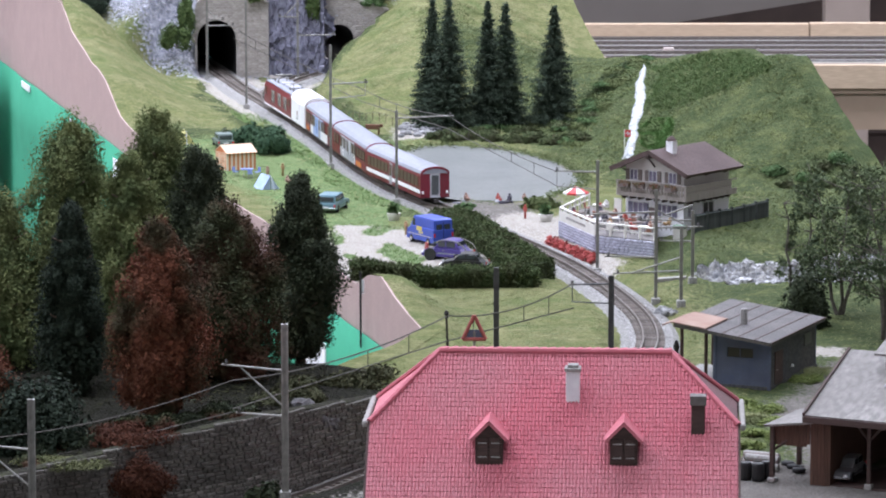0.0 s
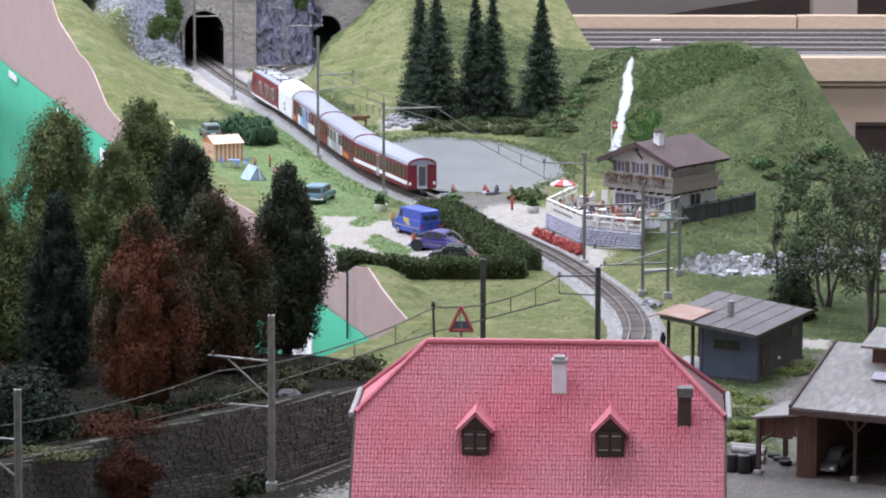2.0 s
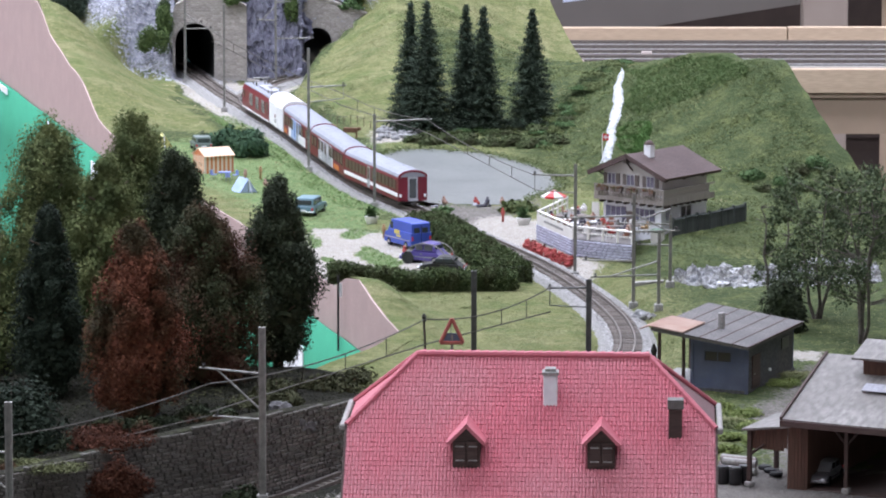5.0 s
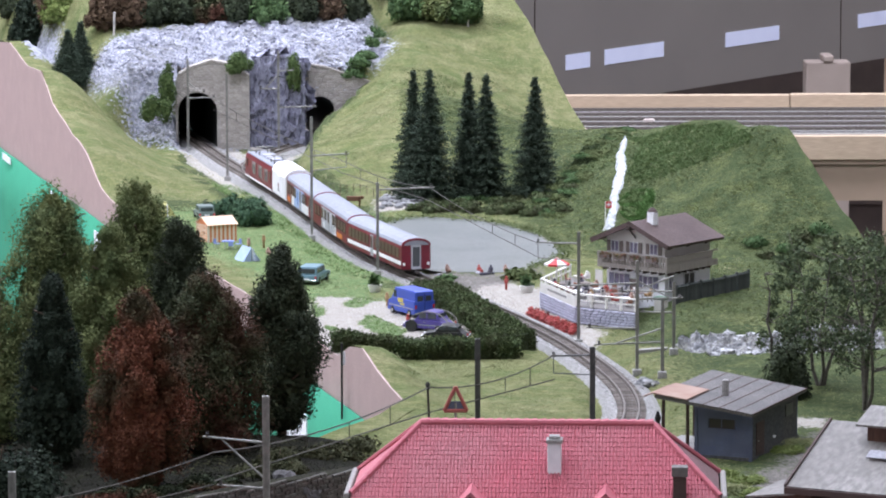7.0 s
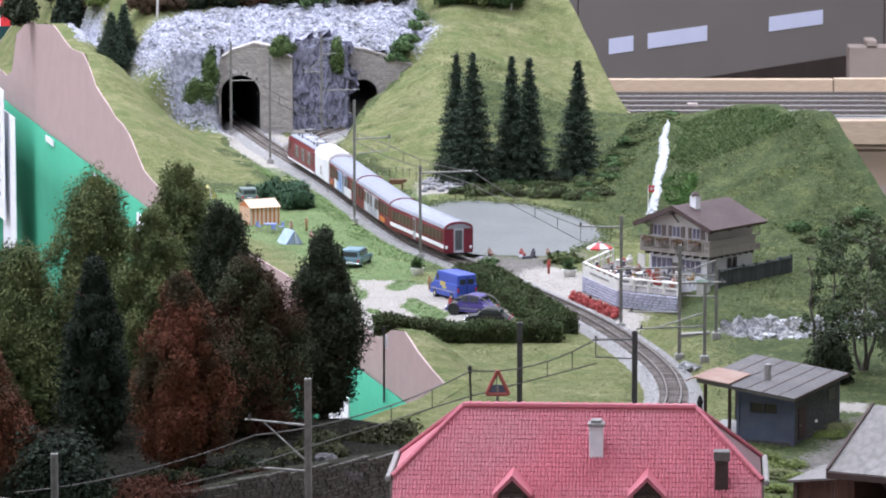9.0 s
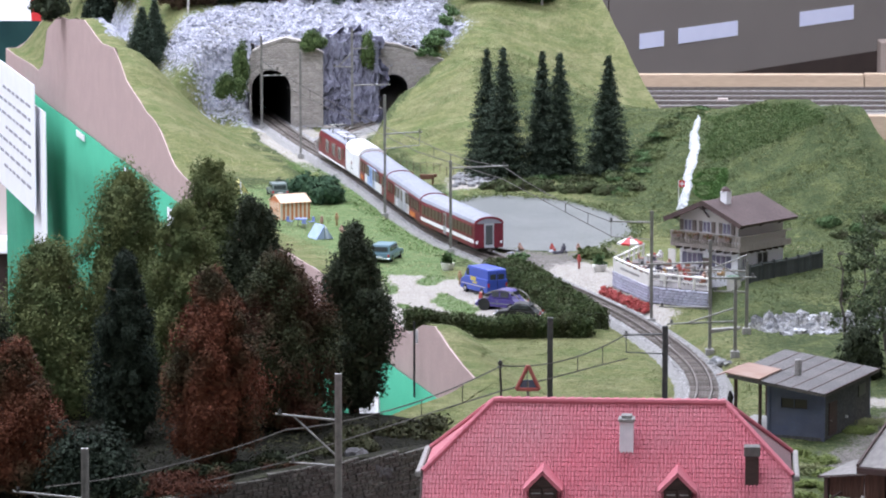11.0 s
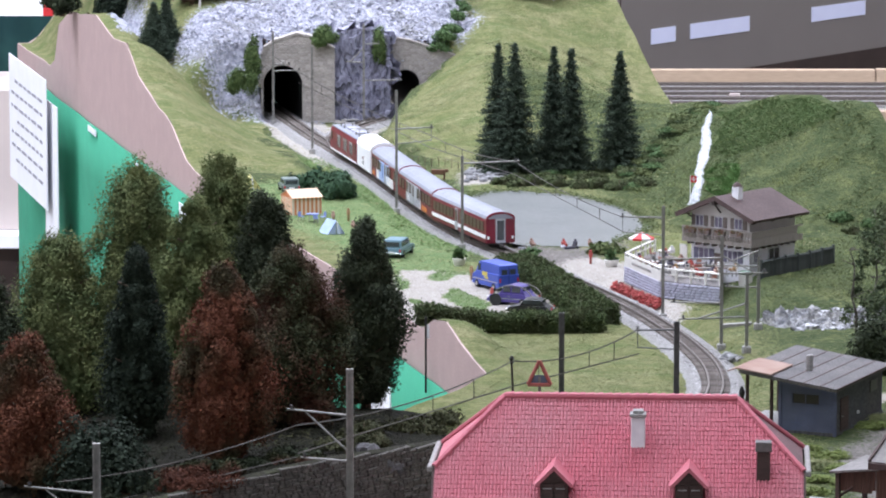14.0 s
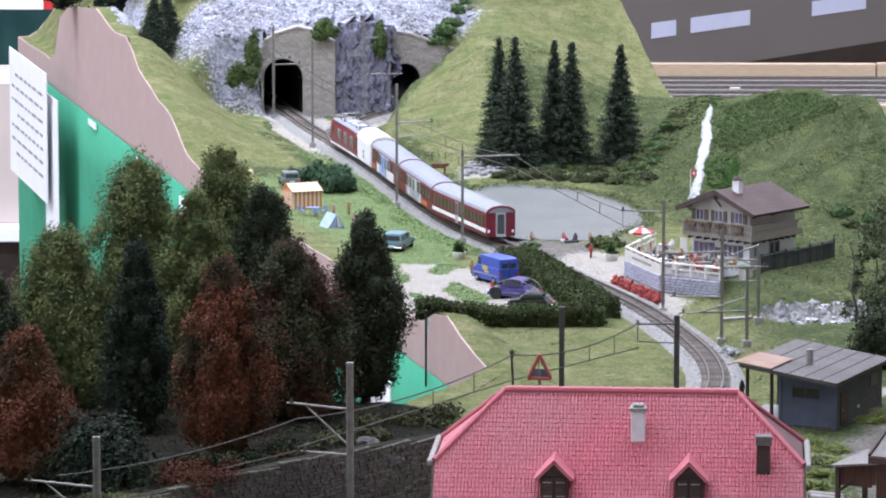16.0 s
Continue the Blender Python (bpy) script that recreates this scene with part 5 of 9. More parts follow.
def terrace():
    root = thing("terrace", pose(0, 0, 0), "raised restaurant terrace on a lilac-grey stone wall", "terrace", kind="structure")
    ring = [T1, T2, T3, T4, T5]
    part("deck", prisms(ring, -0.006, TZ, "z"), M_DECK, root, "paved terrace floor")
    rng = random.Random(9)
    meshes = {}
    for (ax, ay), (bx, by) in ((T1, T2), (T2, T3), (T5, T1)):
        a, b = Vector((ax, ay, 0)), Vector((bx, by, 0))
        ln = (b - a).length
        ang = math.degrees(math.atan2(by - ay, bx - ax))
        h, row = 0.0026, 0
        while row * h < TZ - 0.001:
            x = 0.0
            while x < ln - 0.002:
                w = min(rng.choice((0.0045, 0.006, 0.0075)), ln - x)
                key = round(w, 3)
                if key not in meshes:
                    me = bpy.data.meshes.new("stone")
                    bm = boxes((-w / 2 + 0.0003, w / 2 - 0.0003, -0.0018, 0.0004, 0.0003, h - 0.0003), bev=0.0003)
                    bm.to_mesh(me)
                    bm.free()
                    me.materials.append(M_TERR)
                    meshes[key] = me
                p = a.lerp(b, (x + w / 2) / ln)
                ob = new("stone", meshes[key])
                ob.parent = root
                ob.matrix_basis = pose(p.x, p.y, row * h, rz=ang) @ Matrix.Translation((0, -rng.random() * 0.0006, 0))
                x += w
            row += 1
    return root


def railing(a, b, boards, label):
    a, b = Vector((*a, TZ)), Vector((*b, TZ))
    ln = (b - a).length
    root = thing("terrace_railing", Matrix.Translation(a) @ Matrix.Rotation(math.atan2(b.y - a.y, b.x - a.x), 4, "Z"), label, "railing", "terrace railings")
    k = max(2, int(ln / 0.0155))
    for i in range(k + 1):
        x = ln * i / k
        part("post", boxes((x - 0.0009, x + 0.0009, -0.0009, 0.0009, 0, 0.0108)), M_RAILW, root)
    part("handrail", boxes((-0.001, ln + 0.001, -0.0013, 0.0013, 0.0108, 0.0122), bev=0.0003), M_RAILW, root)
    if boards:
        part("panel", boxes((0, ln, -0.0015, -0.0010, -0.0015, 0.0092)), M_RAILW, root, "white board with faded lettering")
        bm = bmesh.new()
        for i in range(9):
            x = ln * (0.22 + 0.06 * i)
            box(bm, x, x + ln * 0.045, -0.0019, -0.0015, 0.0035, 0.0058)
        part("lettering", bm, M_CONC, root, "faded grey lettering bars")
    else:
        part("mid_rail", boxes((0, ln, -0.0006, 0.0006, 0.0055, 0.0066)), M_RAILW, root)
    return root


terrace()
railing(T1, T2, True, "white terrace railing with a long board")
railing(T2, T3, False, "white terrace railing with open rails")
railing(T5, T1, False, "white terrace railing with open rails along the back")


# ---- the train, standing on the straight below the tunnel ----
M_CRED = mat("coach_red", (0.185, 0.012, 0.030), (0.15, 0.010, 0.024), 60, 0.35, spec=0.5)
M_CROOF = mat("coach_roof_grey", (0.30, 0.315, 0.36), (0.26, 0.272, 0.315), 40, 0.5, fine=300, fine_amt=0.06)
M_CWHITE = mat("coach_white", (0.86, 0.86, 0.88), (0.82, 0.82, 0.85), 60, 0.4)
M_CBLUE = mat("coach_sky_blue", (0.32, 0.45, 0.75), (0.50, 0.60, 0.82), 40, 0.4)
M_CBLUED = mat("coach_picture_blue", (0.06, 0.16, 0.50), (0.10, 0.22, 0.55), 60, 0.4)
M_CGREY = mat("coach_picture_grey", (0.42, 0.42, 0.48), (0.55, 0.55, 0.60), 40, 0.4)
M_CORANGE = mat("coach_orange", (0.60, 0.20, 0.05), (0.52, 0.14, 0.04), 60, 0.4)
M_UNDER = mat("dark_underframe", (0.045, 0.04, 0.04), (0.07, 0.06, 0.055), 200, 0.7)
M_CGLASS = glass_mat("coach_glass", (0.085, 0.040, 0.038), 0.28)
M_WHEEL = mat("wheel_steel", (0.14, 0.12, 0.11), (0.2, 0.18, 0.16), 200, 0.45, metal=0.6)
M_DOORG = mat("door_aluminium", (0.45, 0.46, 0.50), (0.40, 0.41, 0.45), 100, 0.4, metal=0.3)

line_fine, line_d = spline(TRACK, 0.002)


def on_track(s):
    i = np.clip(s, 0, line_d[-1])
    return np.interp(i, line_d, line_fine[:, 0]), np.interp(i, line_d, line_fine[:, 1])


def where_along(x, y):
    return line_d[np.argmin((line_fine[:, 0] - x) ** 2 + (line_fine[:, 1] - y) ** 2)]


RAIL_Z = -0.0020
BODY = [(-0.0150, 0.0085), (-0.0153, 0.0120), (-0.0153, 0.0310), (-0.0147, 0.0335)]
ROOFP = [(-0.0153, 0.0330), (-0.0138, 0.0358), (-0.0095, 0.0383), (-0.0045, 0.0394), (0.0, 0.0397), (0.0045, 0.0394), (0.0095, 0.0383), (0.0138, 0.0358), (0.0153, 0.0330)]


def bogie(parent, y):
    b = part("bogie", boxes((-0.0085, 0.0085, y - 0.013, y + 0.013, 0.0052, 0.0080), (-0.0098, -0.0085, y - 0.014, y + 0.014, 0.0046, 0.0080),
                            (0.0085, 0.0098, y - 0.014, y + 0.014, 0.0046, 0.0080), bev=0.0004), M_UNDER, parent)
    for dy in (-0.009, 0.009):
        for sx in (-1, 1):
            part("wheel", rods(((sx * 0.0055, y + dy, 0.0067), (sx * 0.0078, y + dy, 0.0067), 0.0041), n=14), M_WHEEL, b)


def roof_shell(length, prof=ROOFP, lip=0.0006):
    bm = bmesh.new()
    prism(bm, prof, -length / 2 - lip, length / 2 + lip)
    return bm


def coach(length, livery, label):
    """A narrow-gauge coach along y, the -y end trailing. livery: panels on the sides."""
    root = thing("railway_coach", pose(0, 0, 0), label, "coach", "coaches of the train")
    L2 = length / 2
    sec = BODY + [(0.0147, 0.0335), (0.0153, 0.0310), (0.0153, 0.0120), (0.0150, 0.0085)]
    bm = prisms(sec, -L2, L2)
    part("body", bm, M_CRED, root, "glossy red coach body")
    roof = part("roof", roof_shell(length), M_CROOF, root, "light grey curved roof", smooth=False)
    bm = bmesh.new()
    for i in range(1, 9):
        y = -L2 + length * i / 9
        prism(bm, [(a * 1.002, z + 0.0001) for a, z in ROOFP] + [(a * 0.98, z - 0.0006) for a, z in ROOFP[::-1]], y - 0.0004, y + 0.0004)
    part("roof_rib", bm, M_CROOF, roof)
    for ye in (-L2 - 0.0007, L2 - 0.0003):
        bm = bmesh.new()
        prism(bm, [(a * 1.01, z + 0.0004) for a, z in ROOFP] + [(a * 0.93, z - 0.0018) for a, z in ROOFP[::-1]], ye, ye + 0.001)
        part("end_rim", bm, M_CRED, roof, "dark red roof rim")
    part("underframe", boxes((-0.0105, 0.0105, -L2 + 0.004, L2 - 0.004, 0.0058, 0.0085), (-0.010, 0.010, -0.022, 0.020, 0.0030, 0.0058)), M_UNDER, root)
    for y in (-L2 + 0.034, L2 - 0.034):
        bogie(root, y)
    for sx in (-1, 1):
        for name, mt, y0, y1, z0, z1 in livery["panels"]:
            part(name, boxes((sx * 0.01545 - 0.0002, sx * 0.01545 + 0.0002, y0 * L2, y1 * L2, z0, z1), bev=0.0001), mt, root)
        for y0, y1 in livery["windows"]:
            w = part("window", boxes((sx * 0.0156 - 0.0003, sx * 0.0156 + 0.0003, y0 * L2, y1 * L2, 0.0200, 0.0295), bev=0.0002), M_CGLASS, root)
            part("window_frame", boxes((sx * 0.0157 - 0.0003, sx * 0.0157 + 0.0003, y0 * L2 - 0.0005, y1 * L2 + 0.0005, 0.0295, 0.0300),
                                       (sx * 0.0157 - 0.0003, sx * 0.0157 + 0.0003, y0 * L2 - 0.0005, y1 * L2 + 0.0005, 0.0195, 0.0200)), livery.get("frame", M_UNDER), w)
        for y0, y1 in livery["doors"]:
            dr = part("door", boxes((sx * 0.0156 - 0.0003, sx * 0.0156 + 0.0003, y0 * L2, y1 * L2, 0.0095, 0.0312), bev=0.0002), M_DOORG, root, "aluminium sliding door")
            part("door_window", boxes((sx * 0.0159 - 0.0002, sx * 0.0159 + 0.0002, y0 * L2 + 0.0016, y1 * L2 - 0.0016, 0.0185, 0.0298)), M_CGLASS, dr)
    for s, end in ((-1, -L2), (1, L2)):
        d0 = part("end_door", boxes((-0.0052, 0.0052, end - 0.0006, end + 0.0006, 0.0090, 0.0335), bev=0.0003), M_DOORG, root, "grey end door with gangway frame")
        part("door_window", boxes((-0.0036, 0.0036, end - 0.0009, end + 0.0009, 0.0115, 0.0312), bev=0.0003), M_GLASS, d0)
        part("gangway_plate", boxes((-0.005, 0.005, min(end, end + s * 0.003), max(end, end + s * 0.003), 0.0088, 0.0098)), M_DOORG, d0)
        for sx in (-1, 1):
            part("tail_lamp", boxes((sx * 0.0128 - 0.0012, sx * 0.0128 + 0.0012, end - 0.0008, end + 0.0008, 0.0125, 0.0155), bev=0.0003), M_CWHITE, root, "white lamp")
        part("coupler", boxes((-0.0022, 0.0022, min(end, end + s * 0.006), max(end, end + s * 0.006), 0.0045, 0.0072), bev=0.0003), M_UNDER, root)
    return root


PLAIN = dict(panels=[("white_stripe", M_CWHITE, -0.985, 0.985, 0.0128, 0.0166)], doors=[(0.02, 0.12)], frame=M_CRED,
             windows=[(a, a + 0.11) for a in (-0.92, -0.79, -0.66, -0.53, -0.40, -0.27, -0.14)] + [(a, a + 0.11) for a in (0.18, 0.31, 0.44, 0.57, 0.70, 0.83)])
PICT_B = dict(panels=[("picture_panel", M_CBLUE, -0.30, 0.42, 0.0092, 0.0312), ("picture_panel", M_CWHITE, -0.62, -0.12, 0.0090, 0.0190), ("picture_panel", M_CWHITE, 0.44, 0.60, 0.0090, 0.0200),
                      ("picture_figure", M_CBLUED, 0.12, 0.20, 0.0125, 0.0285), ("picture_panel", M_CORANGE, 0.72, 0.93, 0.0100, 0.0150)], doors=[(-0.10, 0.02)],
              windows=[(-0.93, -0.80), (-0.77, -0.66), (-0.46, -0.33), (-0.29, -0.16), (0.27, 0.40), (0.44, 0.54), (0.62, 0.74), (0.80, 0.92)])
PICT_G = dict(panels=[("picture_panel", M_CGREY, -0.30, 0.52, 0.0092, 0.0312), ("picture_panel", M_CWHITE, -0.34, -0.10, 0.0090, 0.0300), ("picture_figure", M_CWHITE, 0.30, 0.44, 0.0100, 0.0170),
                      ("picture_panel", M_CORANGE, -0.72, -0.40, 0.0100, 0.0150)], doors=[(0.02, 0.14)],
              windows=[(-0.93, -0.80), (-0.77, -0.64), (-0.60, -0.47), (-0.42, -0.31), (-0.27, -0.14), (0.22, 0.34), (0.40, 0.52), (0.62, 0.74), (0.80, 0.92)])


def white_van(length):
    root = thing("covered_goods_wagon", pose(0, 0, 0), "bright white covered goods wagon", "wagon")
    L2 = length / 2
    part("body", prisms([(-0.0150, 0.0080), (-0.0152, 0.034), (0.0152, 0.034), (0.0150, 0.0080)], -L2, L2), M_CWHITE, root)
    part("roof", prisms([(-0.0158, 0.0338), (-0.0135, 0.0385), (-0.008, 0.0420), (0, 0.0432), (0.008, 0.0420), (0.0135, 0.0385), (0.0158, 0.0338)], -L2 - 0.001, L2 + 0.001), M_CWHITE, root, "white rounded roof")
    for sx in (-1, 1):
        for i in range(12):
            y = -L2 + length * (i + 0.5) / 12
            part("side_board", boxes((sx * 0.0153 - 0.0003, sx * 0.0153 + 0.0003, y - length / 26, y + length / 26, 0.009, 0.033)), M_CWHITE, root)
        dr = part("door", boxes((sx * 0.0158 - 0.0004, sx * 0.0158 + 0.0004, -0.014, 0.014, 0.010, 0.032), bev=0.0002), M_CWHITE, root)
        part("emblem", boxes((sx * 0.0163 - 0.0002, sx * 0.0163 + 0.0002, -0.0025, 0.0025, 0.019, 0.023)), M_CRED, dr, "small red emblem")
        part("lettering", boxes((sx * 0.0163 - 0.0002, sx * 0.0163 + 0.0002, -0.006, 0.004, 0.014, 0.0152), (sx * 0.0163 - 0.0002, sx * 0.0163 + 0.0002, -0.005, 0.003, 0.0165, 0.0174)), M_UNDER, dr)
    part("underframe", boxes((-0.011, 0.011, -L2 + 0.002, L2 - 0.002, 0.0050, 0.0080)), M_UNDER, root)
    for y in (-L2 + 0.022, L2 - 0.022):
        for sx in (-1, 1):
            part("wheel", rods(((sx * 0.0055, y, 0.0070), (sx * 0.0078, y, 0.0070), 0.0044), n=14), M_WHEEL, root)
            part("axle_box", boxes((sx * 0.0090 - 0.001, sx * 0.0090 + 0.001, y - 0.004, y + 0.004, 0.0050, 0.0085)), M_UNDER, root)
    return root


def locomotive(length):
    root = thing("electric_locomotive", pose(0, 0, 0), "red electric locomotive with a grey roof and pantographs", "locomotive")
    L2 = length / 2
    sec = [(-0.0150, 0.0075), (-0.0155, 0.012), (-0.0155, 0.030), (-0.0140, 0.0345), (0.0140, 0.0345), (0.0155, 0.030), (0.0155, 0.012), (0.0150, 0.0075)]
    bm = prisms(sec, -L2, L2)
    for v in bm.verts:
        if abs(v.co.y) > L2 - 1e-4 and v.co.z > 0.02:
            v.co.y *= 1 - 0.0035 / L2
    part("body", bm, M_CRED, root, "glossy red locomotive body")
    roof = part("roof", boxes((-0.0138, 0.0138, -L2 + 0.006, L2 - 0.006, 0.0343, 0.0362), bev=0.0008), M_CROOF, root)
    part("skirt", boxes((-0.0157, 0.0157, -L2 + 0.002, L2 - 0.002, 0.0076, 0.0092)), M_CWHITE, root, "white sole bar line")
    for y in (-0.026, -0.004, 0.018):
        part("roof_box", boxes((-0.006, 0.006, y - 0.007, y + 0.007, 0.0362, 0.0390), bev=0.0006), M_CGREY, roof)
    for y in (-0.046, 0.046):
        for sx in (-1, 1):
            for dy in (-0.010, 0.010):
                part("insulator", rods(((sx * 0.007, y + dy, 0.0362), (sx * 0.007, y + dy, 0.0400), 0.0009)), M_MAST, roof)
            bm = bmesh.new()
            rod(bm, (sx * 0.006, y - 0.010, 0.0400), (sx * 0.004, y + 0.009, 0.0425), 0.0005)
            rod(bm, (sx * 0.004, y + 0.009, 0.0425), (sx * 0.005, y - 0.008, 0.0450), 0.0005)
            part("pantograph_arm", bm, M_MAST, roof, "folded grey pantograph arm")
        for dy in (-0.008, -0.005):
            part("contact_bar", rods(((-0.010, y + dy, 0.0453), (0.010, y + dy, 0.0453), 0.0006)), M_MAST, roof)
    for sx in (-1, 1):
        for y0, y1, z0, z1 in ((-0.058, -0.040, 0.015, 0.029), (-0.022, -0.004, 0.015, 0.029), (0.016, 0.034, 0.015, 0.029)):
            g = part("grille", boxes((sx * 0.0157 - 0.0003, sx * 0.0157 + 0.0003, y0, y1, z0, z1), bev=0.0002), M_BARGE, root, "grey side grille")
            part("slat", boxes(*[(sx * 0.0160 - 0.0002, sx * 0.0160 + 0.0002, y0 + 0.0008, y1 - 0.0008, z0 + 0.0012 + 0.0022 * i, z0 + 0.0019 + 0.0022 * i) for i in range(5)]), M_UNDER, g)
        for y in (-0.072, 0.070):
            part("cab_window", boxes((sx * 0.0157 - 0.0003, sx * 0.0157 + 0.0003, y - 0.004, y + 0.004, 0.020, 0.029), bev=0.0002), M_CGLASS, root)
    for s in (-1, 1):
        e = s * L2
        for x0, x1 in ((-0.0125, -0.001), (0.001, 0.0125)):
            part("windscreen", boxes((x0, x1, e - s * 0.0030 - 0.0006, e - s * 0.0030 + 0.0006, 0.0215, 0.0300), bev=0.0003), M_CGLASS, root)
        for x in (-0.010, 0.010):
            part("headlight", rods(((x, e - s * 0.001, 0.0130), (x, e + s * 0.0012, 0.0130), 0.0015), n=10), M_CWHITE, root)
        part("buffer_beam", boxes((-0.013, 0.013, min(e, e + s * 0.002), max(e, e + s * 0.002), 0.0045, 0.0085), bev=0.0004), M_UNDER, root)
    part("underframe", boxes((-0.011, 0.011, -L2 + 0.004, L2 - 0.004, 0.0045, 0.0076)), M_UNDER, root)
    for y in (-L2 + 0.034, L2 - 0.034):
        bogie(root, y)
    return root


def stand_on_track(ob, s_mid, length):
    """s runs from the tunnel towards the bend; the thing's +y end points at the tunnel."""
    xa, ya = on_track(s_mid - length * 0.34)
    xb, yb = on_track(s_mid + length * 0.34)
    ob.matrix_basis = pose((xa + xb) / 2, (ya + yb) / 2, RAIL_Z, rz=math.degrees(math.atan2(ya - yb, xa - xb)) - 90)


TAIL = where_along(0.0165, 4.392)
s0 = TAIL
for kind, ln in (("plain", 0.190), ("grey", 0.190), ("blue", 0.180), ("van", 0.086), ("loco", 0.164)):
    ob = {"plain": lambda: coach(ln, PLAIN, "red coach with a white waist stripe and grey roof"),
          "grey": lambda: coach(ln, PICT_G, "red coach with grey pictorial side panels"),
          "blue": lambda: coach(ln, PICT_B, "red coach with blue and white pictorial panels"),
          "van": lambda: white_van(ln), "loco": lambda: locomotive(ln)}[kind]()
    stand_on_track(ob, s0 - ln / 2, ln)
    s0 -= ln + 0.006


# ---- masts and overhead line ----
def mast(x, y, top, base=None, width=0.0028, arms=(), dark=False, foot=True, lean=0.0, steady=False, group="overhead line masts"):
    """arms: (height, reach in x, reach in y, stay) from the mast."""
    z = gz(x, y) if base is None else base
    root = thing("catenary_mast", pose(x, y, z, ry=lean), "dark steel overhead line mast" if dark else "grey steel overhead line mast with cross arms", "mast", group)
    h = top - z
    mt = M_MASTD if dark else M_MAST
    w = width / 2
    q = 0.45 * w
    part("post", prisms([(-w, -w), (-q, -w), (-q, -q), (q, -q), (q, -w), (w, -w), (w, w), (q, w), (q, q), (-q, q), (-q, w), (-w, w)], -0.004, h, "z"), mt, root, "twin channel post")
    if foot:
        part("footing", boxes((-0.0038, 0.0038, -0.0038, 0.0038, -0.004, 0.006), bev=0.0006), M_CONC, root, "concrete footing")
    for az, rx, ry, stay in arms:
        bm = bmesh.new()
        a, b = Vector((0, 0, az - z)), Vector((rx, ry, az - z + 0.001))
        rod(bm, a, b, 0.0009, 0.0007)
        if stay:
            rod(bm, a - Vector((0, 0, stay)), a.lerp(b, 0.72), 0.0008, 0.0006)
        arm = part("cross_arm", bm, mt, root)
        bm = bmesh.new()
        c = a.lerp(b, 0.93)
        for i in range(3):
            rod(bm, c + Vector((0, 0, 0.0004 + i * 0.0011)), c + Vector((0, 0, 0.0011 + i * 0.0011)), 0.0014, 0.0010, 8)
        part("insulator", bm, M_INSUL, arm)
        if not steady:
            continue
        bm = bmesh.new()
        rod(bm, c, c - Vector((0, 0, 0.014)), 0.0004)
        rod(bm, c - Vector((0, 0, 0.014)), Vector((0, 0, az - z - 0.016)), 0.0005)
        part("steady_arm", bm, mt, arm)
    return root


mast(-0.023, 4.401, 0.0935, arms=((0.0860, 0.058, 0.012, 0.0),))
mast(-0.095, 4.691, 0.129, steady=True, arms=((0.087, 0.040, 0.01, 0.0),))
mast(-0.207, 5.245, 0.122, arms=())
mast(-0.268, 5.545, 0.112, arms=((0.062, 0.035, 0.0, 0.0), (0.070, 0.022, -0.01, -0.012)))
mast(-0.153, 5.525, 0.124, arms=((0.052, 0.048, 0.0, 0.0), (0.075, -0.024, 0.0, -0.018), (0.098, 0.02, 0.0, 0.0)))
mast(0.1628, 3.986, 0.098, steady=True, arms=((0.0875, -0.040, 0.0, 0.0),))
mast(0.207, 3.811, 0.096, arms=((0.076, -0.065, -0.02, 0.0), (0.062, 0.04, 0.0, -0.016), (0.036, -0.045, 0.0, 0.0)))
mast(0.2265, 3.766, 0.070, arms=((0.031, -0.06, -0.02, -0.012),))
mast(0.244, 3.889, 0.066, arms=((0.057, -0.05, 0.0, -0.014), (0.038, -0.03, 0.0, 0.0)))
mast(0.0617, 3.497, 0.0768, width=0.0044, dark=True)
mast(0.1541, 3.496, 0.0702, width=0.0044, dark=True, steady=True, arms=((0.0635, -0.034, -0.01, 0.0),))
mast(-0.0925, 2.974, 0.1205, base=-0.002, width=0.0048, arms=((0.088, -0.044, 0.02, 0.026), (0.056, -0.034, 0.01, 0.0)))
mast(-0.2565, 2.86, 0.090, base=-0.012, width=0.0048, arms=((0.056, -0.05, 0.02, 0.026),))


def wire_run(points, label, drop=0.004, droppers=0, gap=0.0135, thick=0.00042):
    """A messenger wire over a contact wire, with droppers, from support to support."""
    root = thing("overhead_wire", pose(0, 0, 0), label, "wire", "overhead wires")
    for (a, b) in zip(points, points[1:]):
        a, b = Vector(a), Vector(b)
        sag = [a.lerp(b, i / 12) - Vector((0, 0, drop * 4 * (i / 12) * (1 - i / 12))) for i in range(13)]
        side = (b - a).cross(Vector((0, 0, 1))).normalized() * thick
        up = bmesh.new()
        rings = [[up.verts.new(p + o) for o in (side, Vector((0, 0, thick)), -side, Vector((0, 0, -thick)))] for p in sag]
        for r0, r1 in zip(rings, rings[1:]):
            for i in range(4):
                up.faces.new((r0[i], r0[(i + 1) % 4], r1[(i + 1) % 4], r1[i]))
        up.faces.new(rings[0])
        up.faces.new(rings[-1])
        part("messenger_wire", up, M_WIRE, root)
        c, d = a - Vector((0, 0, gap)), b - Vector((0, 0, gap))
        part("contact_wire", rods((c, d, thick), n=4), M_WIRE, root)
        for i in range(1, droppers + 1):
            f = i / (droppers + 1)
            p = a.lerp(b, f) - Vector((0, 0, drop * 4 * f * (1 - f)))
            part("dropper", rods((p, c.lerp(d, f), 0.00035), n=4), M_WIRE, root)
    return root


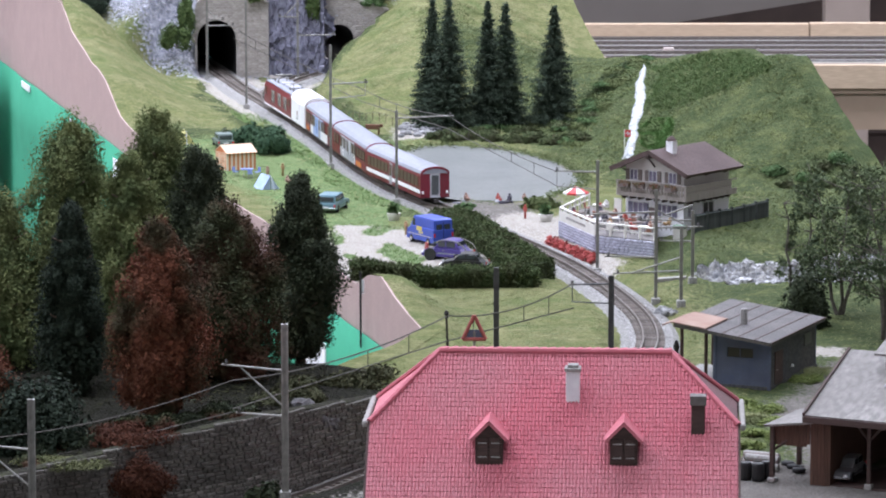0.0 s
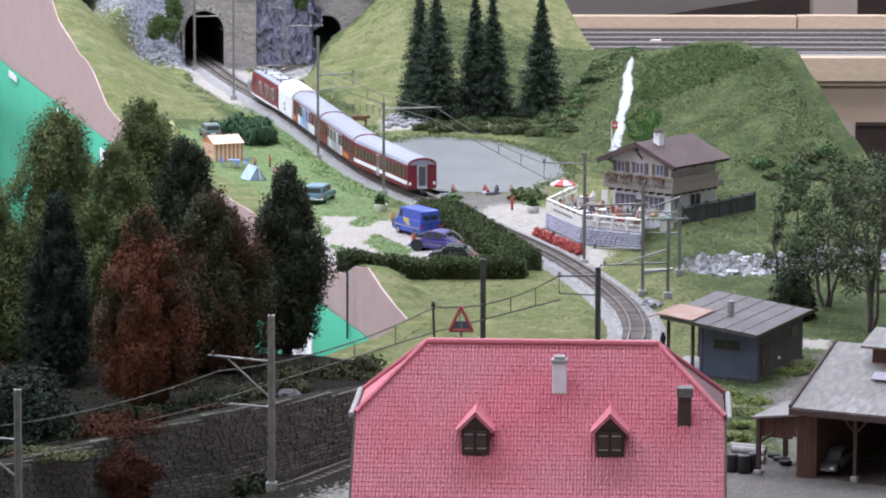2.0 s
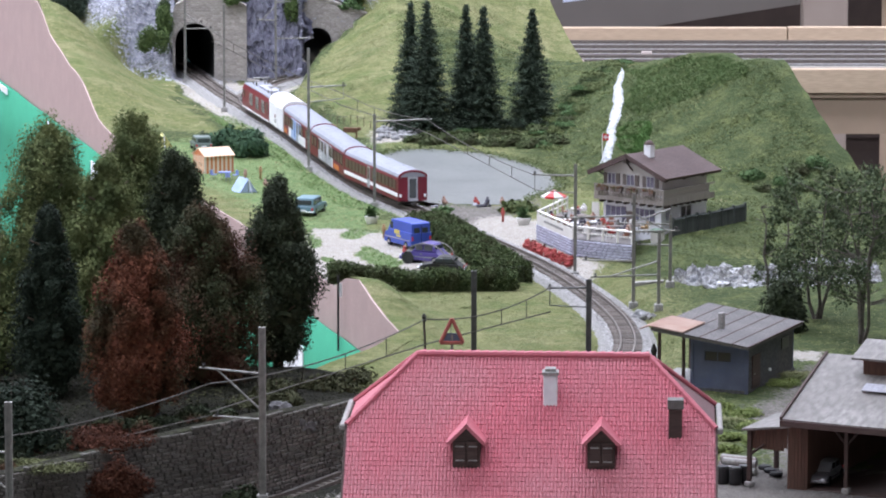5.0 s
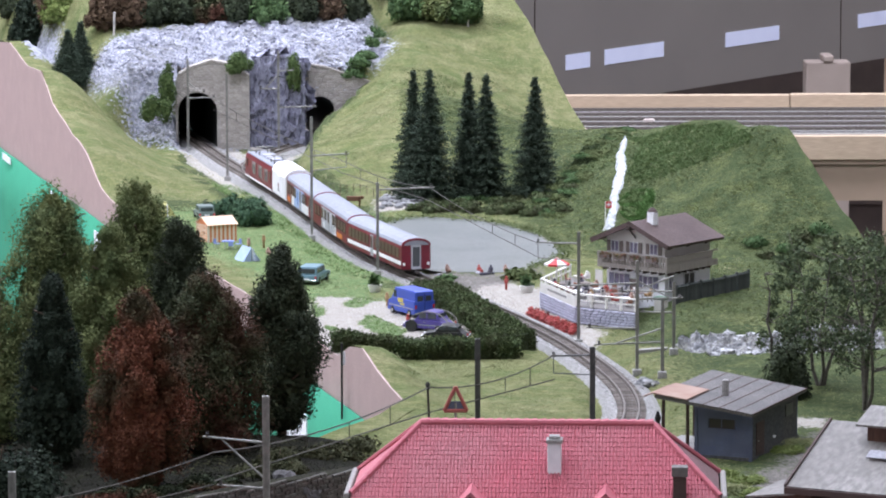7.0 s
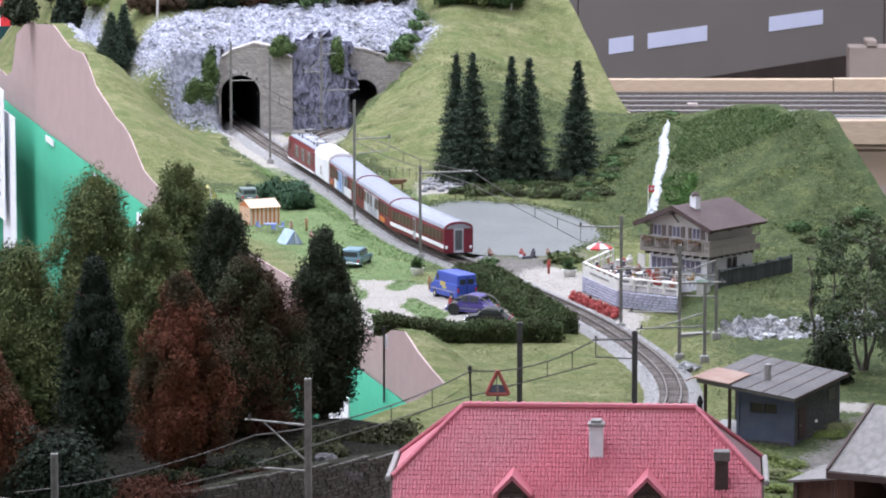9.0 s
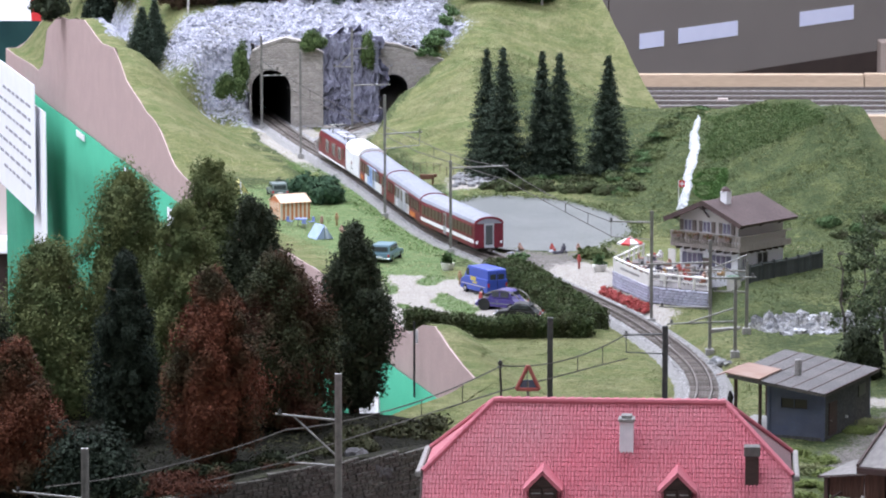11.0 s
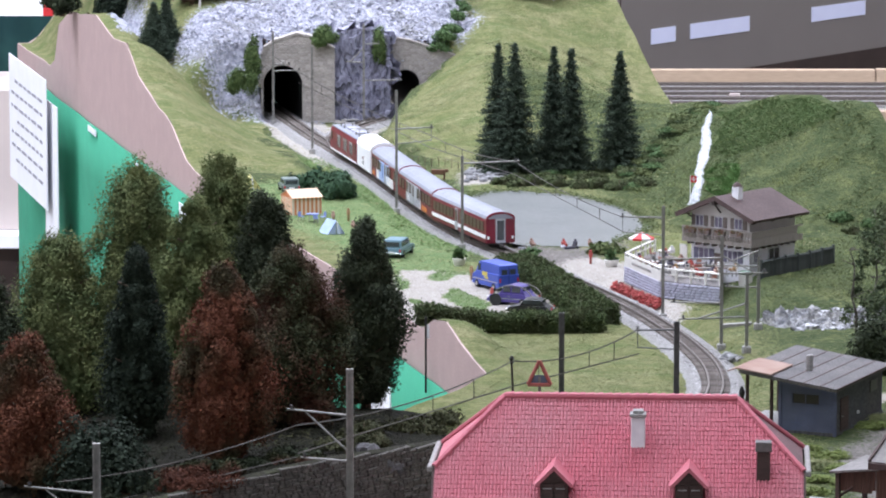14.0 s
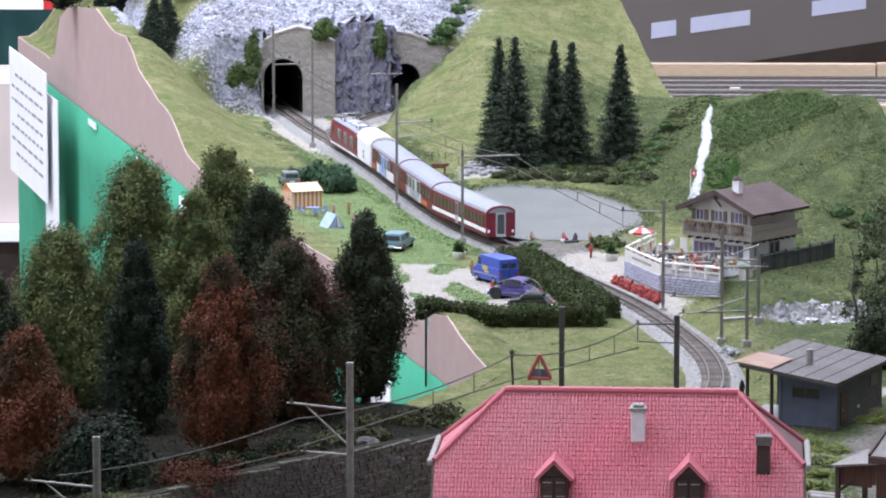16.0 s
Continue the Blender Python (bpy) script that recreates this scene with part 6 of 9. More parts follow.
wire_run([(-0.29, 2.93, 0.050), (-0.1296, 2.995, 0.0775)], "dark overhead wire before the wood", 0.006, 1, 0.0225, 0.00046)
wire_run([(-0.1296, 2.995, 0.0775), (0.022, 3.40, 0.0540), (0.1234, 3.486, 0.0655)], "dark overhead wire with droppers along the wood", 0.0085, 4, 0.0200, 0.00055)
wire_run([(0.126, 3.986, 0.088), (0.0300, 4.4130, 0.0866), (-0.06, 4.70, 0.08), (-0.235, 5.53, 0.062)], "dark overhead wire with droppers above the track", 0.005, 4)

# insulator pole before the field
pole = thing("signal_post", pose(0.0235, 3.40, gz(0.0235, 3.40)), "thin dark pole with an insulator head", "post")
part("post", rods(((0, 0, -0.003), (-0.0025, 0, 0.053), 0.0009)), M_WIRE, pole)
bm = bmesh.new()
lathe(bm, [(0.0008, 0), (0.0022, 0.001), (0.0012, 0.0028), (0.0022, 0.004), (0.0008, 0.0065)], 8, (-0.0025, 0, 0.053))
part("insulator", bm, M_INSUL, pole)

# warning triangle behind the roof
x, y, zc = (0.0405, 3.2200, 0.0727)
tri = thing("warning_sign", pose(x, y, gz(x, y)), "red-rimmed triangular warning sign on a post", "sign")
zc = zc - gz(x, y)
bm = bmesh.new()
for (ax, az), (bx, bz) in (((-0.0085, 0), (0.0, 0.018)), ((0.0, 0.018), (0.0085, 0)), ((-0.0085, 0), (0.0085, 0))):
    rod(bm, (ax, 0, zc - 0.006 + az), (bx, 0, zc - 0.006 + bz), 0.0014, n=6)
part("rim", bm, mat("faded_red_rim", (0.40, 0.115, 0.10), (0.33, 0.09, 0.08), 120, 0.6), tri, "faded red rim")
part("plate", prisms([(-0.0075, zc - 0.0055), (0.0075, zc - 0.0055), (0.0045, zc + 0.001), (-0.0045, zc + 0.001)], 0.0004, 0.001), M_BLUE, tri, "blue-grey lower plate")
part("post", rods(((0, 0.001, -0.003), (0, 0.001, zc), 0.0011)), M_MAST, tri)


# ---- foliage ----
def flock(name, pts, sizes, material, parent=None, label="", seed=0, flat=0.0, out=None, loose=0.45):
    """Small leaf chips at the given places, each one an island of its own; out: which way each one faces."""
    r = np.random.RandomState(seed)
    n = len(pts)
    a = r.randn(n, 3)
    if out is not None:
        face = out + r.randn(n, 3) * loose
        a = np.cross(face, a)
    a /= np.linalg.norm(a, axis=1)[:, None] + 1e-9
    b = np.cross(a, r.randn(n, 3) if out is None else face)
    b /= np.linalg.norm(b, axis=1)[:, None] + 1e-9
    if flat:
        a[:, 2] *= 1 - flat
        b[:, 2] *= 1 - flat
    s = sizes[:, None]
    v = np.stack([pts - a * s, pts + b * s * 0.62, pts + a * s, pts - b * s * 0.62], 1)
    v[:, 1] += r.randn(n, 3) * s * 0.15
    v = v.reshape(-1, 3)
    me = bpy.data.meshes.new(name)
    me.vertices.add(len(v))
    me.vertices.foreach_set("co", v.ravel())
    me.loops.add(n * 4)
    me.loops.foreach_set("vertex_index", np.arange(n * 4))
    me.polygons.add(n)
    me.polygons.foreach_set("loop_start", np.arange(0, n * 4, 4))
    me.update()
    return link_mesh(name, me, material, parent, label)


L_OLIVE = leaf_mat("olive_foliage", (0.101, 0.125, 0.047), (0.176, 0.195, 0.080), (0.082, 0.109, 0.043), big=38)
L_DARK = leaf_mat("dark_green_foliage", (0.025, 0.035, 0.020), (0.053, 0.065, 0.035), (0.029, 0.037, 0.022), big=38)
L_BLUEG = leaf_mat("blue_green_foliage", (0.014, 0.022, 0.015), (0.032, 0.045, 0.030), big=45)
L_RUST = leaf_mat("rust_red_foliage", (0.088, 0.030, 0.018), (0.190, 0.072, 0.040), (0.050, 0.042, 0.022), big=26)
L_MIXED = leaf_mat("dark_foliage_with_rust", (0.028, 0.036, 0.017), (0.056, 0.063, 0.030), (0.076, 0.034, 0.022), big=24)
L_FIR = leaf_mat("fir_needles", (0.030, 0.047, 0.032), (0.066, 0.088, 0.062))
L_HEDGE = leaf_mat("hedge_leaves", (0.030, 0.050, 0.020), (0.095, 0.125, 0.050), (0.058, 0.066, 0.030), big=60)
L_BUSH = leaf_mat("bush_leaves", (0.045, 0.085, 0.034), (0.105, 0.165, 0.068))
L_IVY = leaf_mat("ivy_leaves", (0.052, 0.088, 0.030), (0.120, 0.165, 0.062))
L_CAMP = leaf_mat("camp_bush_leaves", (0.028, 0.062, 0.036), (0.065, 0.115, 0.062))
L_BUSHY = leaf_mat("yellow_green_moss", (0.11, 0.15, 0.04), (0.20, 0.24, 0.08))
L_GRASSG = leaf_mat("green_grass_tufts", (0.072, 0.100, 0.040), (0.125, 0.148, 0.062), (0.098, 0.118, 0.048))
L_TALL = leaf_mat("fresh_line_side_grass", (0.085, 0.150, 0.050), (0.155, 0.225, 0.082))
L_GRASSY = leaf_mat("pale_grass_tufts", (0.175, 0.192, 0.088), (0.250, 0.258, 0.128), (0.150, 0.172, 0.074))
L_WILLOW = leaf_mat("grey_green_foliage", (0.045, 0.066, 0.034), (0.155, 0.190, 0.098), (0.052, 0.072, 0.038), big=60)


def branchy_trunk(root, h, r, seed, limbs=14, spread=0.03, bare=0.15):
    rng = random.Random(seed)
    bm = bmesh.new()
    rod(bm, (0, 0, -0.004), (0, 0, h * 0.45), r, r * 0.7, 8)
    rod(bm, (0, 0, h * 0.45), (rng.uniform(-1, 1) * 0.004, rng.uniform(-1, 1) * 0.004, h * 0.92), r * 0.7, r * 0.2, 7)
    for i in range(limbs):
        f = bare + (0.85 - bare) * i / limbs
        a = i * 2.4 + rng.random()
        ln = spread * (1 - f * 0.6) * rng.uniform(0.7, 1.0)
        rod(bm, (0, 0, h * f), (math.cos(a) * ln, math.sin(a) * ln, h * f + ln * 0.5), r * 0.35, r * 0.12, 5)
    return part("trunk", bm, M_TRUNK, root)


def plume_tree(x, y, h, r, material, label, seed, z=None, count=15000, leaf=0.00105, name="tree", belly=0.16, foot=0.46):
    """A dense upright foam-foliage tree: a teardrop of lumps with gaps and an uneven outline."""
    zz = gz(x, y) if z is None else z
    root = thing(name, pose(x, y, zz), label, "tree", "trees of the wood")
    branchy_trunk(root, h, 0.0042, seed, spread=r * 0.9)
    g = np.random.RandomState(seed)
    # lumps
    count = int(count * 2.7)
    m = 130
    f = g.rand(m) ** 0.85
    prof = lambda t: np.where(t < belly, foot + (1 - foot) * np.sin(np.clip(t / belly, 0, 1) * 1.571), (1.04 - (np.clip(t, belly, 1) - belly) / (1 - belly)) ** 0.64 * 0.98)
    ang = g.rand(m) * 6.283
    rad = r * prof(f) * (0.38 + 0.60 * g.rand(m) ** 0.7)
    cen = np.stack([np.cos(ang) * rad, np.sin(ang) * rad, h * (0.06 + 0.88 * f)], 1)
    lr = r * (0.12 + 0.17 * g.rand(m)) * (0.45 + 0.55 * prof(f))
    k = g.randint(m, size=count)
    dirs = g.randn(count, 3)
    dirs /= np.linalg.norm(dirs, axis=1)[:, None]
    p = cen[k] + dirs * lr[k][:, None] * (0.55 + 0.75 * g.rand(count) ** 1.4)[:, None] * np.array([1, 1, 1.7])
    core = int(count * 0.22)
    t = g.rand(core)
    a2 = g.rand(core) * 6.283
    rr_ = r * prof(t) * 0.66 * np.sqrt(g.rand(core))
    p2 = np.stack([np.cos(a2) * rr_, np.sin(a2) * rr_, h * (0.04 + 0.9 * t)], 1)
    pts = np.concatenate([p, p2])
    sz = leaf * (0.5 + 0.75 * g.rand(len(pts)))
    sz[count:] *= 2.6
    ways = np.concatenate([dirs * 0.8 + cen[k] * np.array([1, 1, 0]) / r * 0.35 + np.array([0, 0, 0.15]), np.stack([np.cos(a2), np.sin(a2), 0.3 + 0 * a2], 1)])
    flock("crown", pts, sz, material, root, seed=seed, out=ways)
    return root


def fir(x, y, h, r, seed, z=None):
    """A spruce with tiers of drooping boughs."""
    zz = gz(x, y) if z is None else z
    root = thing("fir_tree", pose(x, y, zz), "dark green model fir with drooping tiered boughs", "tree", "firs on the meadow slope")
    bm = bmesh.new()
    rod(bm, (0, 0, -0.004), (0, 0, h * 0.97), 0.0030, 0.0005, 7)
    part("trunk", bm, M_TRUNK, root)
    g = np.random.RandomState(seed)
    pts, sz = [], []
    tiers = 26
    for i in range(tiers):
        f = i / (tiers - 1)
        ring = (r * (1 - f) ** 0.88 + 0.0014) * g.uniform(0.86, 1.12)
        n = int(7 + 12 * (1 - f))
        off = g.rand() * 6.28
        for j in range(n):
            a = off + j * 6.283 / n + g.randn() * 0.12
            ln = ring * g.uniform(0.72, 1.08)
            k = int(6 + ln * 900)
            t = np.linspace(0.08, 1, k)
            zc = h * (0.05 + 0.93 * f) + g.randn() * h * 0.012 - t * ln * 0.42 + t * t * ln * 0.22
            q = np.stack([np.cos(a) * ln * t, np.sin(a) * ln * t, zc], 1)
            q = np.repeat(q, 3, 0) + g.randn(3 * k, 3) * np.array([0.0015, 0.0015, 0.0013])
            pts.append(q)
            sz.append(np.full(3 * k, 0.0021) * (1.15 - 0.5 * np.repeat(t, 3)))
    flock("crown", np.concatenate(pts), np.concatenate(sz), L_FIR, root, seed=seed, flat=0.45)
    return root


def airy_tree(x, y, h, r, material, label, seed, count=2600, leaf=0.0024, stems=3, name="tree"):
    """An open broadleaf tree whose limbs show between loose clumps."""
    root = thing(name, pose(x, y, gz(x, y)), label, "tree")
    rng = random.Random(seed)
    bm = bmesh.new()
    tips = []
    for s in range(stems):
        a = s * 6.283 / stems + rng.random()
        p = Vector((math.cos(a) * 0.002, math.sin(a) * 0.002, -0.003))
        lean = Vector((math.cos(a) * 0.16, math.sin(a) * 0.16, 1))
        steps = 7
        for i in range(steps):
            q = p + lean.normalized() * h * 0.9 / steps + Vector((rng.uniform(-1, 1), rng.uniform(-1, 1), 0)) * 0.004
            rod(bm, p, q, 0.0014 * (1 - i / steps) + 0.0004, 0.0014 * (1 - (i + 1) / steps) + 0.0004, 6)
            if i >= 1:
                for _ in range(3):
                    b = rng.random() * 6.283
                    ln = r * rng.uniform(0.35, 0.95) * (1 - 0.45 * i / steps)
                    t = q + Vector((math.cos(b) * ln, math.sin(b) * ln, ln * rng.uniform(0.1, 0.7)))
                    rod(bm, q, t, 0.0006, 0.0002, 4)
                    tips.append(t)
                    tips.append(q.lerp(t, 0.6))
            p = q
        tips.append(p)
    part("trunk", bm, M_GREYBARK, root, "thin forked grey stems")
    g = np.random.RandomState(seed)
    tp = np.array([tuple(t) for t in tips])
    k = g.randint(len(tp), size=count)
    keep = g.rand(len(tp)) > 0.5
    k = k[keep[k]]
    d = g.randn(len(k), 3)
    d /= np.linalg.norm(d, axis=1)[:, None]
    pts = tp[k] + d * (r * 0.20 * g.rand(len(k)) ** 0.6)[:, None]
    flock("crown", pts, leaf * (0.45 + 0.8 * g.rand(len(pts))), material, root, seed=seed)
    return root


def shrub(x, y, rx, ry, rz, material, label, seed, z=None, count=1500, leaf=0.0022, name="shrub", group="", flat=0.0):
    root = thing(name, pose(x, y, gz(x, y) if z is None else z), label, "shrub", group)
    rng = random.Random(seed)
    bm = bmesh.new()
    rod(bm, (0, 0, -0.003), (rx * rng.uniform(-0.2, 0.2), 0, rz * 0.8), 0.0012, 0.0004, 6)
    part("stem", bm, M_TRUNK, root)
    g = np.random.RandomState(seed)
    m = 26
    c = g.randn(m, 3)
    c /= np.linalg.norm(c, axis=1)[:, None]
    c[:, 2] = np.abs(c[:, 2])
    c *= (0.45 + 0.4 * g.rand(m))[:, None]
    k = g.randint(m, size=count)
    d = g.randn(count, 3)
    d /= np.linalg.norm(d, axis=1)[:, None]
    p = (c[k] + d * (0.24 + 0.16 * g.rand(count))[:, None]) * np.array([rx, ry, rz])
    if z is None:
        p[:, 2] = np.maximum(p[:, 2], 0.0)
    flock("foliage", p, leaf * (0.5 + 0.8 * g.rand(count)), material, root, seed=seed, flat=flat, out=None if flat else d * 0.8 + c[k] * 0.5)
    return root


def tree_to(tip, r, material, label, seed, **k):
    """A tree from the ground up to its tip."""
    x, y, zt = tip
    return plume_tree(x, y, (zt - gz(x, y)) * 1.03, r * 1.2, material, label, seed, **k)


# the wood on the near left
tree_to((-0.2680, 3.3600, 0.2165), 0.0490, L_OLIVE, "tall olive-green conifer of foam foliage", 21, count=19500)
tree_to((-0.2019, 3.3800, 0.2209), 0.0470, L_OLIVE, "tall olive-green conifer with dense foliage", 22, count=19500)
tree_to((-0.3240, 3.3200, 0.1630), 0.0500, L_OLIVE, "broad olive-green conifer of foam foliage", 23, count=18000)
tree_to((-0.1679, 3.3400, 0.1932), 0.0385, L_DARK, "dark green conifer behind a rusty one", 24, count=18000)
tree_to((-0.2196, 3.3000, 0.1942), 0.0375, L_OLIVE, "olive-green conifer in the wood", 28)
tree_to((-0.1411, 3.2000, 0.1726), 0.0415, L_MIXED, "dark green conifer with rusty patches", 25, count=20500, belly=0.30, foot=0.85)
tree_to((-0.2544, 3.1800, 0.1754), 0.0250, L_BLUEG, "dark blue-green narrow conifer", 26, count=18000)
tree_to((-0.1835, 3.0600, 0.1808), 0.0312, L_RUST, "rust-red autumn conifer above the wall", 27, count=24000, belly=0.38, foot=0.6)
tree_to((-0.0905, 3.3000, 0.1794), 0.0305, L_DARK, "dark green conifer at the wood's edge", 29, count=19000, belly=0.36, foot=0.48)
tree_to((-0.3720, 3.2400, 0.1480), 0.0380, L_DARK, "dark green conifer in the wood", 30)
tree_to((-0.3169, 3.0000, 0.1358), 0.0366, L_RUST, "low rust-red autumn conifer", 31, count=19500)
x, y, _ = (-0.2632, 2.9800, 0.0455)
shrub(x, y, 0.042, 0.035, 0.055, L_BLUEG, "grey-green dense bush under the trees", 41, count=9000, leaf=0.0018)
x, y, _ = (-0.2014, 2.9700, 0.0246)
L_HANG = leaf_mat("maroon_foliage", (0.050, 0.020, 0.013), (0.105, 0.039, 0.023))
shrub(x, y, 0.034, 0.026, 0.012, L_HANG, "maroon autumn bush above the wall", 42, count=7000, leaf=0.0011)
shrub(x + 0.010, wall_line(x + 0.010) - 0.012, 0.018, 0.013, 0.040, L_HANG, "maroon autumn bush hanging down the wall", 44, z=-0.004, count=8000, leaf=0.0011)
shrub(x + 0.006, wall_line(x + 0.006) - 0.006, 0.032, 0.018, 0.018, L_HANG, "maroon autumn bush over the wall top", 45, z=0.014, count=8000, leaf=0.0011)
shrub(-0.106, 2.985, 0.016, 0.010, 0.020, L_DARK, "small dark bush before the wall", 43, z=-0.01, count=900)

# firs on the meadow slope, then two small ones by the rocks
for sd, ((x, y, zt), r) in enumerate((((0.0150, 5.0250, 0.1445), 0.0330), ((0.0335, 4.9900, 0.1500), 0.0400), ((0.0787, 5.0300, 0.1412), 0.0312), ((0.0983, 5.0100, 0.1418), 0.0332), ((0.1538, 5.0000, 0.1403), 0.0331))):
    fir(x, y, zt - gz(x, y), r, sd + 1)
for sd, ((x, y, zt), r) in enumerate((((-0.4244, 5.6200, 0.1415), 0.0257), ((-0.4107, 5.6600, 0.1474), 0.0250))):
    fir(x, y, max(0.05, zt - gz(x, y)), r, sd + 20)

# open trees on the right bank
x, y, zt = (0.3600, 3.7200, 0.1268)
airy_tree(x, y, zt - gz(x, y), 0.050, L_WILLOW, "open grey-green broadleaf tree with forked stems", 51, count=13500, stems=3, leaf=0.0016)
x, y, zt = (0.3299, 3.7400, 0.1098)
airy_tree(x, y, zt - gz(x, y), 0.026, L_WILLOW, "slender broadleaf tree with loose foliage", 52, count=6000, stems=2, leaf=0.0016)
x, y, zt = (0.3238, 3.6600, 0.0505)
shrub(x, y, 0.024, 0.02, zt - gz(x, y), L_DARK, "dark upright bush behind the shed", 53, count=6000, leaf=0.0016)
x, y, zt = (0.3858, 3.6000, 0.1477)
airy_tree(x, y, zt - gz(x, y), 0.056, L_WILLOW, "broadleaf tree on the bank", 54, count=15000, stems=4, leaf=0.0016)


# ---- hedges ----
M_TWIG = mat("green_brown_twigs", (0.03, 0.04, 0.02), (0.05, 0.06, 0.03), 300, 0.95, 0.5)


def hedge(a, b, width, height, label, seed):
    a, b = Vector((*a, 0)), Vector((*b, 0))
    ln = (b - a).length
    root = thing("hedge", pose(a.x, a.y, gz(a.x, a.y), rz=math.degrees(math.atan2(b.y - a.y, b.x - a.x))), label, "hedge", "clipped hedges")
    bm = bmesh.new()
    box(bm, 0.002, ln - 0.002, -width * 0.4, width * 0.4, -0.003, height * 0.9)
    bmesh.ops.subdivide_edges(bm, edges=bm.edges, cuts=4)
    rng = random.Random(seed)
    for v in bm.verts:
        v.co += Vector((rng.uniform(-1, 1), rng.uniform(-1, 1), rng.uniform(-1, 1))) * 0.0012
        q = a.lerp(b, v.co.x / ln)
        v.co.z += gz(q.x, q.y) - gz(a.x, a.y) - 0.001
    part("twig_core", bm, M_TWIG, root, "dense twigs inside")
    g = np.random.RandomState(seed)
    n = int(ln * 130000)
    u = g.rand(n) * ln
    face = g.rand(n)
    yy = np.where(face < 0.45, -width / 2, np.where(face < 0.6, width / 2, (g.rand(n) - 0.5) * width))
    zz = np.where(face < 0.6, g.rand(n) * height, height)
    lump = 1 + 0.10 * np.sin(u * 260) * np.sin(u * 97 + 1)
    p = np.stack([u, yy * lump, zz * (0.95 + 0.07 * np.sin(u * 140))], 1) + g.randn(n, 3) * 0.0016
    p[:, 2] = np.maximum(p[:, 2], 0)
    p[:, 2] += land(a.x + (b.x - a.x) * u / ln, a.y + (b.y - a.y) * u / ln) - gz(a.x, a.y)
    flock("leaves", p, 0.0011 * (0.5 + 0.8 * g.rand(n)), L_HEDGE, root, seed=seed)
    return root


hedge((-0.062, 3.872), (0.106, 3.882), 0.024, 0.0150, "clipped dark green hedge before the car park", 61)
hedge((0.104, 3.905), (0.026, 4.290), 0.030, 0.0165, "clipped dark green hedge beside the track", 62)

# low growth on the bank behind the stone wall
rb = random.Random(58)
L_BANK = leaf_mat("dull_bank_growth", (0.040, 0.044, 0.022), (0.080, 0.082, 0.042))
for i in range(26):
    x = -0.30 + 0.285 * i / 25 + rb.uniform(-0.006, 0.006)
    y = float(wall_line(x)) + rb.uniform(0.02, 0.10)
    shrub(x, y, rb.uniform(0.010, 0.020), 0.018, rb.uniform(0.005, 0.011), (L_DARK, L_MIXED)[i % 2] if i < 17 else L_BANK, "low tangled growth on the bank above the wall", 400 + i, count=900, leaf=0.0014, name="low_growth", group="low growth above the wall")
x, y = (-0.2437, 2.9160)
shrub(x, y, 0.034, 0.022, 0.006, leaf_mat("dull_yellow_moss", (0.085, 0.095, 0.042), (0.150, 0.158, 0.076)), "yellow-green moss patch above the wall", 430, count=5000, leaf=0.0010, flat=0.5, name="moss_patch")

# ---- stone wall below the wood ----
M_WSTONE = mat("dark_wall_stone", (0.27, 0.25, 0.228), (0.19, 0.175, 0.158), 150, 0.95, 0.5, fine=600, rnd=0.25, c3=(0.13, 0.122, 0.112), scale3=40)

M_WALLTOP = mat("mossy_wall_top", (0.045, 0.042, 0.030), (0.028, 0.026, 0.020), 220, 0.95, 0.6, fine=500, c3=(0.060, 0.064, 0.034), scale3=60)


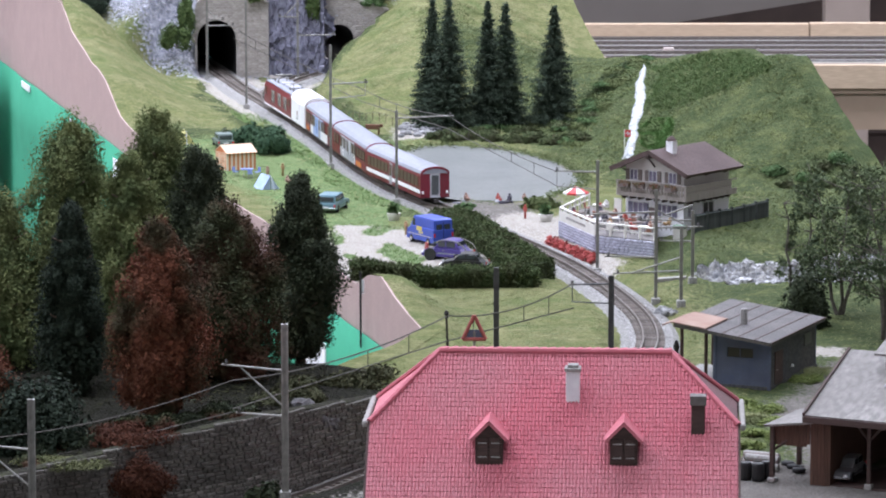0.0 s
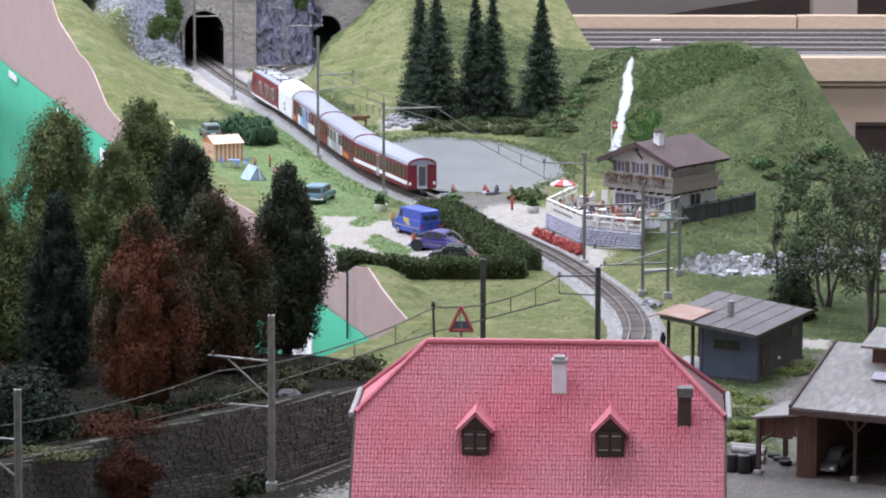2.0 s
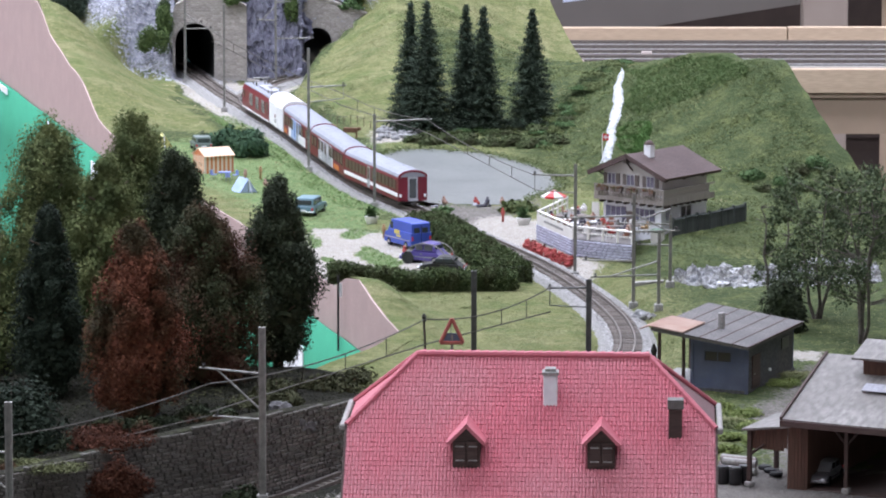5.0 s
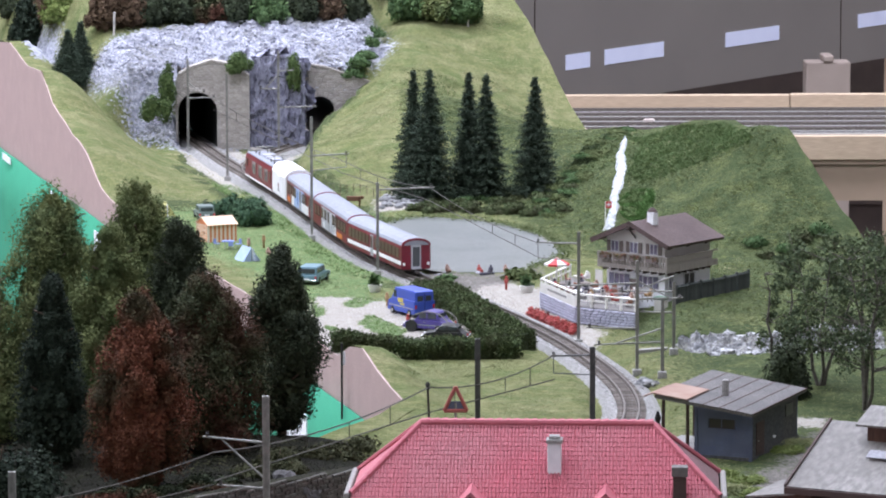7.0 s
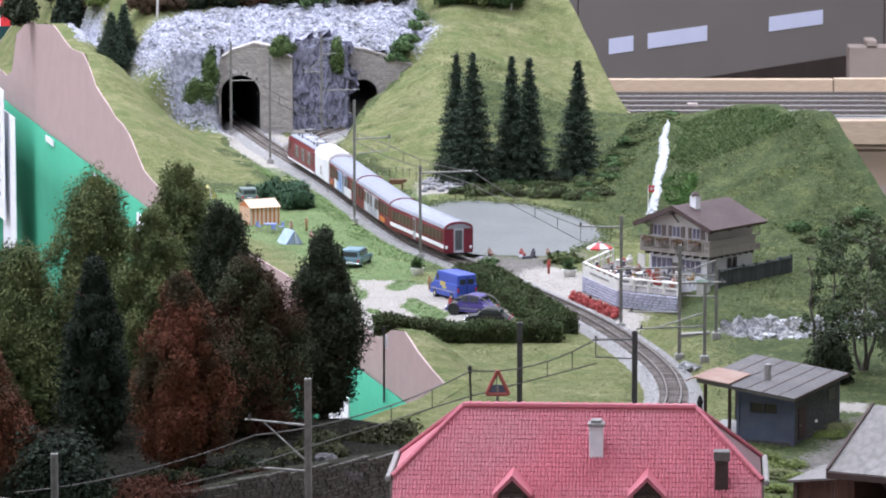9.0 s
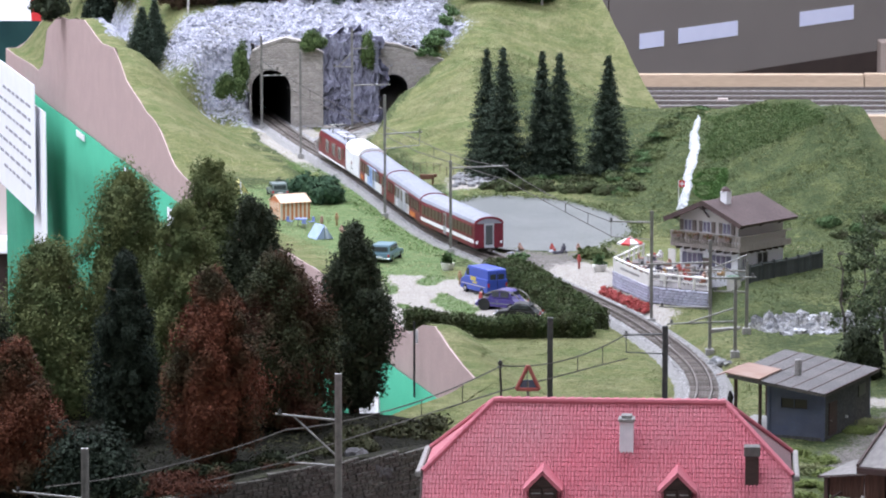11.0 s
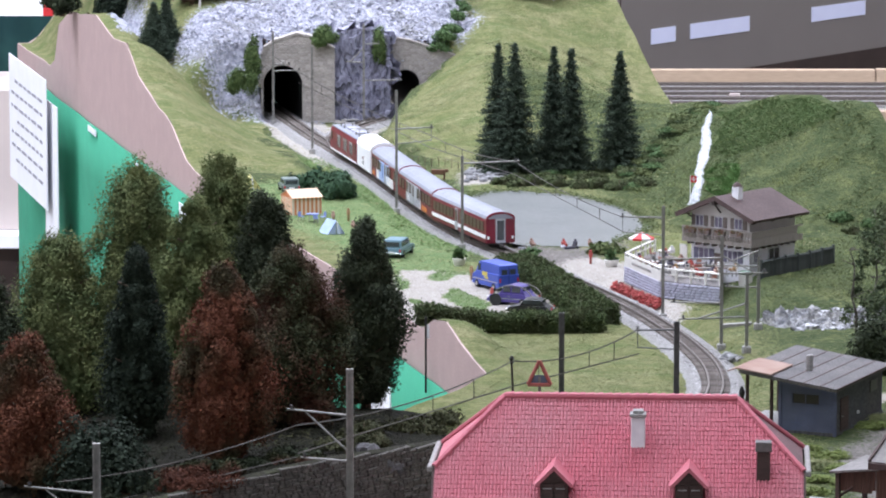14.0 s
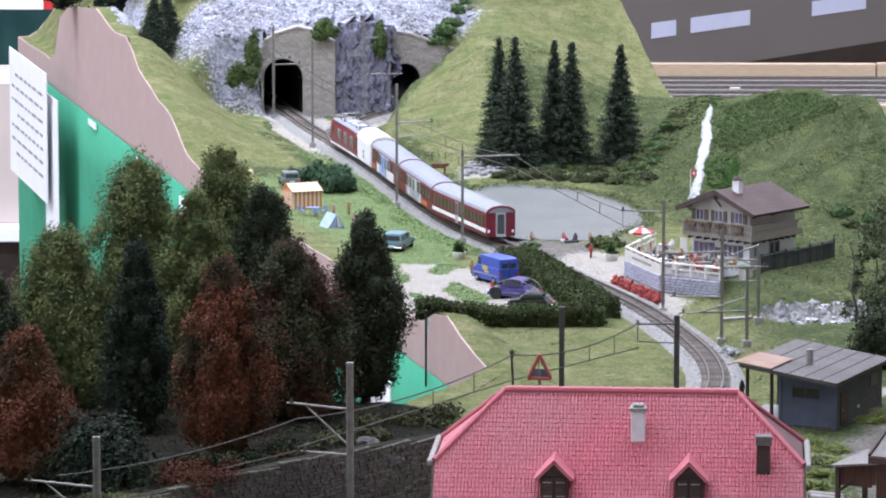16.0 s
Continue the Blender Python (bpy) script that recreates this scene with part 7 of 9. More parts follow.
def stone_wall():
    root = thing("retaining_wall", pose(0, 0, 0), "dark dry-stone retaining wall below the wood", "wall", kind="structure")
    rng = random.Random(31)
    xs = np.arange(-0.42, 0.035, 0.002)
    pts = np.stack([xs, wall_line(xs)], 1)
    d = np.concatenate([[0], np.cumsum(np.linalg.norm(np.diff(pts, axis=0), axis=1))])
    tops = np.interp(xs, WALL_X, WALL_Z) + 0.003
    # backing
    bm = bmesh.new()
    vs = []
    for (x, y), t in zip(pts[::6], tops[::6]):
        vs.append([bm.verts.new((x, y + dy, z)) for dy, z in ((0.0, -0.022), (-0.0004, t - 0.0008), (0.004, t + 0.0012), (0.009, t + 0.0004), (0.009, -0.022))])
    for a, b in zip(vs, vs[1:]):
        for i in range(5):
            bm.faces.new((a[i], a[(i + 1) % 5], b[(i + 1) % 5], b[i]))
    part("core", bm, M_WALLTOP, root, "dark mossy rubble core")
    meshes = {}
    for w in (0.004, 0.0055, 0.007, 0.009):
        me = bpy.data.meshes.new("stone")
        bm = boxes((-w / 2 + 0.0003, w / 2 - 0.0003, -0.0016, 0.003, 0.0001, 0.0027), bev=0.0004)
        bm.to_mesh(me)
        bm.free()
        me.materials.append(M_WSTONE)
        meshes[w] = me
    rv, rf, singles = [], [], 0
    for row in range(27):
        s = rng.random() * 0.005
        while s < d[-1] - 0.006:
            w = rng.choice(list(meshes))
            x, y = np.interp(s + w / 2, d, pts[:, 0]), np.interp(s + w / 2, d, pts[:, 1])
            z = -0.021 + row * 0.0028
            if z + 0.002 < np.interp(x, xs, tops):
                i = int(np.clip(np.searchsorted(xs, x), 1, len(xs) - 1))
                ang = math.degrees(math.atan2(pts[i, 1] - pts[i - 1, 1], pts[i, 0] - pts[i - 1, 0]))
                m = pose(x, y, z, rz=ang, rx=rng.uniform(-4, 4)) @ Matrix.Translation((0, -rng.random() * 0.0012, 0))
                if singles < 300 and x > -0.20 and z > -0.012:
                    ob = new("stone", meshes[w])
                    ob.parent = root
                    ob.matrix_basis = m
                    singles += 1
                else:
                    k = len(rv)
                    me = meshes[w]
                    rv += [m @ v.co for v in me.vertices]
                    rf += [tuple(i + k for i in p.vertices) for p in me.polygons]
            s += w
    tagged(arrays("stonework", rv, rf, M_WSTONE, root), kind="stuff")


stone_wall()
M_BOULDER = mat("dull_grey_boulder", (0.16, 0.155, 0.16), (0.09, 0.088, 0.09), 120, 0.95, 0.6)
crag("boulder", [(-0.083, 3.092, 0.036, 0.011, 0.010, 0.011), (-0.074, 3.098, 0.030, 0.010, 0.009, 0.009), (-0.066, 3.105, 0.026, 0.008, 0.008, 0.007)], M_BOULDER, "grey boulder on top of the stone wall", 8)

# ---- lake, waterfall, stream rocks ----
bm = bmesh.new()
ring, _ = spline([(*p, 0.0) for p in LOT + LOT[:1]], 0.006)
bm.faces.new([bm.verts.new((0.07 + (x - 0.07) * 1.03, 4.63 + (y - 4.63) * 1.03, -0.0012)) for x, y, _ in ring])
tagged(part("lake_water", bm, M_WATER), "grey rippled lake water", "lake", kind="structure")

M_FALL = mat("white_water_foam", (0.76, 0.77, 0.79), (0.40, 0.42, 0.44), 130, 0.6, 0.7, fine=420, stretch=(1, 1, 0.4))


def waterfall():
    line, s = spline([(0.2643, 5.160), (0.2560, 5.050), (0.2503, 4.972), (0.2452, 4.884), (0.2373, 4.824), (0.2303, 4.756), (0.2235, 4.695)], 0.003)
    vs, fs, cols = [], [], 6
    r = random.Random(3)
    n = len(line)
    for i, (x, y) in enumerate(line):
        f = i / (n - 1)
        half = float(np.interp(f, [0, 0.12, 0.35, 0.6, 0.8, 1.0], [0.0015, 0.0035, 0.0062, 0.0070, 0.0052, 0.0066])) + r.uniform(-0.0008, 0.0008)
        x += 0.0013 * math.sin(f * 17) + 0.0008 * math.sin(f * 41)
        for j in range(cols + 1):
            o = (j / cols * 2 - 1)
            xx = x + o * half
            vs.append((xx, y, gz(xx, y) + 0.0045 * (1 - o * o) * (1 if i < n - 4 else 0.2) + r.uniform(-0.0009, 0.0009) - 0.0008))
    for i in range(n - 1):
        for j in range(cols):
            k = i * (cols + 1) + j
            fs.append((k, k + 1, k + cols + 2, k + cols + 1))
    return tagged(arrays("waterfall", vs, fs, M_FALL), "white foaming waterfall down the grassy gully", "waterfall", kind="structure")


waterfall()
rq = random.Random(17)
M_STREAM = mat("grey_stream_rock", (0.70, 0.71, 0.74), (0.20, 0.205, 0.225), 150, 0.9, 0.9, fine=380, fine_amt=0.35, rnd=0.3, c3=(0.42, 0.41, 0.38), scale3=60)
vs, fs = [], []
gq = np.random.RandomState(29)
for i, x in enumerate(np.arange(0.250, 0.440, 0.0025)):
    mid_y = float(np.interp(x, [0.25, 0.265, 0.315, 0.43], [3.925, 3.93, 3.925, 3.955]))
    wide = 0.046 * min(1.0, (x - 0.247) / 0.020)
    for j in range(29):
        o = j / 14 - 1
        yy = mid_y + o * wide
        lump = abs(float(wave(np.float64(x), np.float64(yy), 230, 33))) * 0.0065 + gq.rand() ** 2 * 0.0075 - 0.002
        vs.append((x + gq.uniform(-0.0007, 0.0007), yy, gz(x, yy) + (0.0030 + lump) * (1 - o * o) - 0.0015))
rows_ = len(vs) // 29
fs = [(i * 29 + j, (i + 1) * 29 + j, (i + 1) * 29 + j + 1, i * 29 + j + 1) for i in range(rows_ - 1) for j in range(28)]
tagged(arrays("rock_bank", vs, fs, M_STREAM), "low bank of broken pale plaster rock by the stream", "rock", kind="structure")
for i in range(230):
    f = i / 229
    x = 0.252 + f * 0.175 + rq.uniform(-0.003, 0.003)
    y = float(np.interp(x, [0.25, 0.265, 0.315, 0.43], [3.925, 3.93, 3.925, 3.955])) + rq.uniform(-1, 1) * (0.018 if f < 0.1 else 0.044)
    s = rq.uniform(0.0022, 0.0062) * (0.7 if f < 0.15 else 1)
    bm = bmesh.new()
    ball(bm, (0, 0, s * 0.35), s * rq.uniform(0.8, 1.3), s, s * rq.uniform(0.4, 0.8), sub=1, rough=0.6, rng=rq)
    ob = tagged(part("rock", bm, M_STREAM), "pale broken plaster rock in the stream bed", "rock", "rocks of the stream bed")
    ob.matrix_basis = pose(x, y, gz(x, y) - 0.001, rz=rq.random() * 360)
bm = bmesh.new()
slab(bm, [(-0.014, -0.012, 0.004), (0.014, 0.0, 0.004), (0.016, 0.008, 0.004), (-0.012, -0.004, 0.004)], 0.004)
ob = tagged(part("stone_slab", bm, M_CONC), "pale flat stone slab in the grass", "slab")
x, y = (0.2247, 3.9120)
ob.matrix_basis = pose(x, y, gz(x, y) - 0.002)
M_RUBBLE = mat("grey_rubble", (0.30, 0.30, 0.305), (0.14, 0.14, 0.145), 150, 0.95, 0.6, rnd=0.3)
RUB = np.array([(-0.0215, 4.9240), (0.0278, 4.9360), (-0.0052, 5.0440)])
for i in range(90):
    u_, v_ = rq.random(), rq.random() * 0.9
    x, y = RUB[0] + (RUB[1] - RUB[0]) * u_ + (RUB[2] - RUB[0] - (RUB[1] - RUB[0]) * 0.3) * v_
    s = rq.uniform(0.0018, 0.0050)
    bm = bmesh.new()
    ball(bm, (0, 0, s * 0.4), s * 1.2, s, s * 0.8, sub=1, rough=0.25, rng=rq)
    ob = tagged(part("shore_stone", bm, M_RUBBLE), "grey stone heaped on the lake shore", "rock", "stones on the lake shore")
    ob.matrix_basis = pose(x, y, gz(x, y) - 0.0006)
for i in range(7):
    x, y = 0.045 + rq.uniform(-0.028, 0.040), 4.425 + rq.uniform(-0.022, 0.02)
    s = rq.uniform(0.0015, 0.0032)
    bm = bmesh.new()
    ball(bm, (0, 0, s * 0.4), s * 1.2, s, s * 0.8, sub=1, rough=0.25, rng=rq)
    ob = tagged(part("shore_stone", bm, M_ROCKW), "small pale stone on the bathing shore", "rock", "stones on the bathing shore")
    ob.matrix_basis = pose(x, y, gz(x, y) - 0.0005)


# ---- vehicles ----
M_VBLUE = mat("van_blue", (0.045, 0.085, 0.42), (0.04, 0.075, 0.37), 40, 0.35, spec=0.5)
M_TEAL = mat("teal_car_paint", (0.135, 0.235, 0.285), (0.115, 0.205, 0.25), 40, 0.35, spec=0.5)
M_PURPLE = mat("purple_blue_paint", (0.07, 0.05, 0.24), (0.06, 0.04, 0.20), 40, 0.35, spec=0.5)
M_GREYCAR = mat("grey_car_paint", (0.22, 0.23, 0.25), (0.18, 0.19, 0.21), 40, 0.4, spec=0.5)
M_GREENCAR = mat("grey_green_paint", (0.16, 0.20, 0.19), (0.13, 0.17, 0.16), 40, 0.4)
M_TYRE = mat("black_tyre", (0.022, 0.022, 0.024), (0.03, 0.03, 0.032), 200, 0.85)
M_CHROME = mat("chrome", (0.62, 0.63, 0.66), (0.55, 0.56, 0.6), 60, 0.2, metal=1.0)


def car(name, x, y, rz, paint, label, length=0.050, width=0.0195, height=0.0165, kind="estate", category="car"):
    """Heading +y. A body with wheel arches, glasshouse, bumpers, lamps and four wheels."""
    root = thing(name, pose(x, y, gz(x, y), rz=rz), label, category)
    L2, w2 = length / 2, width / 2
    zb, zw = 0.0030, height * 0.56
    prof = {"estate": [(-L2, zb), (-L2, zw * 0.95), (-L2 + 0.001, zw), (L2 * 0.42, zw), (L2 * 0.95, zw * 0.86), (L2, zw * 0.7), (L2, zb)],
            "van": [(-L2, zb), (-L2, zw * 1.12), (L2 * 0.62, zw * 1.12), (L2 * 0.96, zw * 0.85), (L2, zw * 0.5), (L2, zb)],
            "round": [(-L2, zb), (-L2 * 0.97, zw * 0.55), (-L2 * 0.7, zw), (L2 * 0.4, zw), (L2 * 0.85, zw * 0.85), (L2, zw * 0.45), (L2, zb)]}[kind]
    bm = prisms(prof, -w2, w2, "x")
    bmesh.ops.bevel(bm, geom=list(bm.edges), offset=0.0007, segments=2, affect="EDGES", profile=0.5)
    part("body", bm, paint, root)
    top = {"estate": [(-L2 + 0.0015, zw), (-L2 + 0.0035, height), (L2 * 0.16, height), (L2 * 0.46, zw)],
           "van": [(-L2 + 0.0006, zw * 1.1), (-L2 + 0.0012, height - 0.001), (-L2 + 0.003, height), (L2 * 0.50, height), (L2 * 0.80, zw * 1.02)],
           "round": [(-L2 * 0.72, zw), (-L2 * 0.45, height * 0.95), (-L2 * 0.1, height), (L2 * 0.2, height * 0.93), (L2 * 0.45, zw)]}[kind]
    bm = prisms(top, -w2 * 0.90, w2 * 0.90, "x")
    bmesh.ops.bevel(bm, geom=list(bm.edges), offset=0.0006, segments=2, affect="EDGES", profile=0.5)
    cab = part("cabin", bm, paint, root)
    zs, ze = zw + (height - zw) * 0.18, height - (height - zw) * 0.22
    for sx in (-1, 1):
        xx = sx * w2 * 0.90
        spans = {"estate": ((-0.82, -0.48), (-0.42, -0.10), (-0.04, 0.20)), "van": ((0.40, 0.60),), "round": ((-0.5, -0.12), (-0.06, 0.26))}[kind]
        for a, b in spans:
            part("side_window", boxes((xx - 0.0003, xx + 0.0003, a * L2, b * L2, zs, ze), bev=0.0002), M_GLASS, cab)
        part("door_handle", boxes((sx * w2 - 0.0003, sx * w2 + 0.0003, -0.001, 0.0012, zw * 0.80, zw * 0.86)), M_CHROME, root)
        part("side_trim", boxes((sx * w2 - 0.0002, sx * w2 + 0.0002, -L2 * 0.9, L2 * 0.9, zw * 0.56, zw * 0.62)), M_CHROME, root)
        for yy in (-L2 * 0.62, L2 * 0.62):
            r = 0.0036
            wh = part("wheel", rods(((sx * (w2 - 0.0026), yy, r), (sx * (w2 + 0.0003), yy, r), r), n=16), M_TYRE, root)
            part("hub_cap", rods(((sx * (w2 + 0.0001), yy, r), (sx * (w2 + 0.0006), yy, r), r * 0.55), n=12), M_CHROME, wh)
    if kind == "van":
        for sx in (-1, 1):
            part("rear_window", boxes((sx * 0.0045 - 0.0031, sx * 0.0045 + 0.0031, -L2 + 0.0003, -L2 + 0.0011, height * 0.58, height * 0.82), bev=0.0003), M_GLASS, root)
        part("rear_seam", boxes((-0.0002, 0.0002, -L2 - 0.0002, -L2 + 0.0003, zb + 0.002, height * 0.9)), M_TYRE, root)
    else:
        yb = -L2 + 0.0018 if kind == "estate" else -L2 * 0.60
        part("rear_window", boxes((-w2 * 0.72, w2 * 0.72, yb - 0.0004, yb + 0.0010, zs, ze), bev=0.0003), M_GLASS, cab)
    for sx in (-1, 1):
        part("tail_light", boxes((sx * w2 * 0.86 - 0.0009, sx * w2 * 0.86 + 0.0009, -L2 - 0.0003, -L2 + 0.0004, zw * 0.62, zw * 0.88), bev=0.0001), M_RED, root)
        part("headlight", rods(((sx * w2 * 0.72, L2 - 0.0006, zw * 0.6), (sx * w2 * 0.72, L2 + 0.0004, zw * 0.6), 0.0013), n=10), M_PAPER, root)
    part("bumper", boxes((-w2, w2, -L2 - 0.0009, -L2 + 0.0002, zb + 0.0006, zb + 0.0020), bev=0.0003), M_CHROME, root)
    part("bumper", boxes((-w2, w2, L2 - 0.0002, L2 + 0.0009, zb + 0.0006, zb + 0.0020), bev=0.0003), M_CHROME, root)
    part("number_plate", boxes((-0.0028, 0.0028, -L2 - 0.0011, -L2 - 0.0008, zb + 0.0022, zb + 0.0035)), M_PAPER, root)
    return root


v = car("delivery_van", 0.0100, 4.136, 30, M_VBLUE, "bright blue delivery van with two rear windows", 0.051, 0.0225, 0.0255, "van", "van")
part("emblem", boxes((-0.01132, -0.01122, -0.004, 0.006, 0.0125, 0.0165), (-0.01132, -0.01122, -0.006, 0.002, 0.0100, 0.0120)), mat("yellow_emblem", (0.6, 0.5, 0.12), (0.5, 0.4, 0.1), 80, 0.6), v, "yellow emblem patch")
car("estate_car", -0.0865, 4.352, -14, M_TEAL, "teal estate car parked on the grass", 0.052, 0.0205, 0.0175)
c = car("vintage_car", 0.0265, 4.034, 62, M_PURPLE, "purple-blue vintage car with black wings", 0.046, 0.0195, 0.0195, "round")
for sx in (-1, 1):
    bow = [(-0.004 + 0.021 * math.cos(math.pi * i / 14), 0.007 + 0.0125 * math.sin(math.pi * i / 14)) for i in range(15)]
    bow += [(-0.004 + 0.0202 * math.cos(math.pi * i / 14), 0.007 + 0.0118 * math.sin(math.pi * i / 14)) for i in range(14, -1, -1)]
    part("roof_bow", prisms(bow, sx * 0.0094 - 0.0004, sx * 0.0094 + 0.0004, "x"), M_MAST, c, "thin curved grey roof bow")
part("front_wing", rods(((-0.0105, 0.0135, 0.0048), (0.0105, 0.0135, 0.0048), 0.0060), n=18), M_BLACK, c, "black rounded wings")
c2 = car("roadster", 0.0415, 3.972, 80, M_BLACK, "black open roadster behind the hedge", 0.042, 0.0185, 0.015, "round")
car("saloon_car", *(-0.2175, 4.8462), 12, M_GREENCAR, "grey-green car behind the tent", 0.040, 0.0185, 0.0155)
c = car("garage_car", 0.2985, 3.030, 158, M_GREYCAR, "grey car parked in the dark garage", 0.046, 0.019, 0.016, "round")
c.location.z = 0.0014

# ---- tents and camping things ----
M_STRO = mat("orange_tent_cloth", (0.60, 0.22, 0.10), (0.54, 0.19, 0.085), 80, 0.85)
M_STRW = mat("cream_tent_cloth", (0.72, 0.64, 0.50), (0.66, 0.58, 0.45), 80, 0.85)
M_TENTB = mat("pale_blue_tent_cloth", (0.30, 0.40, 0.62), (0.42, 0.50, 0.68), 60, 0.8)
M_TENTY = mat("yellow_tent_cloth", (0.55, 0.52, 0.22), (0.48, 0.45, 0.18), 60, 0.8)


M_PEACH = mat("peach_tent_cloth", (0.66, 0.47, 0.34), (0.60, 0.42, 0.30), 80, 0.85)


def frame_tent(x, y, rz):
    root = thing("frame_tent", pose(x, y, gz(x, y), rz=rz), "orange and cream striped frame tent", "tent")
    w, d, h, hr = 0.034, 0.030, 0.0185, 0.0255
    n = 14
    for i in range(n):
        a, b = -w / 2 + w * i / n, -w / 2 + w * (i + 1) / n
        part("front_stripe", boxes((a, b, -d / 2, -d / 2 + 0.0006, 0, h)), M_STRO if i % 2 else M_STRW, root)
        c, e = -d / 2 + d * i / n, -d / 2 + d * (i + 1) / n
        part("side_stripe", boxes((w / 2 - 0.0006, w / 2, c, e, 0, h)), M_STRO if i % 2 else M_STRW, root)
        part("side_stripe", boxes((-w / 2, -w / 2 + 0.0006, c, e, 0, h)), M_STRO if i % 2 else M_STRW, root)
    part("back_wall", boxes((-w / 2, w / 2, d / 2 - 0.0006, d / 2, 0, h)), M_STRW, root)
    part("gable", prisms([(-d / 2, h), (d / 2, h), (0, hr)], w / 2 - 0.0008, w / 2, "x"), M_STRO, root)
    part("gable", prisms([(-d / 2, h), (d / 2, h), (0, hr)], -w / 2, -w / 2 + 0.0008, "x"), M_STRO, root)
    for s in (-1, 1):
        part("roof", slabs([(-w / 2 - 0.001, 0, hr + 0.0006), (w / 2 + 0.001, 0, hr + 0.0006), (w / 2 + 0.001, s * (d / 2 + 0.002), h), (-w / 2 - 0.001, s * (d / 2 + 0.002), h)], 0.0006), M_PEACH, root, "peach roof cloth")
    return root


frame_tent(*(-0.1960, 4.6622), 26)


def ridge_tent(x, y, rz, material, label, s=1.0):
    root = thing("ridge_tent", pose(x, y, gz(x, y), rz=rz), label, "tent", "small tents")
    w, d, h = 0.023 * s, 0.026 * s, 0.017 * s
    bm = bmesh.new()
    for sx in (-1, 1):
        slab(bm, [(0, -d / 2, h), (sx * w / 2, -d / 2, 0), (sx * w / 2, d / 2, 0), (0, d / 2, h)], 0.0006)
    part("cloth", bm, material, root)
    for sy in (-1, 1):
        part("flap", prisms([(-w / 2 + 0.001, 0), (w / 2 - 0.001, 0), (0, h - 0.001)], sy * (d / 2 - 0.0012), sy * (d / 2 - 0.0006)), material, root)
        part("pole", rods(((0, sy * d / 2, 0), (0, sy * d / 2, h + 0.0012), 0.0004)), M_CHROME, root)
        part("guy_rope", rods(((0, sy * d / 2, h), (0, sy * (d / 2 + 0.010 * s), 0), 0.00025), n=4), M_PAPER, root)
    return root


ridge_tent(*(-0.1584, 4.5083), 28, M_TENTB, "pale blue ridge tent on the meadow", 0.85)
ridge_tent(*(-0.2607, 4.8653), 10, M_TENTY, "yellow ridge tent under the trees", 0.9)


def chair(x, y, z, rz, material, label, group):
    root = thing("chair", pose(x, y, z, rz=rz), label, "chair", group)
    part("seat", boxes((-0.0024, 0.0024, -0.0024, 0.0024, 0.0047, 0.0053)), material, root)
    part("backrest", boxes((-0.0024, 0.0024, 0.0021, 0.0027, 0.0053, 0.0100)), material, root)
    for sx in (-0.002, 0.002):
        for sy in (-0.002, 0.002):
            part("leg", rods(((sx, sy, 0), (sx, sy, 0.0048), 0.0003), n=5), M_MAST, root)
    return root


def table(x, y, z, material, label, group, r=0.0052, round_=True):
    root = thing("table", pose(x, y, z), label, "table", group)
    bm = bmesh.new()
    if round_:
        rod(bm, (0, 0, 0.0080), (0, 0, 0.0088), r, n=18)
    else:
        box(bm, -r * 1.3, r * 1.3, -r, r, 0.0080, 0.0087)
    part("tabletop", bm, material, root)
    for sx in (-1, 1):
        for sy in (-1, 1):
            part("leg", rods(((sx * r * 0.7, sy * r * 0.6, 0), (sx * r * 0.6, sy * r * 0.5, 0.008), 0.0003), n=5), M_MAST, root)
    return root


M_CHAIRB = mat("blue_plastic", (0.22, 0.28, 0.58), (0.19, 0.24, 0.5), 60, 0.5)
cx, cy = (-0.1817, 4.6011)
table(cx, cy, gz(cx, cy), M_CHAIRB, "blue folding camping table", "camping furniture", 0.0048, False)
for dx, dy, rz in ((-0.012, 0.004, 60), (0.011, 0.003, -60), (0.004, -0.010, 170)):
    chair(cx + dx, cy + dy, gz(cx + dx, cy + dy), rz, M_CHAIRB, "blue folding camping chair on the grass", "camping furniture")

# ---- little figures: plain shapes ----
M_SKIN = mat("figure_flesh_tint", (0.36, 0.23, 0.18), (0.30, 0.19, 0.15), 80, 0.7)
M_FDARK = mat("figure_dark_tint", (0.05, 0.05, 0.07), (0.08, 0.07, 0.09), 80, 0.7)
M_FRED = mat("figure_red_tint", (0.38, 0.07, 0.06), (0.32, 0.06, 0.05), 80, 0.7)
M_FWHITE = mat("figure_white_tint", (0.66, 0.64, 0.62), (0.58, 0.56, 0.54), 80, 0.7)
M_FOCHRE = mat("figure_ochre_tint", (0.36, 0.23, 0.12), (0.30, 0.19, 0.10), 80, 0.7)


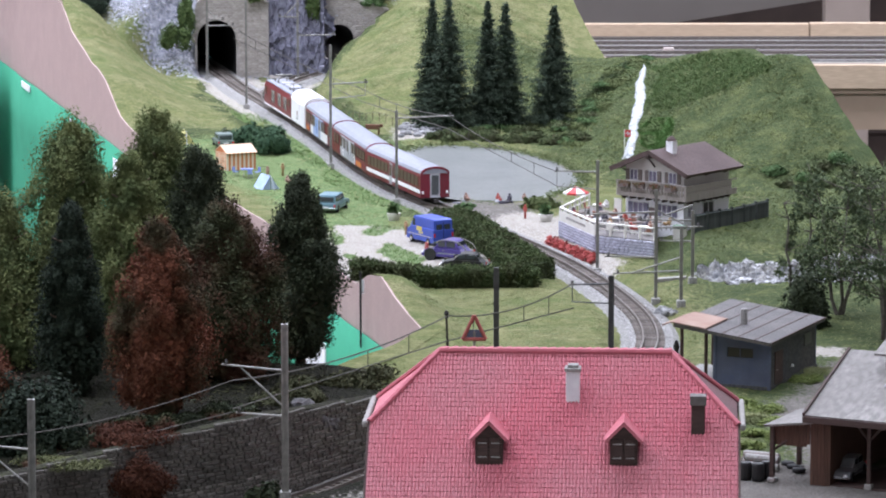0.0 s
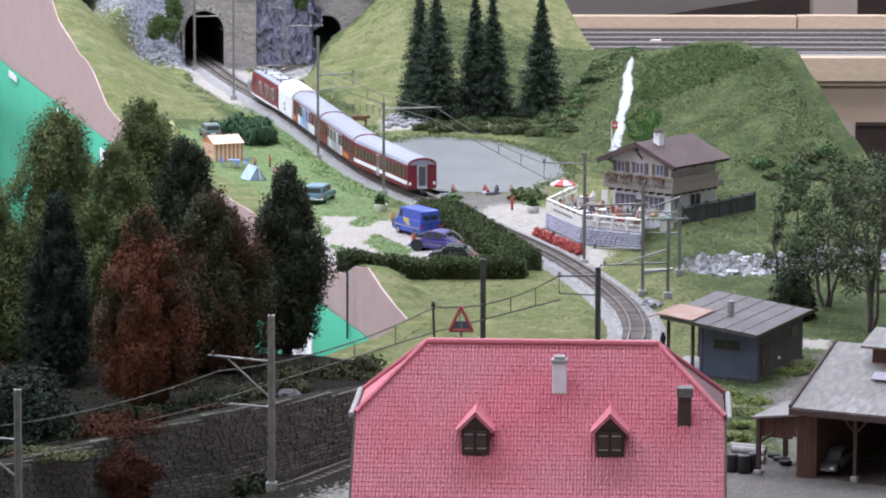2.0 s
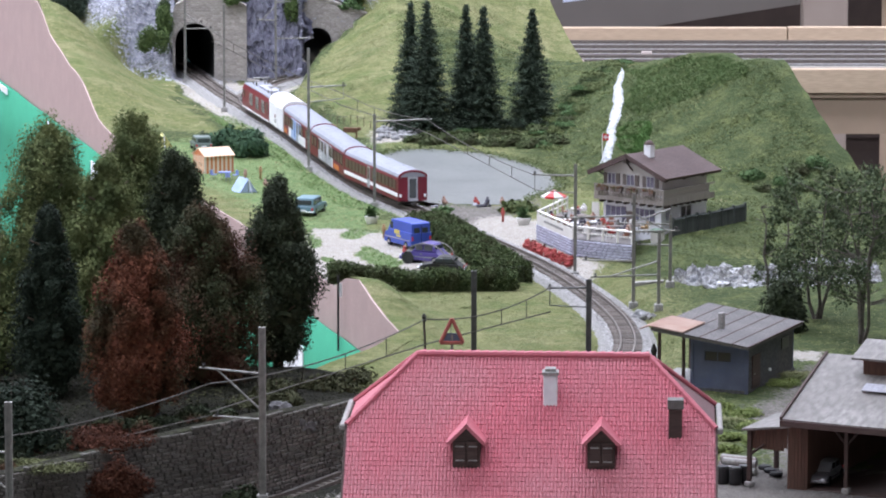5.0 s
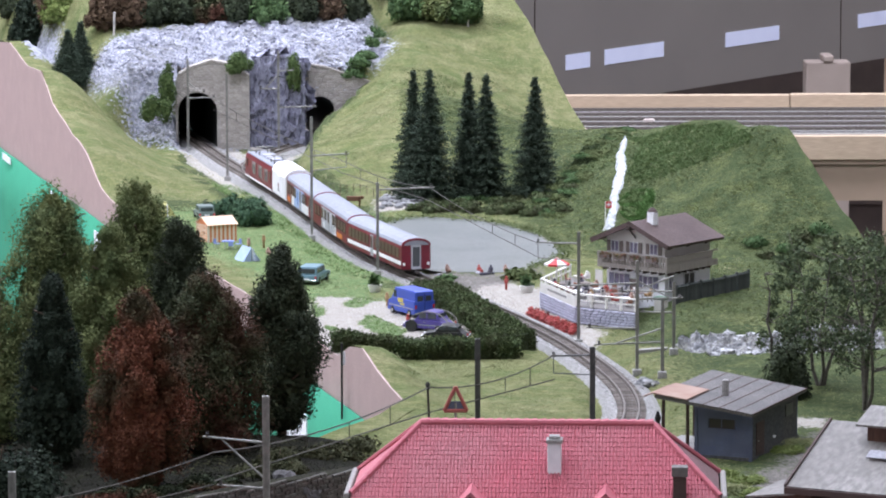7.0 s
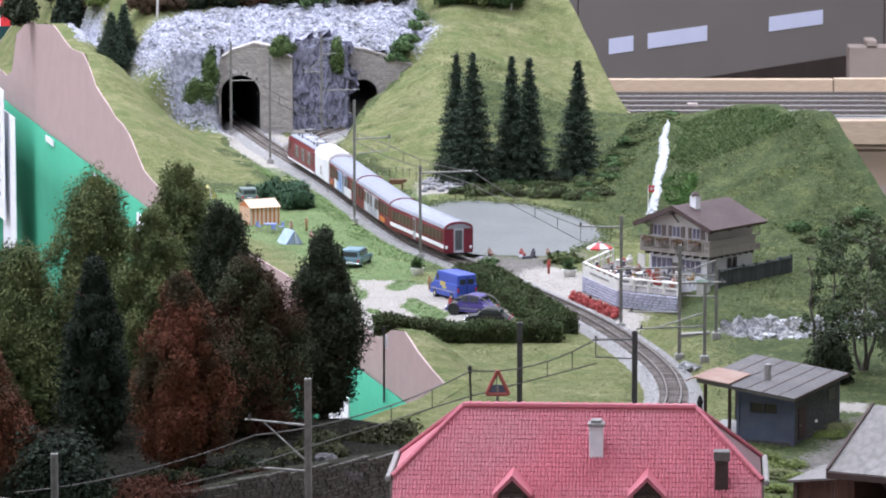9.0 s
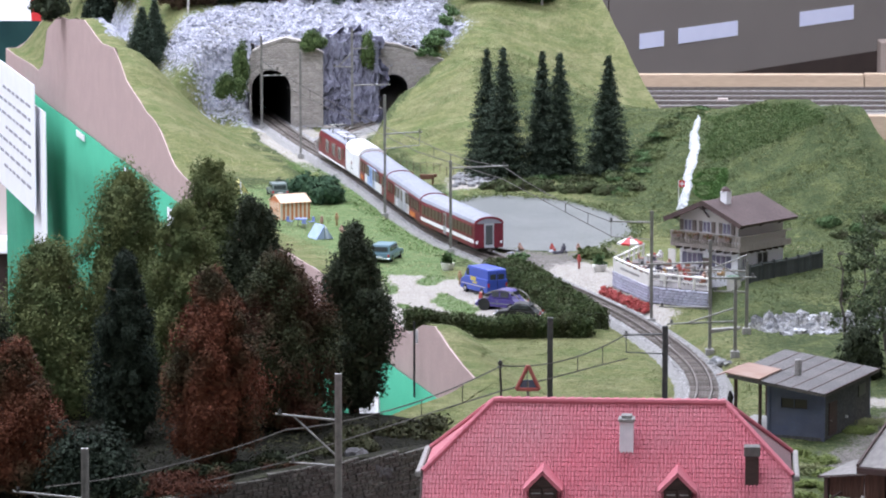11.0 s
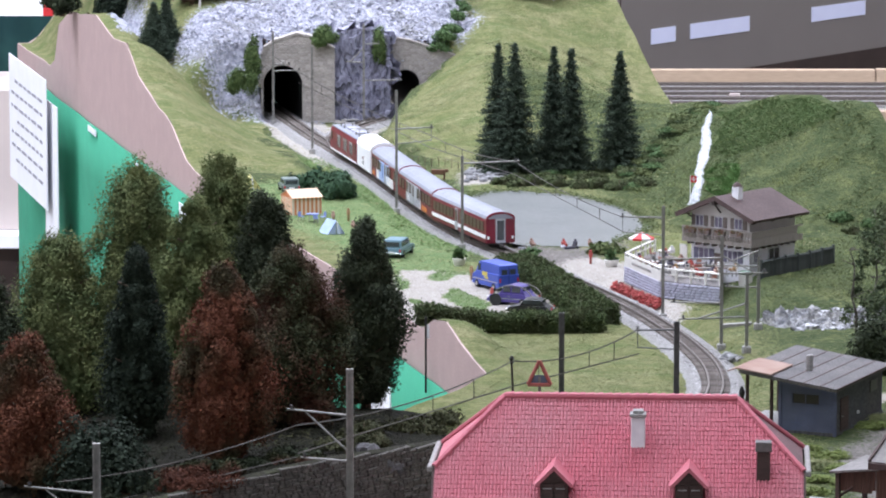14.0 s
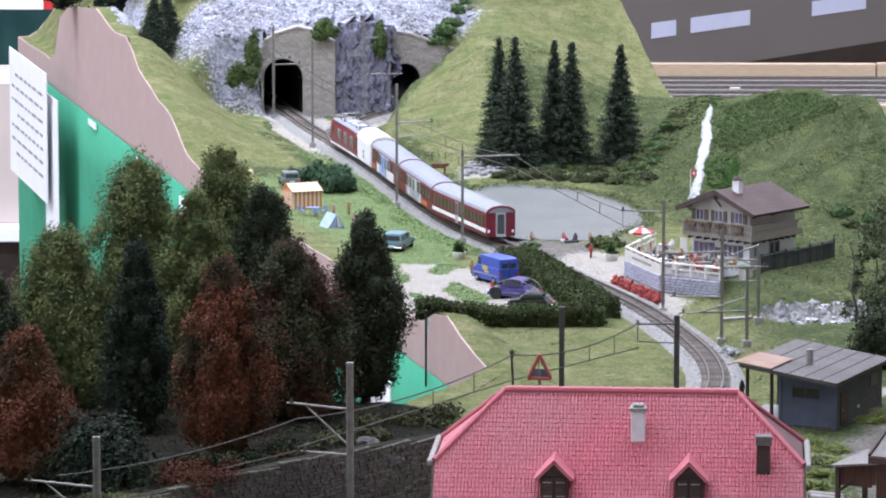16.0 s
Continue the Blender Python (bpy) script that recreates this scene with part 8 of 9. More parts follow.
def figurine(x, y, z, material, label, group, h=0.0142, pose_="standing", rz=0.0):
    """One plain lathe-like shape a figure."""
    bm = bmesh.new()
    if pose_ == "standing":
        lathe(bm, [(0.0011, 0), (0.0012, h * 0.45), (0.0018, h * 0.55), (0.0021, h * 0.80), (0.0009, h * 0.84), (0.0014, h * 0.88), (0.0015, h * 0.95), (0.0006, h)], 8)
    elif pose_ == "sitting":
        rod(bm, (0, 0, 0.002), (0, 0.001, h * 0.42), 0.0022, 0.0026, 8)
        rod(bm, (0, 0, 0.0022), (0, -0.0055, 0.0032), 0.0018, 0.0014, 7)
        ball(bm, (0, 0.001, h * 0.52), 0.0016, sub=1)
    else:
        rod(bm, (-0.007, 0, 0.0016), (0.004, 0, 0.0018), 0.0013, 0.0021, 8)
        ball(bm, (0.0065, 0, 0.0022), 0.0016, sub=1)
    ob = tagged(part("figurine", bm, material, smooth=True), label, "figurine", group)
    ob.matrix_basis = pose(x, y, z, rz=rz)
    return ob


def people(rows, group):
    for (x, y), mt, kind_, label, rz in rows:
        figurine(x, y, gz(x, y) - 0.0003, mt, label, group, pose_=kind_, rz=rz)


people([((-0.1593, 4.5840), M_SKIN, "standing", "small flesh-coloured standing figurine by the tent", 0), ((-0.1439, 4.6011), M_FOCHRE, "standing", "small ochre standing figurine on the meadow", 0),
        ((-0.1371, 4.5500), M_SKIN, "sitting", "small sitting figurine on the meadow", 40)], "figurines at the camp site")
people([((0.0476, 4.4191), M_SKIN, "sitting", "small sitting flesh-coloured figurine by the track", 30), ((0.0800, 4.4191), M_FRED, "sitting", "small sitting red figurine on the shore", 30), ((0.0870, 4.4040), M_FDARK, "lying", "small lying dark figurine on the shore", 10),
        ((0.0912, 4.4191), M_FDARK, "sitting", "small sitting dark figurine on the shore", -20), ((0.1065, 4.4191), M_SKIN, "sitting", "small sitting flesh-coloured figurine on the shore", 20),
        ((0.1039, 4.2880), M_FRED, "standing", "small red standing figurine on the gravel", 0)], "figurines on the lake shore")
people([((-0.0129, 4.1928), M_FOCHRE, "standing", "small ochre standing figurine beside the van", 0), ((0.0068, 4.0545), M_FRED, "standing", "small red standing figurine beside the vintage car", 0),
        ((0.0218, 4.0411), M_FWHITE, "sitting", "small pale sitting figurine by the cars", 0)], "figurines in the car park")

# terrace life
spots = [(0.153, 4.160), (0.168, 4.115), (0.184, 4.088), (0.209, 4.068), (0.224, 4.100), (0.187, 4.124), (0.176, 4.165), (0.172, 4.212), (0.204, 4.094), (0.160, 4.138), (0.204, 4.128)]
cols_ = [M_FWHITE, M_FDARK, M_FRED, M_FDARK, M_SKIN, M_FDARK, M_FOCHRE]
for i, (x, y) in enumerate(spots):
    table(x, y, TZ, M_FWHITE if i % 2 else M_SHUT, "round terrace table" + (" with a white top" if i % 2 else " with a brown top"), "terrace tables")
    for j in range(3):
        a = j * 2.1 + i
        cx, cy = x + math.cos(a) * 0.0105, y + math.sin(a) * 0.0105
        chair(cx, cy, TZ, math.degrees(a) - 90, M_RAILW if (i + j) % 2 else M_ORANGE, "white garden chair on the terrace" if (i + j) % 2 else "orange garden chair on the terrace", "terrace chairs")
        if (i + j) % 4:
            figurine(cx, cy, TZ + 0.0036, cols_[(i * 3 + j) % 7], "small seated figurine on a terrace chair", "figurines on the terrace", pose_="sitting", rz=math.degrees(a) - 90)


def umbrella(x, y, label):
    root = thing("parasol", pose(x, y, TZ), label, "parasol")
    part("pole", rods(((0, 0, 0), (0, 0, 0.030), 0.0005)), M_RAILW, root)
    part("foot", rods(((0, 0, 0), (0, 0, 0.0012), 0.0035), n=14), M_CONC, root)
    n = 8
    for i in range(n):
        a, b = 6.283 * i / n, 6.283 * (i + 1) / n
        R_ = 0.0125
        bm = bmesh.new()
        c = bm.verts.new((0, 0, 0.0305))
        p = [bm.verts.new((math.cos(t) * R_, math.sin(t) * R_, 0.0245)) for t in (a, b)]
        q = [bm.verts.new((math.cos(t) * R_, math.sin(t) * R_, 0.0228)) for t in (a, b)]
        bm.faces.new((c, p[0], p[1]))
        bm.faces.new((p[0], q[0], q[1], p[1]))
        part("panel", bm, M_RED if i % 2 else M_FWHITE, root)
    return root


umbrella(0.150, 4.185, "red and white parasol on the terrace")
wb = thing("menu_screen", pose(*(0.1898, 4.1700, 0.0195)[:2], TZ, rz=-40), "white screen panel beside the chalet door", "screen")
part("panel", boxes((-0.0045, 0.0045, -0.0004, 0.0004, 0.001, 0.0205), bev=0.0003), M_RAILW, wb)
for sx in (-0.004, 0.004):
    part("foot", boxes((sx - 0.0005, sx + 0.0005, -0.003, 0.003, 0, 0.001)), M_RAILW, wb)

# flower bed, planters, kiosk, barrel, fence
L_RED = leaf_mat("red_flowers", (0.36, 0.06, 0.06), (0.48, 0.13, 0.12), (0.26, 0.06, 0.05), big=200)
FLOWERS_A, FLOWERS_B = (0.1258, 4.1574), (0.1607, 4.0444)
for i in range(8):
    f = i / 7
    x, y = FLOWERS_A[0] + (FLOWERS_B[0] - FLOWERS_A[0]) * f, FLOWERS_A[1] + (FLOWERS_B[1] - FLOWERS_A[1]) * f
    shrub(x, y, 0.0068, 0.012, 0.0085, L_RED, "red flowering bush along the terrace wall", 70 + i, count=420, leaf=0.0014, name="flower_bush", group="red flower bed")


def planter(x, y, label, seed, r=0.0066):
    root = thing("planter", pose(x, y, gz(x, y)), label, "planter", "round planters")
    bm = bmesh.new()
    lathe(bm, [(r * 0.7, 0), (r * 0.95, 0.004), (r, 0.0062), (r * 1.05, 0.0064), (r * 1.05, 0.0072), (r * 0.85, 0.0072)], 18)
    part("bowl", bm, M_RAILW, root, "white bowl")
    g = np.random.RandomState(seed)
    p = g.randn(220, 3) * np.array([r * 0.4, r * 0.4, 0.003]) + np.array([0, 0, 0.0105])
    flock("plant", p, 0.0018 * (0.5 + g.rand(220)), L_BUSH, root, seed=seed)
    return root


planter(*(-0.0252, 4.2805), "white round planter with green plants by the track", 81)
planter(*(0.1236, 4.2656), "white round planter with green plants on the gravel", 82, 0.007)
kx, ky = (0.2450, 4.1000)
kiosk = thing("garden_cabinet", pose(kx, ky, gz(kx, ky), rz=-30), "small white cabinet with a green lid", "cabinet")
part("body", boxes((-0.0055, 0.0055, -0.004, 0.004, -0.001, 0.0095), bev=0.0004), M_RAILW, kiosk)
part("lid", boxes((-0.0062, 0.0062, -0.0047, 0.0047, 0.0095, 0.0125), bev=0.0008), mat("green_lid", (0.16, 0.25, 0.18), (0.13, 0.2, 0.15), 60, 0.7), kiosk)
bx, by = (0.2057, 4.0720)
bm = bmesh.new()
lathe(bm, [(0.0035, 0), (0.0046, 0.003), (0.0046, 0.006), (0.0035, 0.0085)], 14)
ob = tagged(part("barrel", bm, M_BLACK), "black round barrel below the terrace", "barrel")
ob.matrix_basis = pose(bx, by, gz(bx, by) - 0.0005)

M_FENCE = mat("dark_fence_boards", (0.055, 0.065, 0.062), (0.08, 0.088, 0.085), 120, 0.85, rnd=0.25)
fa, fb = Vector((*(0.2600, 4.1120), 0)), Vector((*(0.3371, 4.2240), 0))
fence = thing("board_fence", pose(0, 0, 0), "dark weathered board fence behind the chalet", "fence")
one = bpy.data.meshes.new("board")
bm = boxes((-0.0017, 0.0017, -0.0004, 0.0004, -0.002, 0.0165))
bm.to_mesh(one)
bm.free()
one.materials.append(M_FENCE)
ln = (fb - fa).length
ang = math.degrees(math.atan2(fb.y - fa.y, fb.x - fa.x))
k = int(ln / 0.0036)
for i in range(k):
    p = fa.lerp(fb, i / k)
    ob = new("board", one)
    ob.parent = fence
    ob.matrix_basis = pose(p.x, p.y, gz(p.x, p.y), rz=ang)
for i in range(7):
    p = fa.lerp(fb, i / 6)
    q = fa.lerp(fb, min(1, (i + 1) / 6))
    z, z2 = gz(p.x, p.y), gz(q.x, q.y)
    part("post", boxes((p.x - 0.0013, p.x + 0.0013, p.y - 0.0013, p.y + 0.0013, z - 0.002, z + 0.0178)), M_FENCE, fence)
    if i < 6:
        part("rail", rods(((p.x, p.y - 0.0008, z + 0.015), (q.x, q.y - 0.0008, z2 + 0.015), 0.0008), n=4), M_FENCE, fence)

# flag on the slope
x, y = (0.2213, 4.7160)
flag = thing("flag", pose(x, y, gz(x, y)), "red flag with a white cross on a pole", "flag")
part("pole", rods(((0, 0, -0.002), (0, 0, 0.028), 0.0005)), M_RAILW, flag)
part("cloth", boxes((0.0004, 0.0068, -0.0002, 0.0002, 0.0205, 0.0275)), M_RED, flag)
part("cross", boxes((0.0030, 0.0042, -0.0004, 0.0004, 0.0218, 0.0262), (0.0014, 0.0058, -0.0004, 0.0004, 0.0234, 0.0246)), M_PAPER, flag)

# cow, and the lifebuoy post
M_COW = mat("brown_hide", (0.12, 0.06, 0.035), (0.16, 0.08, 0.05), 100, 0.8)
x, y = (-0.0527, 4.9486)
bm = boxes((-0.008, 0.008, -0.0028, 0.0028, 0.006, 0.0115), (-0.0075, -0.0060, -0.0024, -0.0010, 0, 0.007), (-0.0075, -0.0060, 0.0010, 0.0024, 0, 0.007),
           (0.0060, 0.0075, -0.0024, -0.0010, 0, 0.007), (0.0060, 0.0075, 0.0010, 0.0024, 0, 0.007), (-0.0115, -0.0075, -0.0016, 0.0016, 0.0085, 0.0120), bev=0.0005)
ob = tagged(part("cow_figurine", bm, M_COW), "small brown cow figurine on the grass", "figurine")
ob.matrix_basis = pose(x, y, gz(x, y), rz=170)

# bushes
shrub(*(-0.1609, 4.7895), 0.026, 0.022, 0.027, L_CAMP, "round dark green bush behind the camp site", 91, count=5200, group="bushes by the camp site")
shrub(*(-0.1917, 4.8557), 0.022, 0.02, 0.022, L_CAMP, "round dark green bush behind the tent", 92, count=4400, group="bushes by the camp site")
shrub(*(-0.2110, 4.8557), 0.014, 0.016, 0.018, L_DARK, "dark green bush beside a parked car", 93, count=1400, group="bushes by the camp site")
shrub(*(0.1209, 4.3641), 0.020, 0.012, 0.012, L_GRASSG, "low green shrub on the shore", 94, count=1300)
shrub(*(0.0473, 4.3875), 0.016, 0.01, 0.008, L_BUSH, "low green scrub beside the hedge", 95, count=700)
for (x, y, z), rx, rz_, label, sd in (((-0.2943, 5.5560, 0.0620), 0.012, 0.040, "green ivy bush on the portal's flank", 96), ((-0.3055, 5.5350, 0.0400), 0.022, 0.028, "round green bush beside the portal", 97),
                                      ((-0.2030, 5.5600, 0.097), 0.020, 0.020, "green bush on top of the portal", 98),
                                      ((-0.1345, 5.5700, 0.078), 0.0095, 0.040, "green ivy hanging at the portal", 99)):
    shrub(x, y, rx, 0.010, rz_, L_IVY, label, sd, z=z, count=4200, leaf=0.0015, group="bushes at the portals")
for x, y, w, sd in ((0.245, 3.31, 0.013, 1), (0.262, 3.285, 0.016, 2), (0.25, 3.25, 0.018, 3), (0.268, 3.235, 0.015, 4), (0.305, 3.41, 0.016, 5), (0.315, 3.44, 0.018, 6), (0.245, 3.19, 0.014, 7),
                    (0.262, 3.17, 0.013, 8), (0.325, 3.33, 0.014, 9), (0.24, 3.14, 0.012, 10), (0.335, 3.38, 0.015, 11)):
    shrub(x, y, w, w, 0.0055, L_BUSHY if sd % 3 else L_GRASSY, "mossy yellow-green grass cushion", 110 + sd, count=2600, leaf=0.0012, flat=0.7, name="moss_cushion", group="moss cushions by the shed")

# scrub under the firs and in the gully
rs = random.Random(77)
L_SCRUB = leaf_mat("dark_scrub", (0.045, 0.062, 0.028), (0.10, 0.125, 0.055), (0.056, 0.060, 0.030), big=60)
for i in range(15):
    f = i / 14
    x, y = 0.015 + 0.165 * f + rs.uniform(-0.006, 0.006), 4.905 + 0.01 * math.sin(i * 2.1) - 0.05 * f
    shrub(x, y, rs.uniform(0.010, 0.017), 0.012, rs.uniform(0.008, 0.014), L_SCRUB, "low dark scrub at the foot of the firs", 300 + i, count=1000, leaf=0.0014, group="scrub under the firs")
for i in range(26):
    x, y = 0.03 + 0.17 * rs.random(), rs.uniform(4.925, 5.0)
    shrub(x, y, rs.uniform(0.012, 0.018), 0.016, rs.uniform(0.004, 0.008), (L_BUSH, L_SCRUB, L_HEDGE)[i % 3], "low dark growth between firs and lake", 450 + i, count=900, leaf=0.0014, name="low_growth", group="low growth under the firs")
for i in range(16):
    f = i / 15
    x, y = 0.17 + 0.10 * f + rs.uniform(-0.012, 0.012), 4.84 + 0.42 * f + rs.uniform(-0.03, 0.03)
    shrub(x, y, rs.uniform(0.012, 0.020), 0.03, rs.uniform(0.003, 0.006), L_GRASSG if i % 3 else L_BUSH, "low dark green scrub in the gully", 330 + i, count=1100, leaf=0.0013, group="scrub in the gully")
for i in range(10):
    x, y = (0.2468, 4.7880)[0] + rs.uniform(0.0, 0.026), (0.2468, 4.7880)[1] + rs.uniform(-0.05, 0.05)
    shrub(x, y, rs.uniform(0.008, 0.013), 0.014, rs.uniform(0.003, 0.005), L_IVY, "green scrub beside the waterfall", 350 + i, count=1100, leaf=0.0012, group="scrub beside the waterfall")

for i, (x, y, w, mt) in enumerate(((0.369, 4.54, 0.013, L_BUSH), (0.3775, 4.50, 0.011, L_SCRUB), (0.400, 4.524, 0.012, L_BUSH), (0.417, 4.552, 0.014, L_SCRUB), (0.4387, 4.564, 0.016, L_BUSH), (0.4476, 4.532, 0.013, L_SCRUB), (0.4212, 4.50, 0.011, L_HEDGE))):
    shrub(x, y, w, w, w * 0.75, mt, "dark green shrub at the foot of the slope", 500 + i, count=1500, leaf=0.0015, group="shrubs at the foot of the slope")
for sd, (x, y) in enumerate(((-0.0589, 5.6040), (-0.0518, 5.6080), (-0.0448, 5.6400), (-0.0409, 5.7000), (-0.0340, 5.7720))):
    shrub(x, y, 0.016, 0.014, 0.012, L_BUSH, "dark green scrub between rock and hill", 370 + sd, count=1400, leaf=0.0018, group="scrub between rock and hill")

# trees along the ridge
L_BROWNR = leaf_mat("brown_ridge_foliage", (0.07, 0.045, 0.03), (0.12, 0.08, 0.05))
for (x, y), h, r, mt, sd in (((-0.5532, 6.2360), 0.05, 0.022, L_DARK, 1), ((-0.4987, 6.0400), 0.055, 0.028, L_BUSHY, 2), ((-0.4566, 5.8960), 0.05, 0.026, L_BUSHY, 3), ((-0.3841, 5.7400), 0.06, 0.028, L_BROWNR, 4), ((-0.3532, 5.7520), 0.055, 0.026, L_BROWNR, 5),
                             ((-0.3244, 5.7640), 0.045, 0.026, L_DARK, 6), ((-0.2883, 5.7800), 0.045, 0.030, L_DARK, 7), ((-0.2473, 5.7760), 0.042, 0.030, L_MIXED, 8), ((-0.2102, 5.7720), 0.042, 0.030, L_DARK, 9), ((-0.1730, 5.7680), 0.045, 0.030, L_BUSH, 10),
                             ((-0.1289, 5.7800), 0.045, 0.028, L_DARK, 11), ((-0.0920, 5.7880), 0.05, 0.026, L_BROWNR, 12), ((-0.0623, 5.7880), 0.05, 0.024, L_DARK, 13), ((0.0120, 5.8360), 0.06, 0.030, L_BUSH, 14),
                             ((0.0457, 5.8400), 0.055, 0.030, L_OLIVE, 15), ((0.0869, 5.8440), 0.06, 0.028, L_BUSH, 16)):
    root = plume_tree(x, y, h, r, mt, "bushy tree along the ridge above the tunnels", 200 + sd, count=4200, leaf=0.0026)
    root["group"] = "trees along the ridge"
rz_ = random.Random(91)
for i in range(13):
    x, y = -0.56 + 0.043 * i + rz_.uniform(-0.012, 0.012), 5.93 + rz_.uniform(-0.03, 0.05)
    root = plume_tree(x, y, rz_.uniform(0.06, 0.095), rz_.uniform(0.026, 0.036), (L_DARK, L_BLUEG, L_BROWNR, L_DARK, L_BUSH)[i % 5], "dark tree standing behind the ridge", 230 + i, count=2600, leaf=0.0026)
    root["group"] = "trees along the ridge"
M_PALETRUNK = mat("pale_birch_bark", (0.55, 0.52, 0.50), (0.42, 0.40, 0.38), 200, 0.9)
for i, (x, y) in enumerate(((-0.3710, 5.7080), (0.0905, 5.8320), (0.0628, 5.8360))):
    root = thing("birch_trunk", pose(x, y, gz(x, y)), "pale birch trunk at the ridge", "trunk", "birch trunks")
    part("trunk", rods(((0, 0, -0.003), (0.001, 0, 0.03), 0.0016), n=7), M_PALETRUNK, root)

# ---- clutter by the garage and the shed ----
for i, (dx, dy) in enumerate(((0.0, 0.0), (0.0085, -0.004), (0.0155, 0.003))):
    bm = bmesh.new()
    lathe(bm, [(0.0040, 0), (0.0046, 0.002), (0.0046, 0.011), (0.0040, 0.0125)], 14)
    ob = tagged(part("barrel", bm, M_BLACK), "dark oil barrel beside the garage", "barrel", "barrels by the garage")
    ob.matrix_basis = pose(0.2285 + dx, 3.032 + dy, gz(0.23, 3.03))
for i in range(7):
    a, b = divmod(i, 4)
    ob = tagged(part("log", rods(((-0.013, 0, 0), (0.013, 0, 0), 0.0028), n=9), M_SHUT if i % 2 else M_CONC), "cut log on a stack beside the lean-to", "log", "stacked logs")
    ob.matrix_basis = pose(0.242 + a * 0.001, 3.062 + b * 0.0058 + a * 0.003, gz(0.24, 3.06) + 0.0028 + a * 0.005, rz=-25 + rq.uniform(-5, 5))
for i in range(3):
    bm = bmesh.new()
    lathe(bm, [(0.0022, 0), (0.0045, 0.0003), (0.0050, 0.0015), (0.0045, 0.0028), (0.0022, 0.003)], 16)
    ob = tagged(part("tyre", bm, M_TYRE), "old black tyre lying by the lean-to", "tyre", "old tyres")
    ob.matrix_basis = pose(0.262 + i * 0.003, 3.078 - i * 0.012, gz(0.262, 3.07) + 0.0001, rz=i * 30)
pump = thing("water_pump", pose(0.2015, 3.405, 0.0024), "dark cast-iron pump under the porch", "pump")
bm = bmesh.new()
lathe(bm, [(0.0030, 0), (0.0018, 0.004), (0.0022, 0.008), (0.0034, 0.011), (0.0020, 0.014), (0.0030, 0.018), (0.0016, 0.022), (0.0026, 0.026), (0.0008, 0.031)], 10)
part("column", bm, M_BLACK, pump)
part("handle", rods(((0, 0, 0.022), (0.006, -0.002, 0.014), 0.0006)), M_BLACK, pump)

# module post with a white tag
x, y = (-0.0491, 3.7171)
mp = thing("module_post", pose(-0.0515, 3.795, -0.005), "thin black post with a white tag at the board edge", "post")
part("post", rods(((0, 0, -0.036), (0, 0, 0.031), 0.0011)), M_BLACK, mp)
part("tag", boxes((0.001, 0.0032, -0.0003, 0.0003, 0.012, 0.024)), M_PAPER, mp)

# thin fence on the hill foot
pf = thing("wire_fence", pose(0, 0, 0), "thin wooden posts with wire at the hill foot", "fence")
prev = None
for i in range(12):
    f = i / 11
    x, y = -0.108 + 0.085 * f, 5.13 - 0.12 * f + 0.01 * math.sin(i)
    z = gz(x, y)
    part("post", rods(((x, y, z - 0.002), (x, y, z + 0.0105), 0.0004), n=5), M_TRUNK, pf)
    if prev is not None:
        part("wire", rods((prev, (x, y, z + 0.010), 0.00022), n=3), M_WIRE, pf)
    prev = (x, y, z + 0.010)

# pale boulder by the shed's porch
bm = bmesh.new()
rk = random.Random(23)
for dx, dy, w in ((0, 0, 0.0085), (0.009, -0.006, 0.0065), (-0.006, -0.008, 0.0055)):
    ball(bm, (dx, dy, w * 0.4), w, w * 0.8, w * 0.75, sub=2, rough=0.3, rng=rk)
ob = tagged(part("boulder", bm, M_STREAM), "pale broken boulder beside the shed porch", "rock")
x, y = (0.2119, 3.7560)
ob.matrix_basis = pose(x, y, gz(x, y) - 0.001)


# ---- the neighbouring layout, curtain and panels behind ----
M_PINE = mat("pale_pine", (0.56, 0.42, 0.30), (0.48, 0.36, 0.255), 14, 0.7, 0.05, stretch=(0.25, 1, 4), fine=220, fine_amt=0.12)
M_PINED = mat("shaded_plywood", (0.36, 0.26, 0.19), (0.30, 0.22, 0.16), 14, 0.75)
M_YARD = mat("grey_yard_ballast", (0.36, 0.33, 0.30), (0.26, 0.24, 0.22), 200, 0.95, 0.3, fine=500)
M_GREYP = mat("grey_brown_panel", (0.205, 0.183, 0.168), (0.185, 0.165, 0.152), 3, 0.85)
M_TEALC = mat("dark_teal_curtain", (0.012, 0.045, 0.045), (0.02, 0.065, 0.06), 12, 0.9)
M_BEIGE = mat("beige_panel", (0.56, 0.48, 0.44), (0.50, 0.43, 0.40), 8, 0.85)
M_PILLAR = mat("dull_brown_pillar", (0.33, 0.265, 0.23), (0.27, 0.215, 0.185), 12, 0.85)
M_BROWNB = mat("brown_box", (0.055, 0.038, 0.032), (0.04, 0.028, 0.024), 20, 0.8)

yard = thing("neighbour_module", pose(0, 0, 0), "bare pine module frame with grey yard tracks", "table")
part("deck", boxes((0.10, 1.9, 6.62, 7.0, -0.118, -0.106)), M_YARD, yard)
part("rear_board", boxes((0.10, 0.622, 7.0, 7.022, -0.125, -0.085), bev=0.0008), M_PINE, yard, "pale pine board")
part("rear_board", boxes((0.624, 1.9, 7.0, 7.022, -0.125, -0.084), bev=0.0008), M_PINE, yard, "pale pine board")
part("front_board", boxes((0.10, 1.9, 6.595, 6.618, -0.142, -0.106), bev=0.0008), M_PINE, yard, "pale pine board")
part("lower_rail", boxes((0.10, 1.9, 6.60, 6.63, -0.150, -0.1425), bev=0.0006), M_PINED, yard)
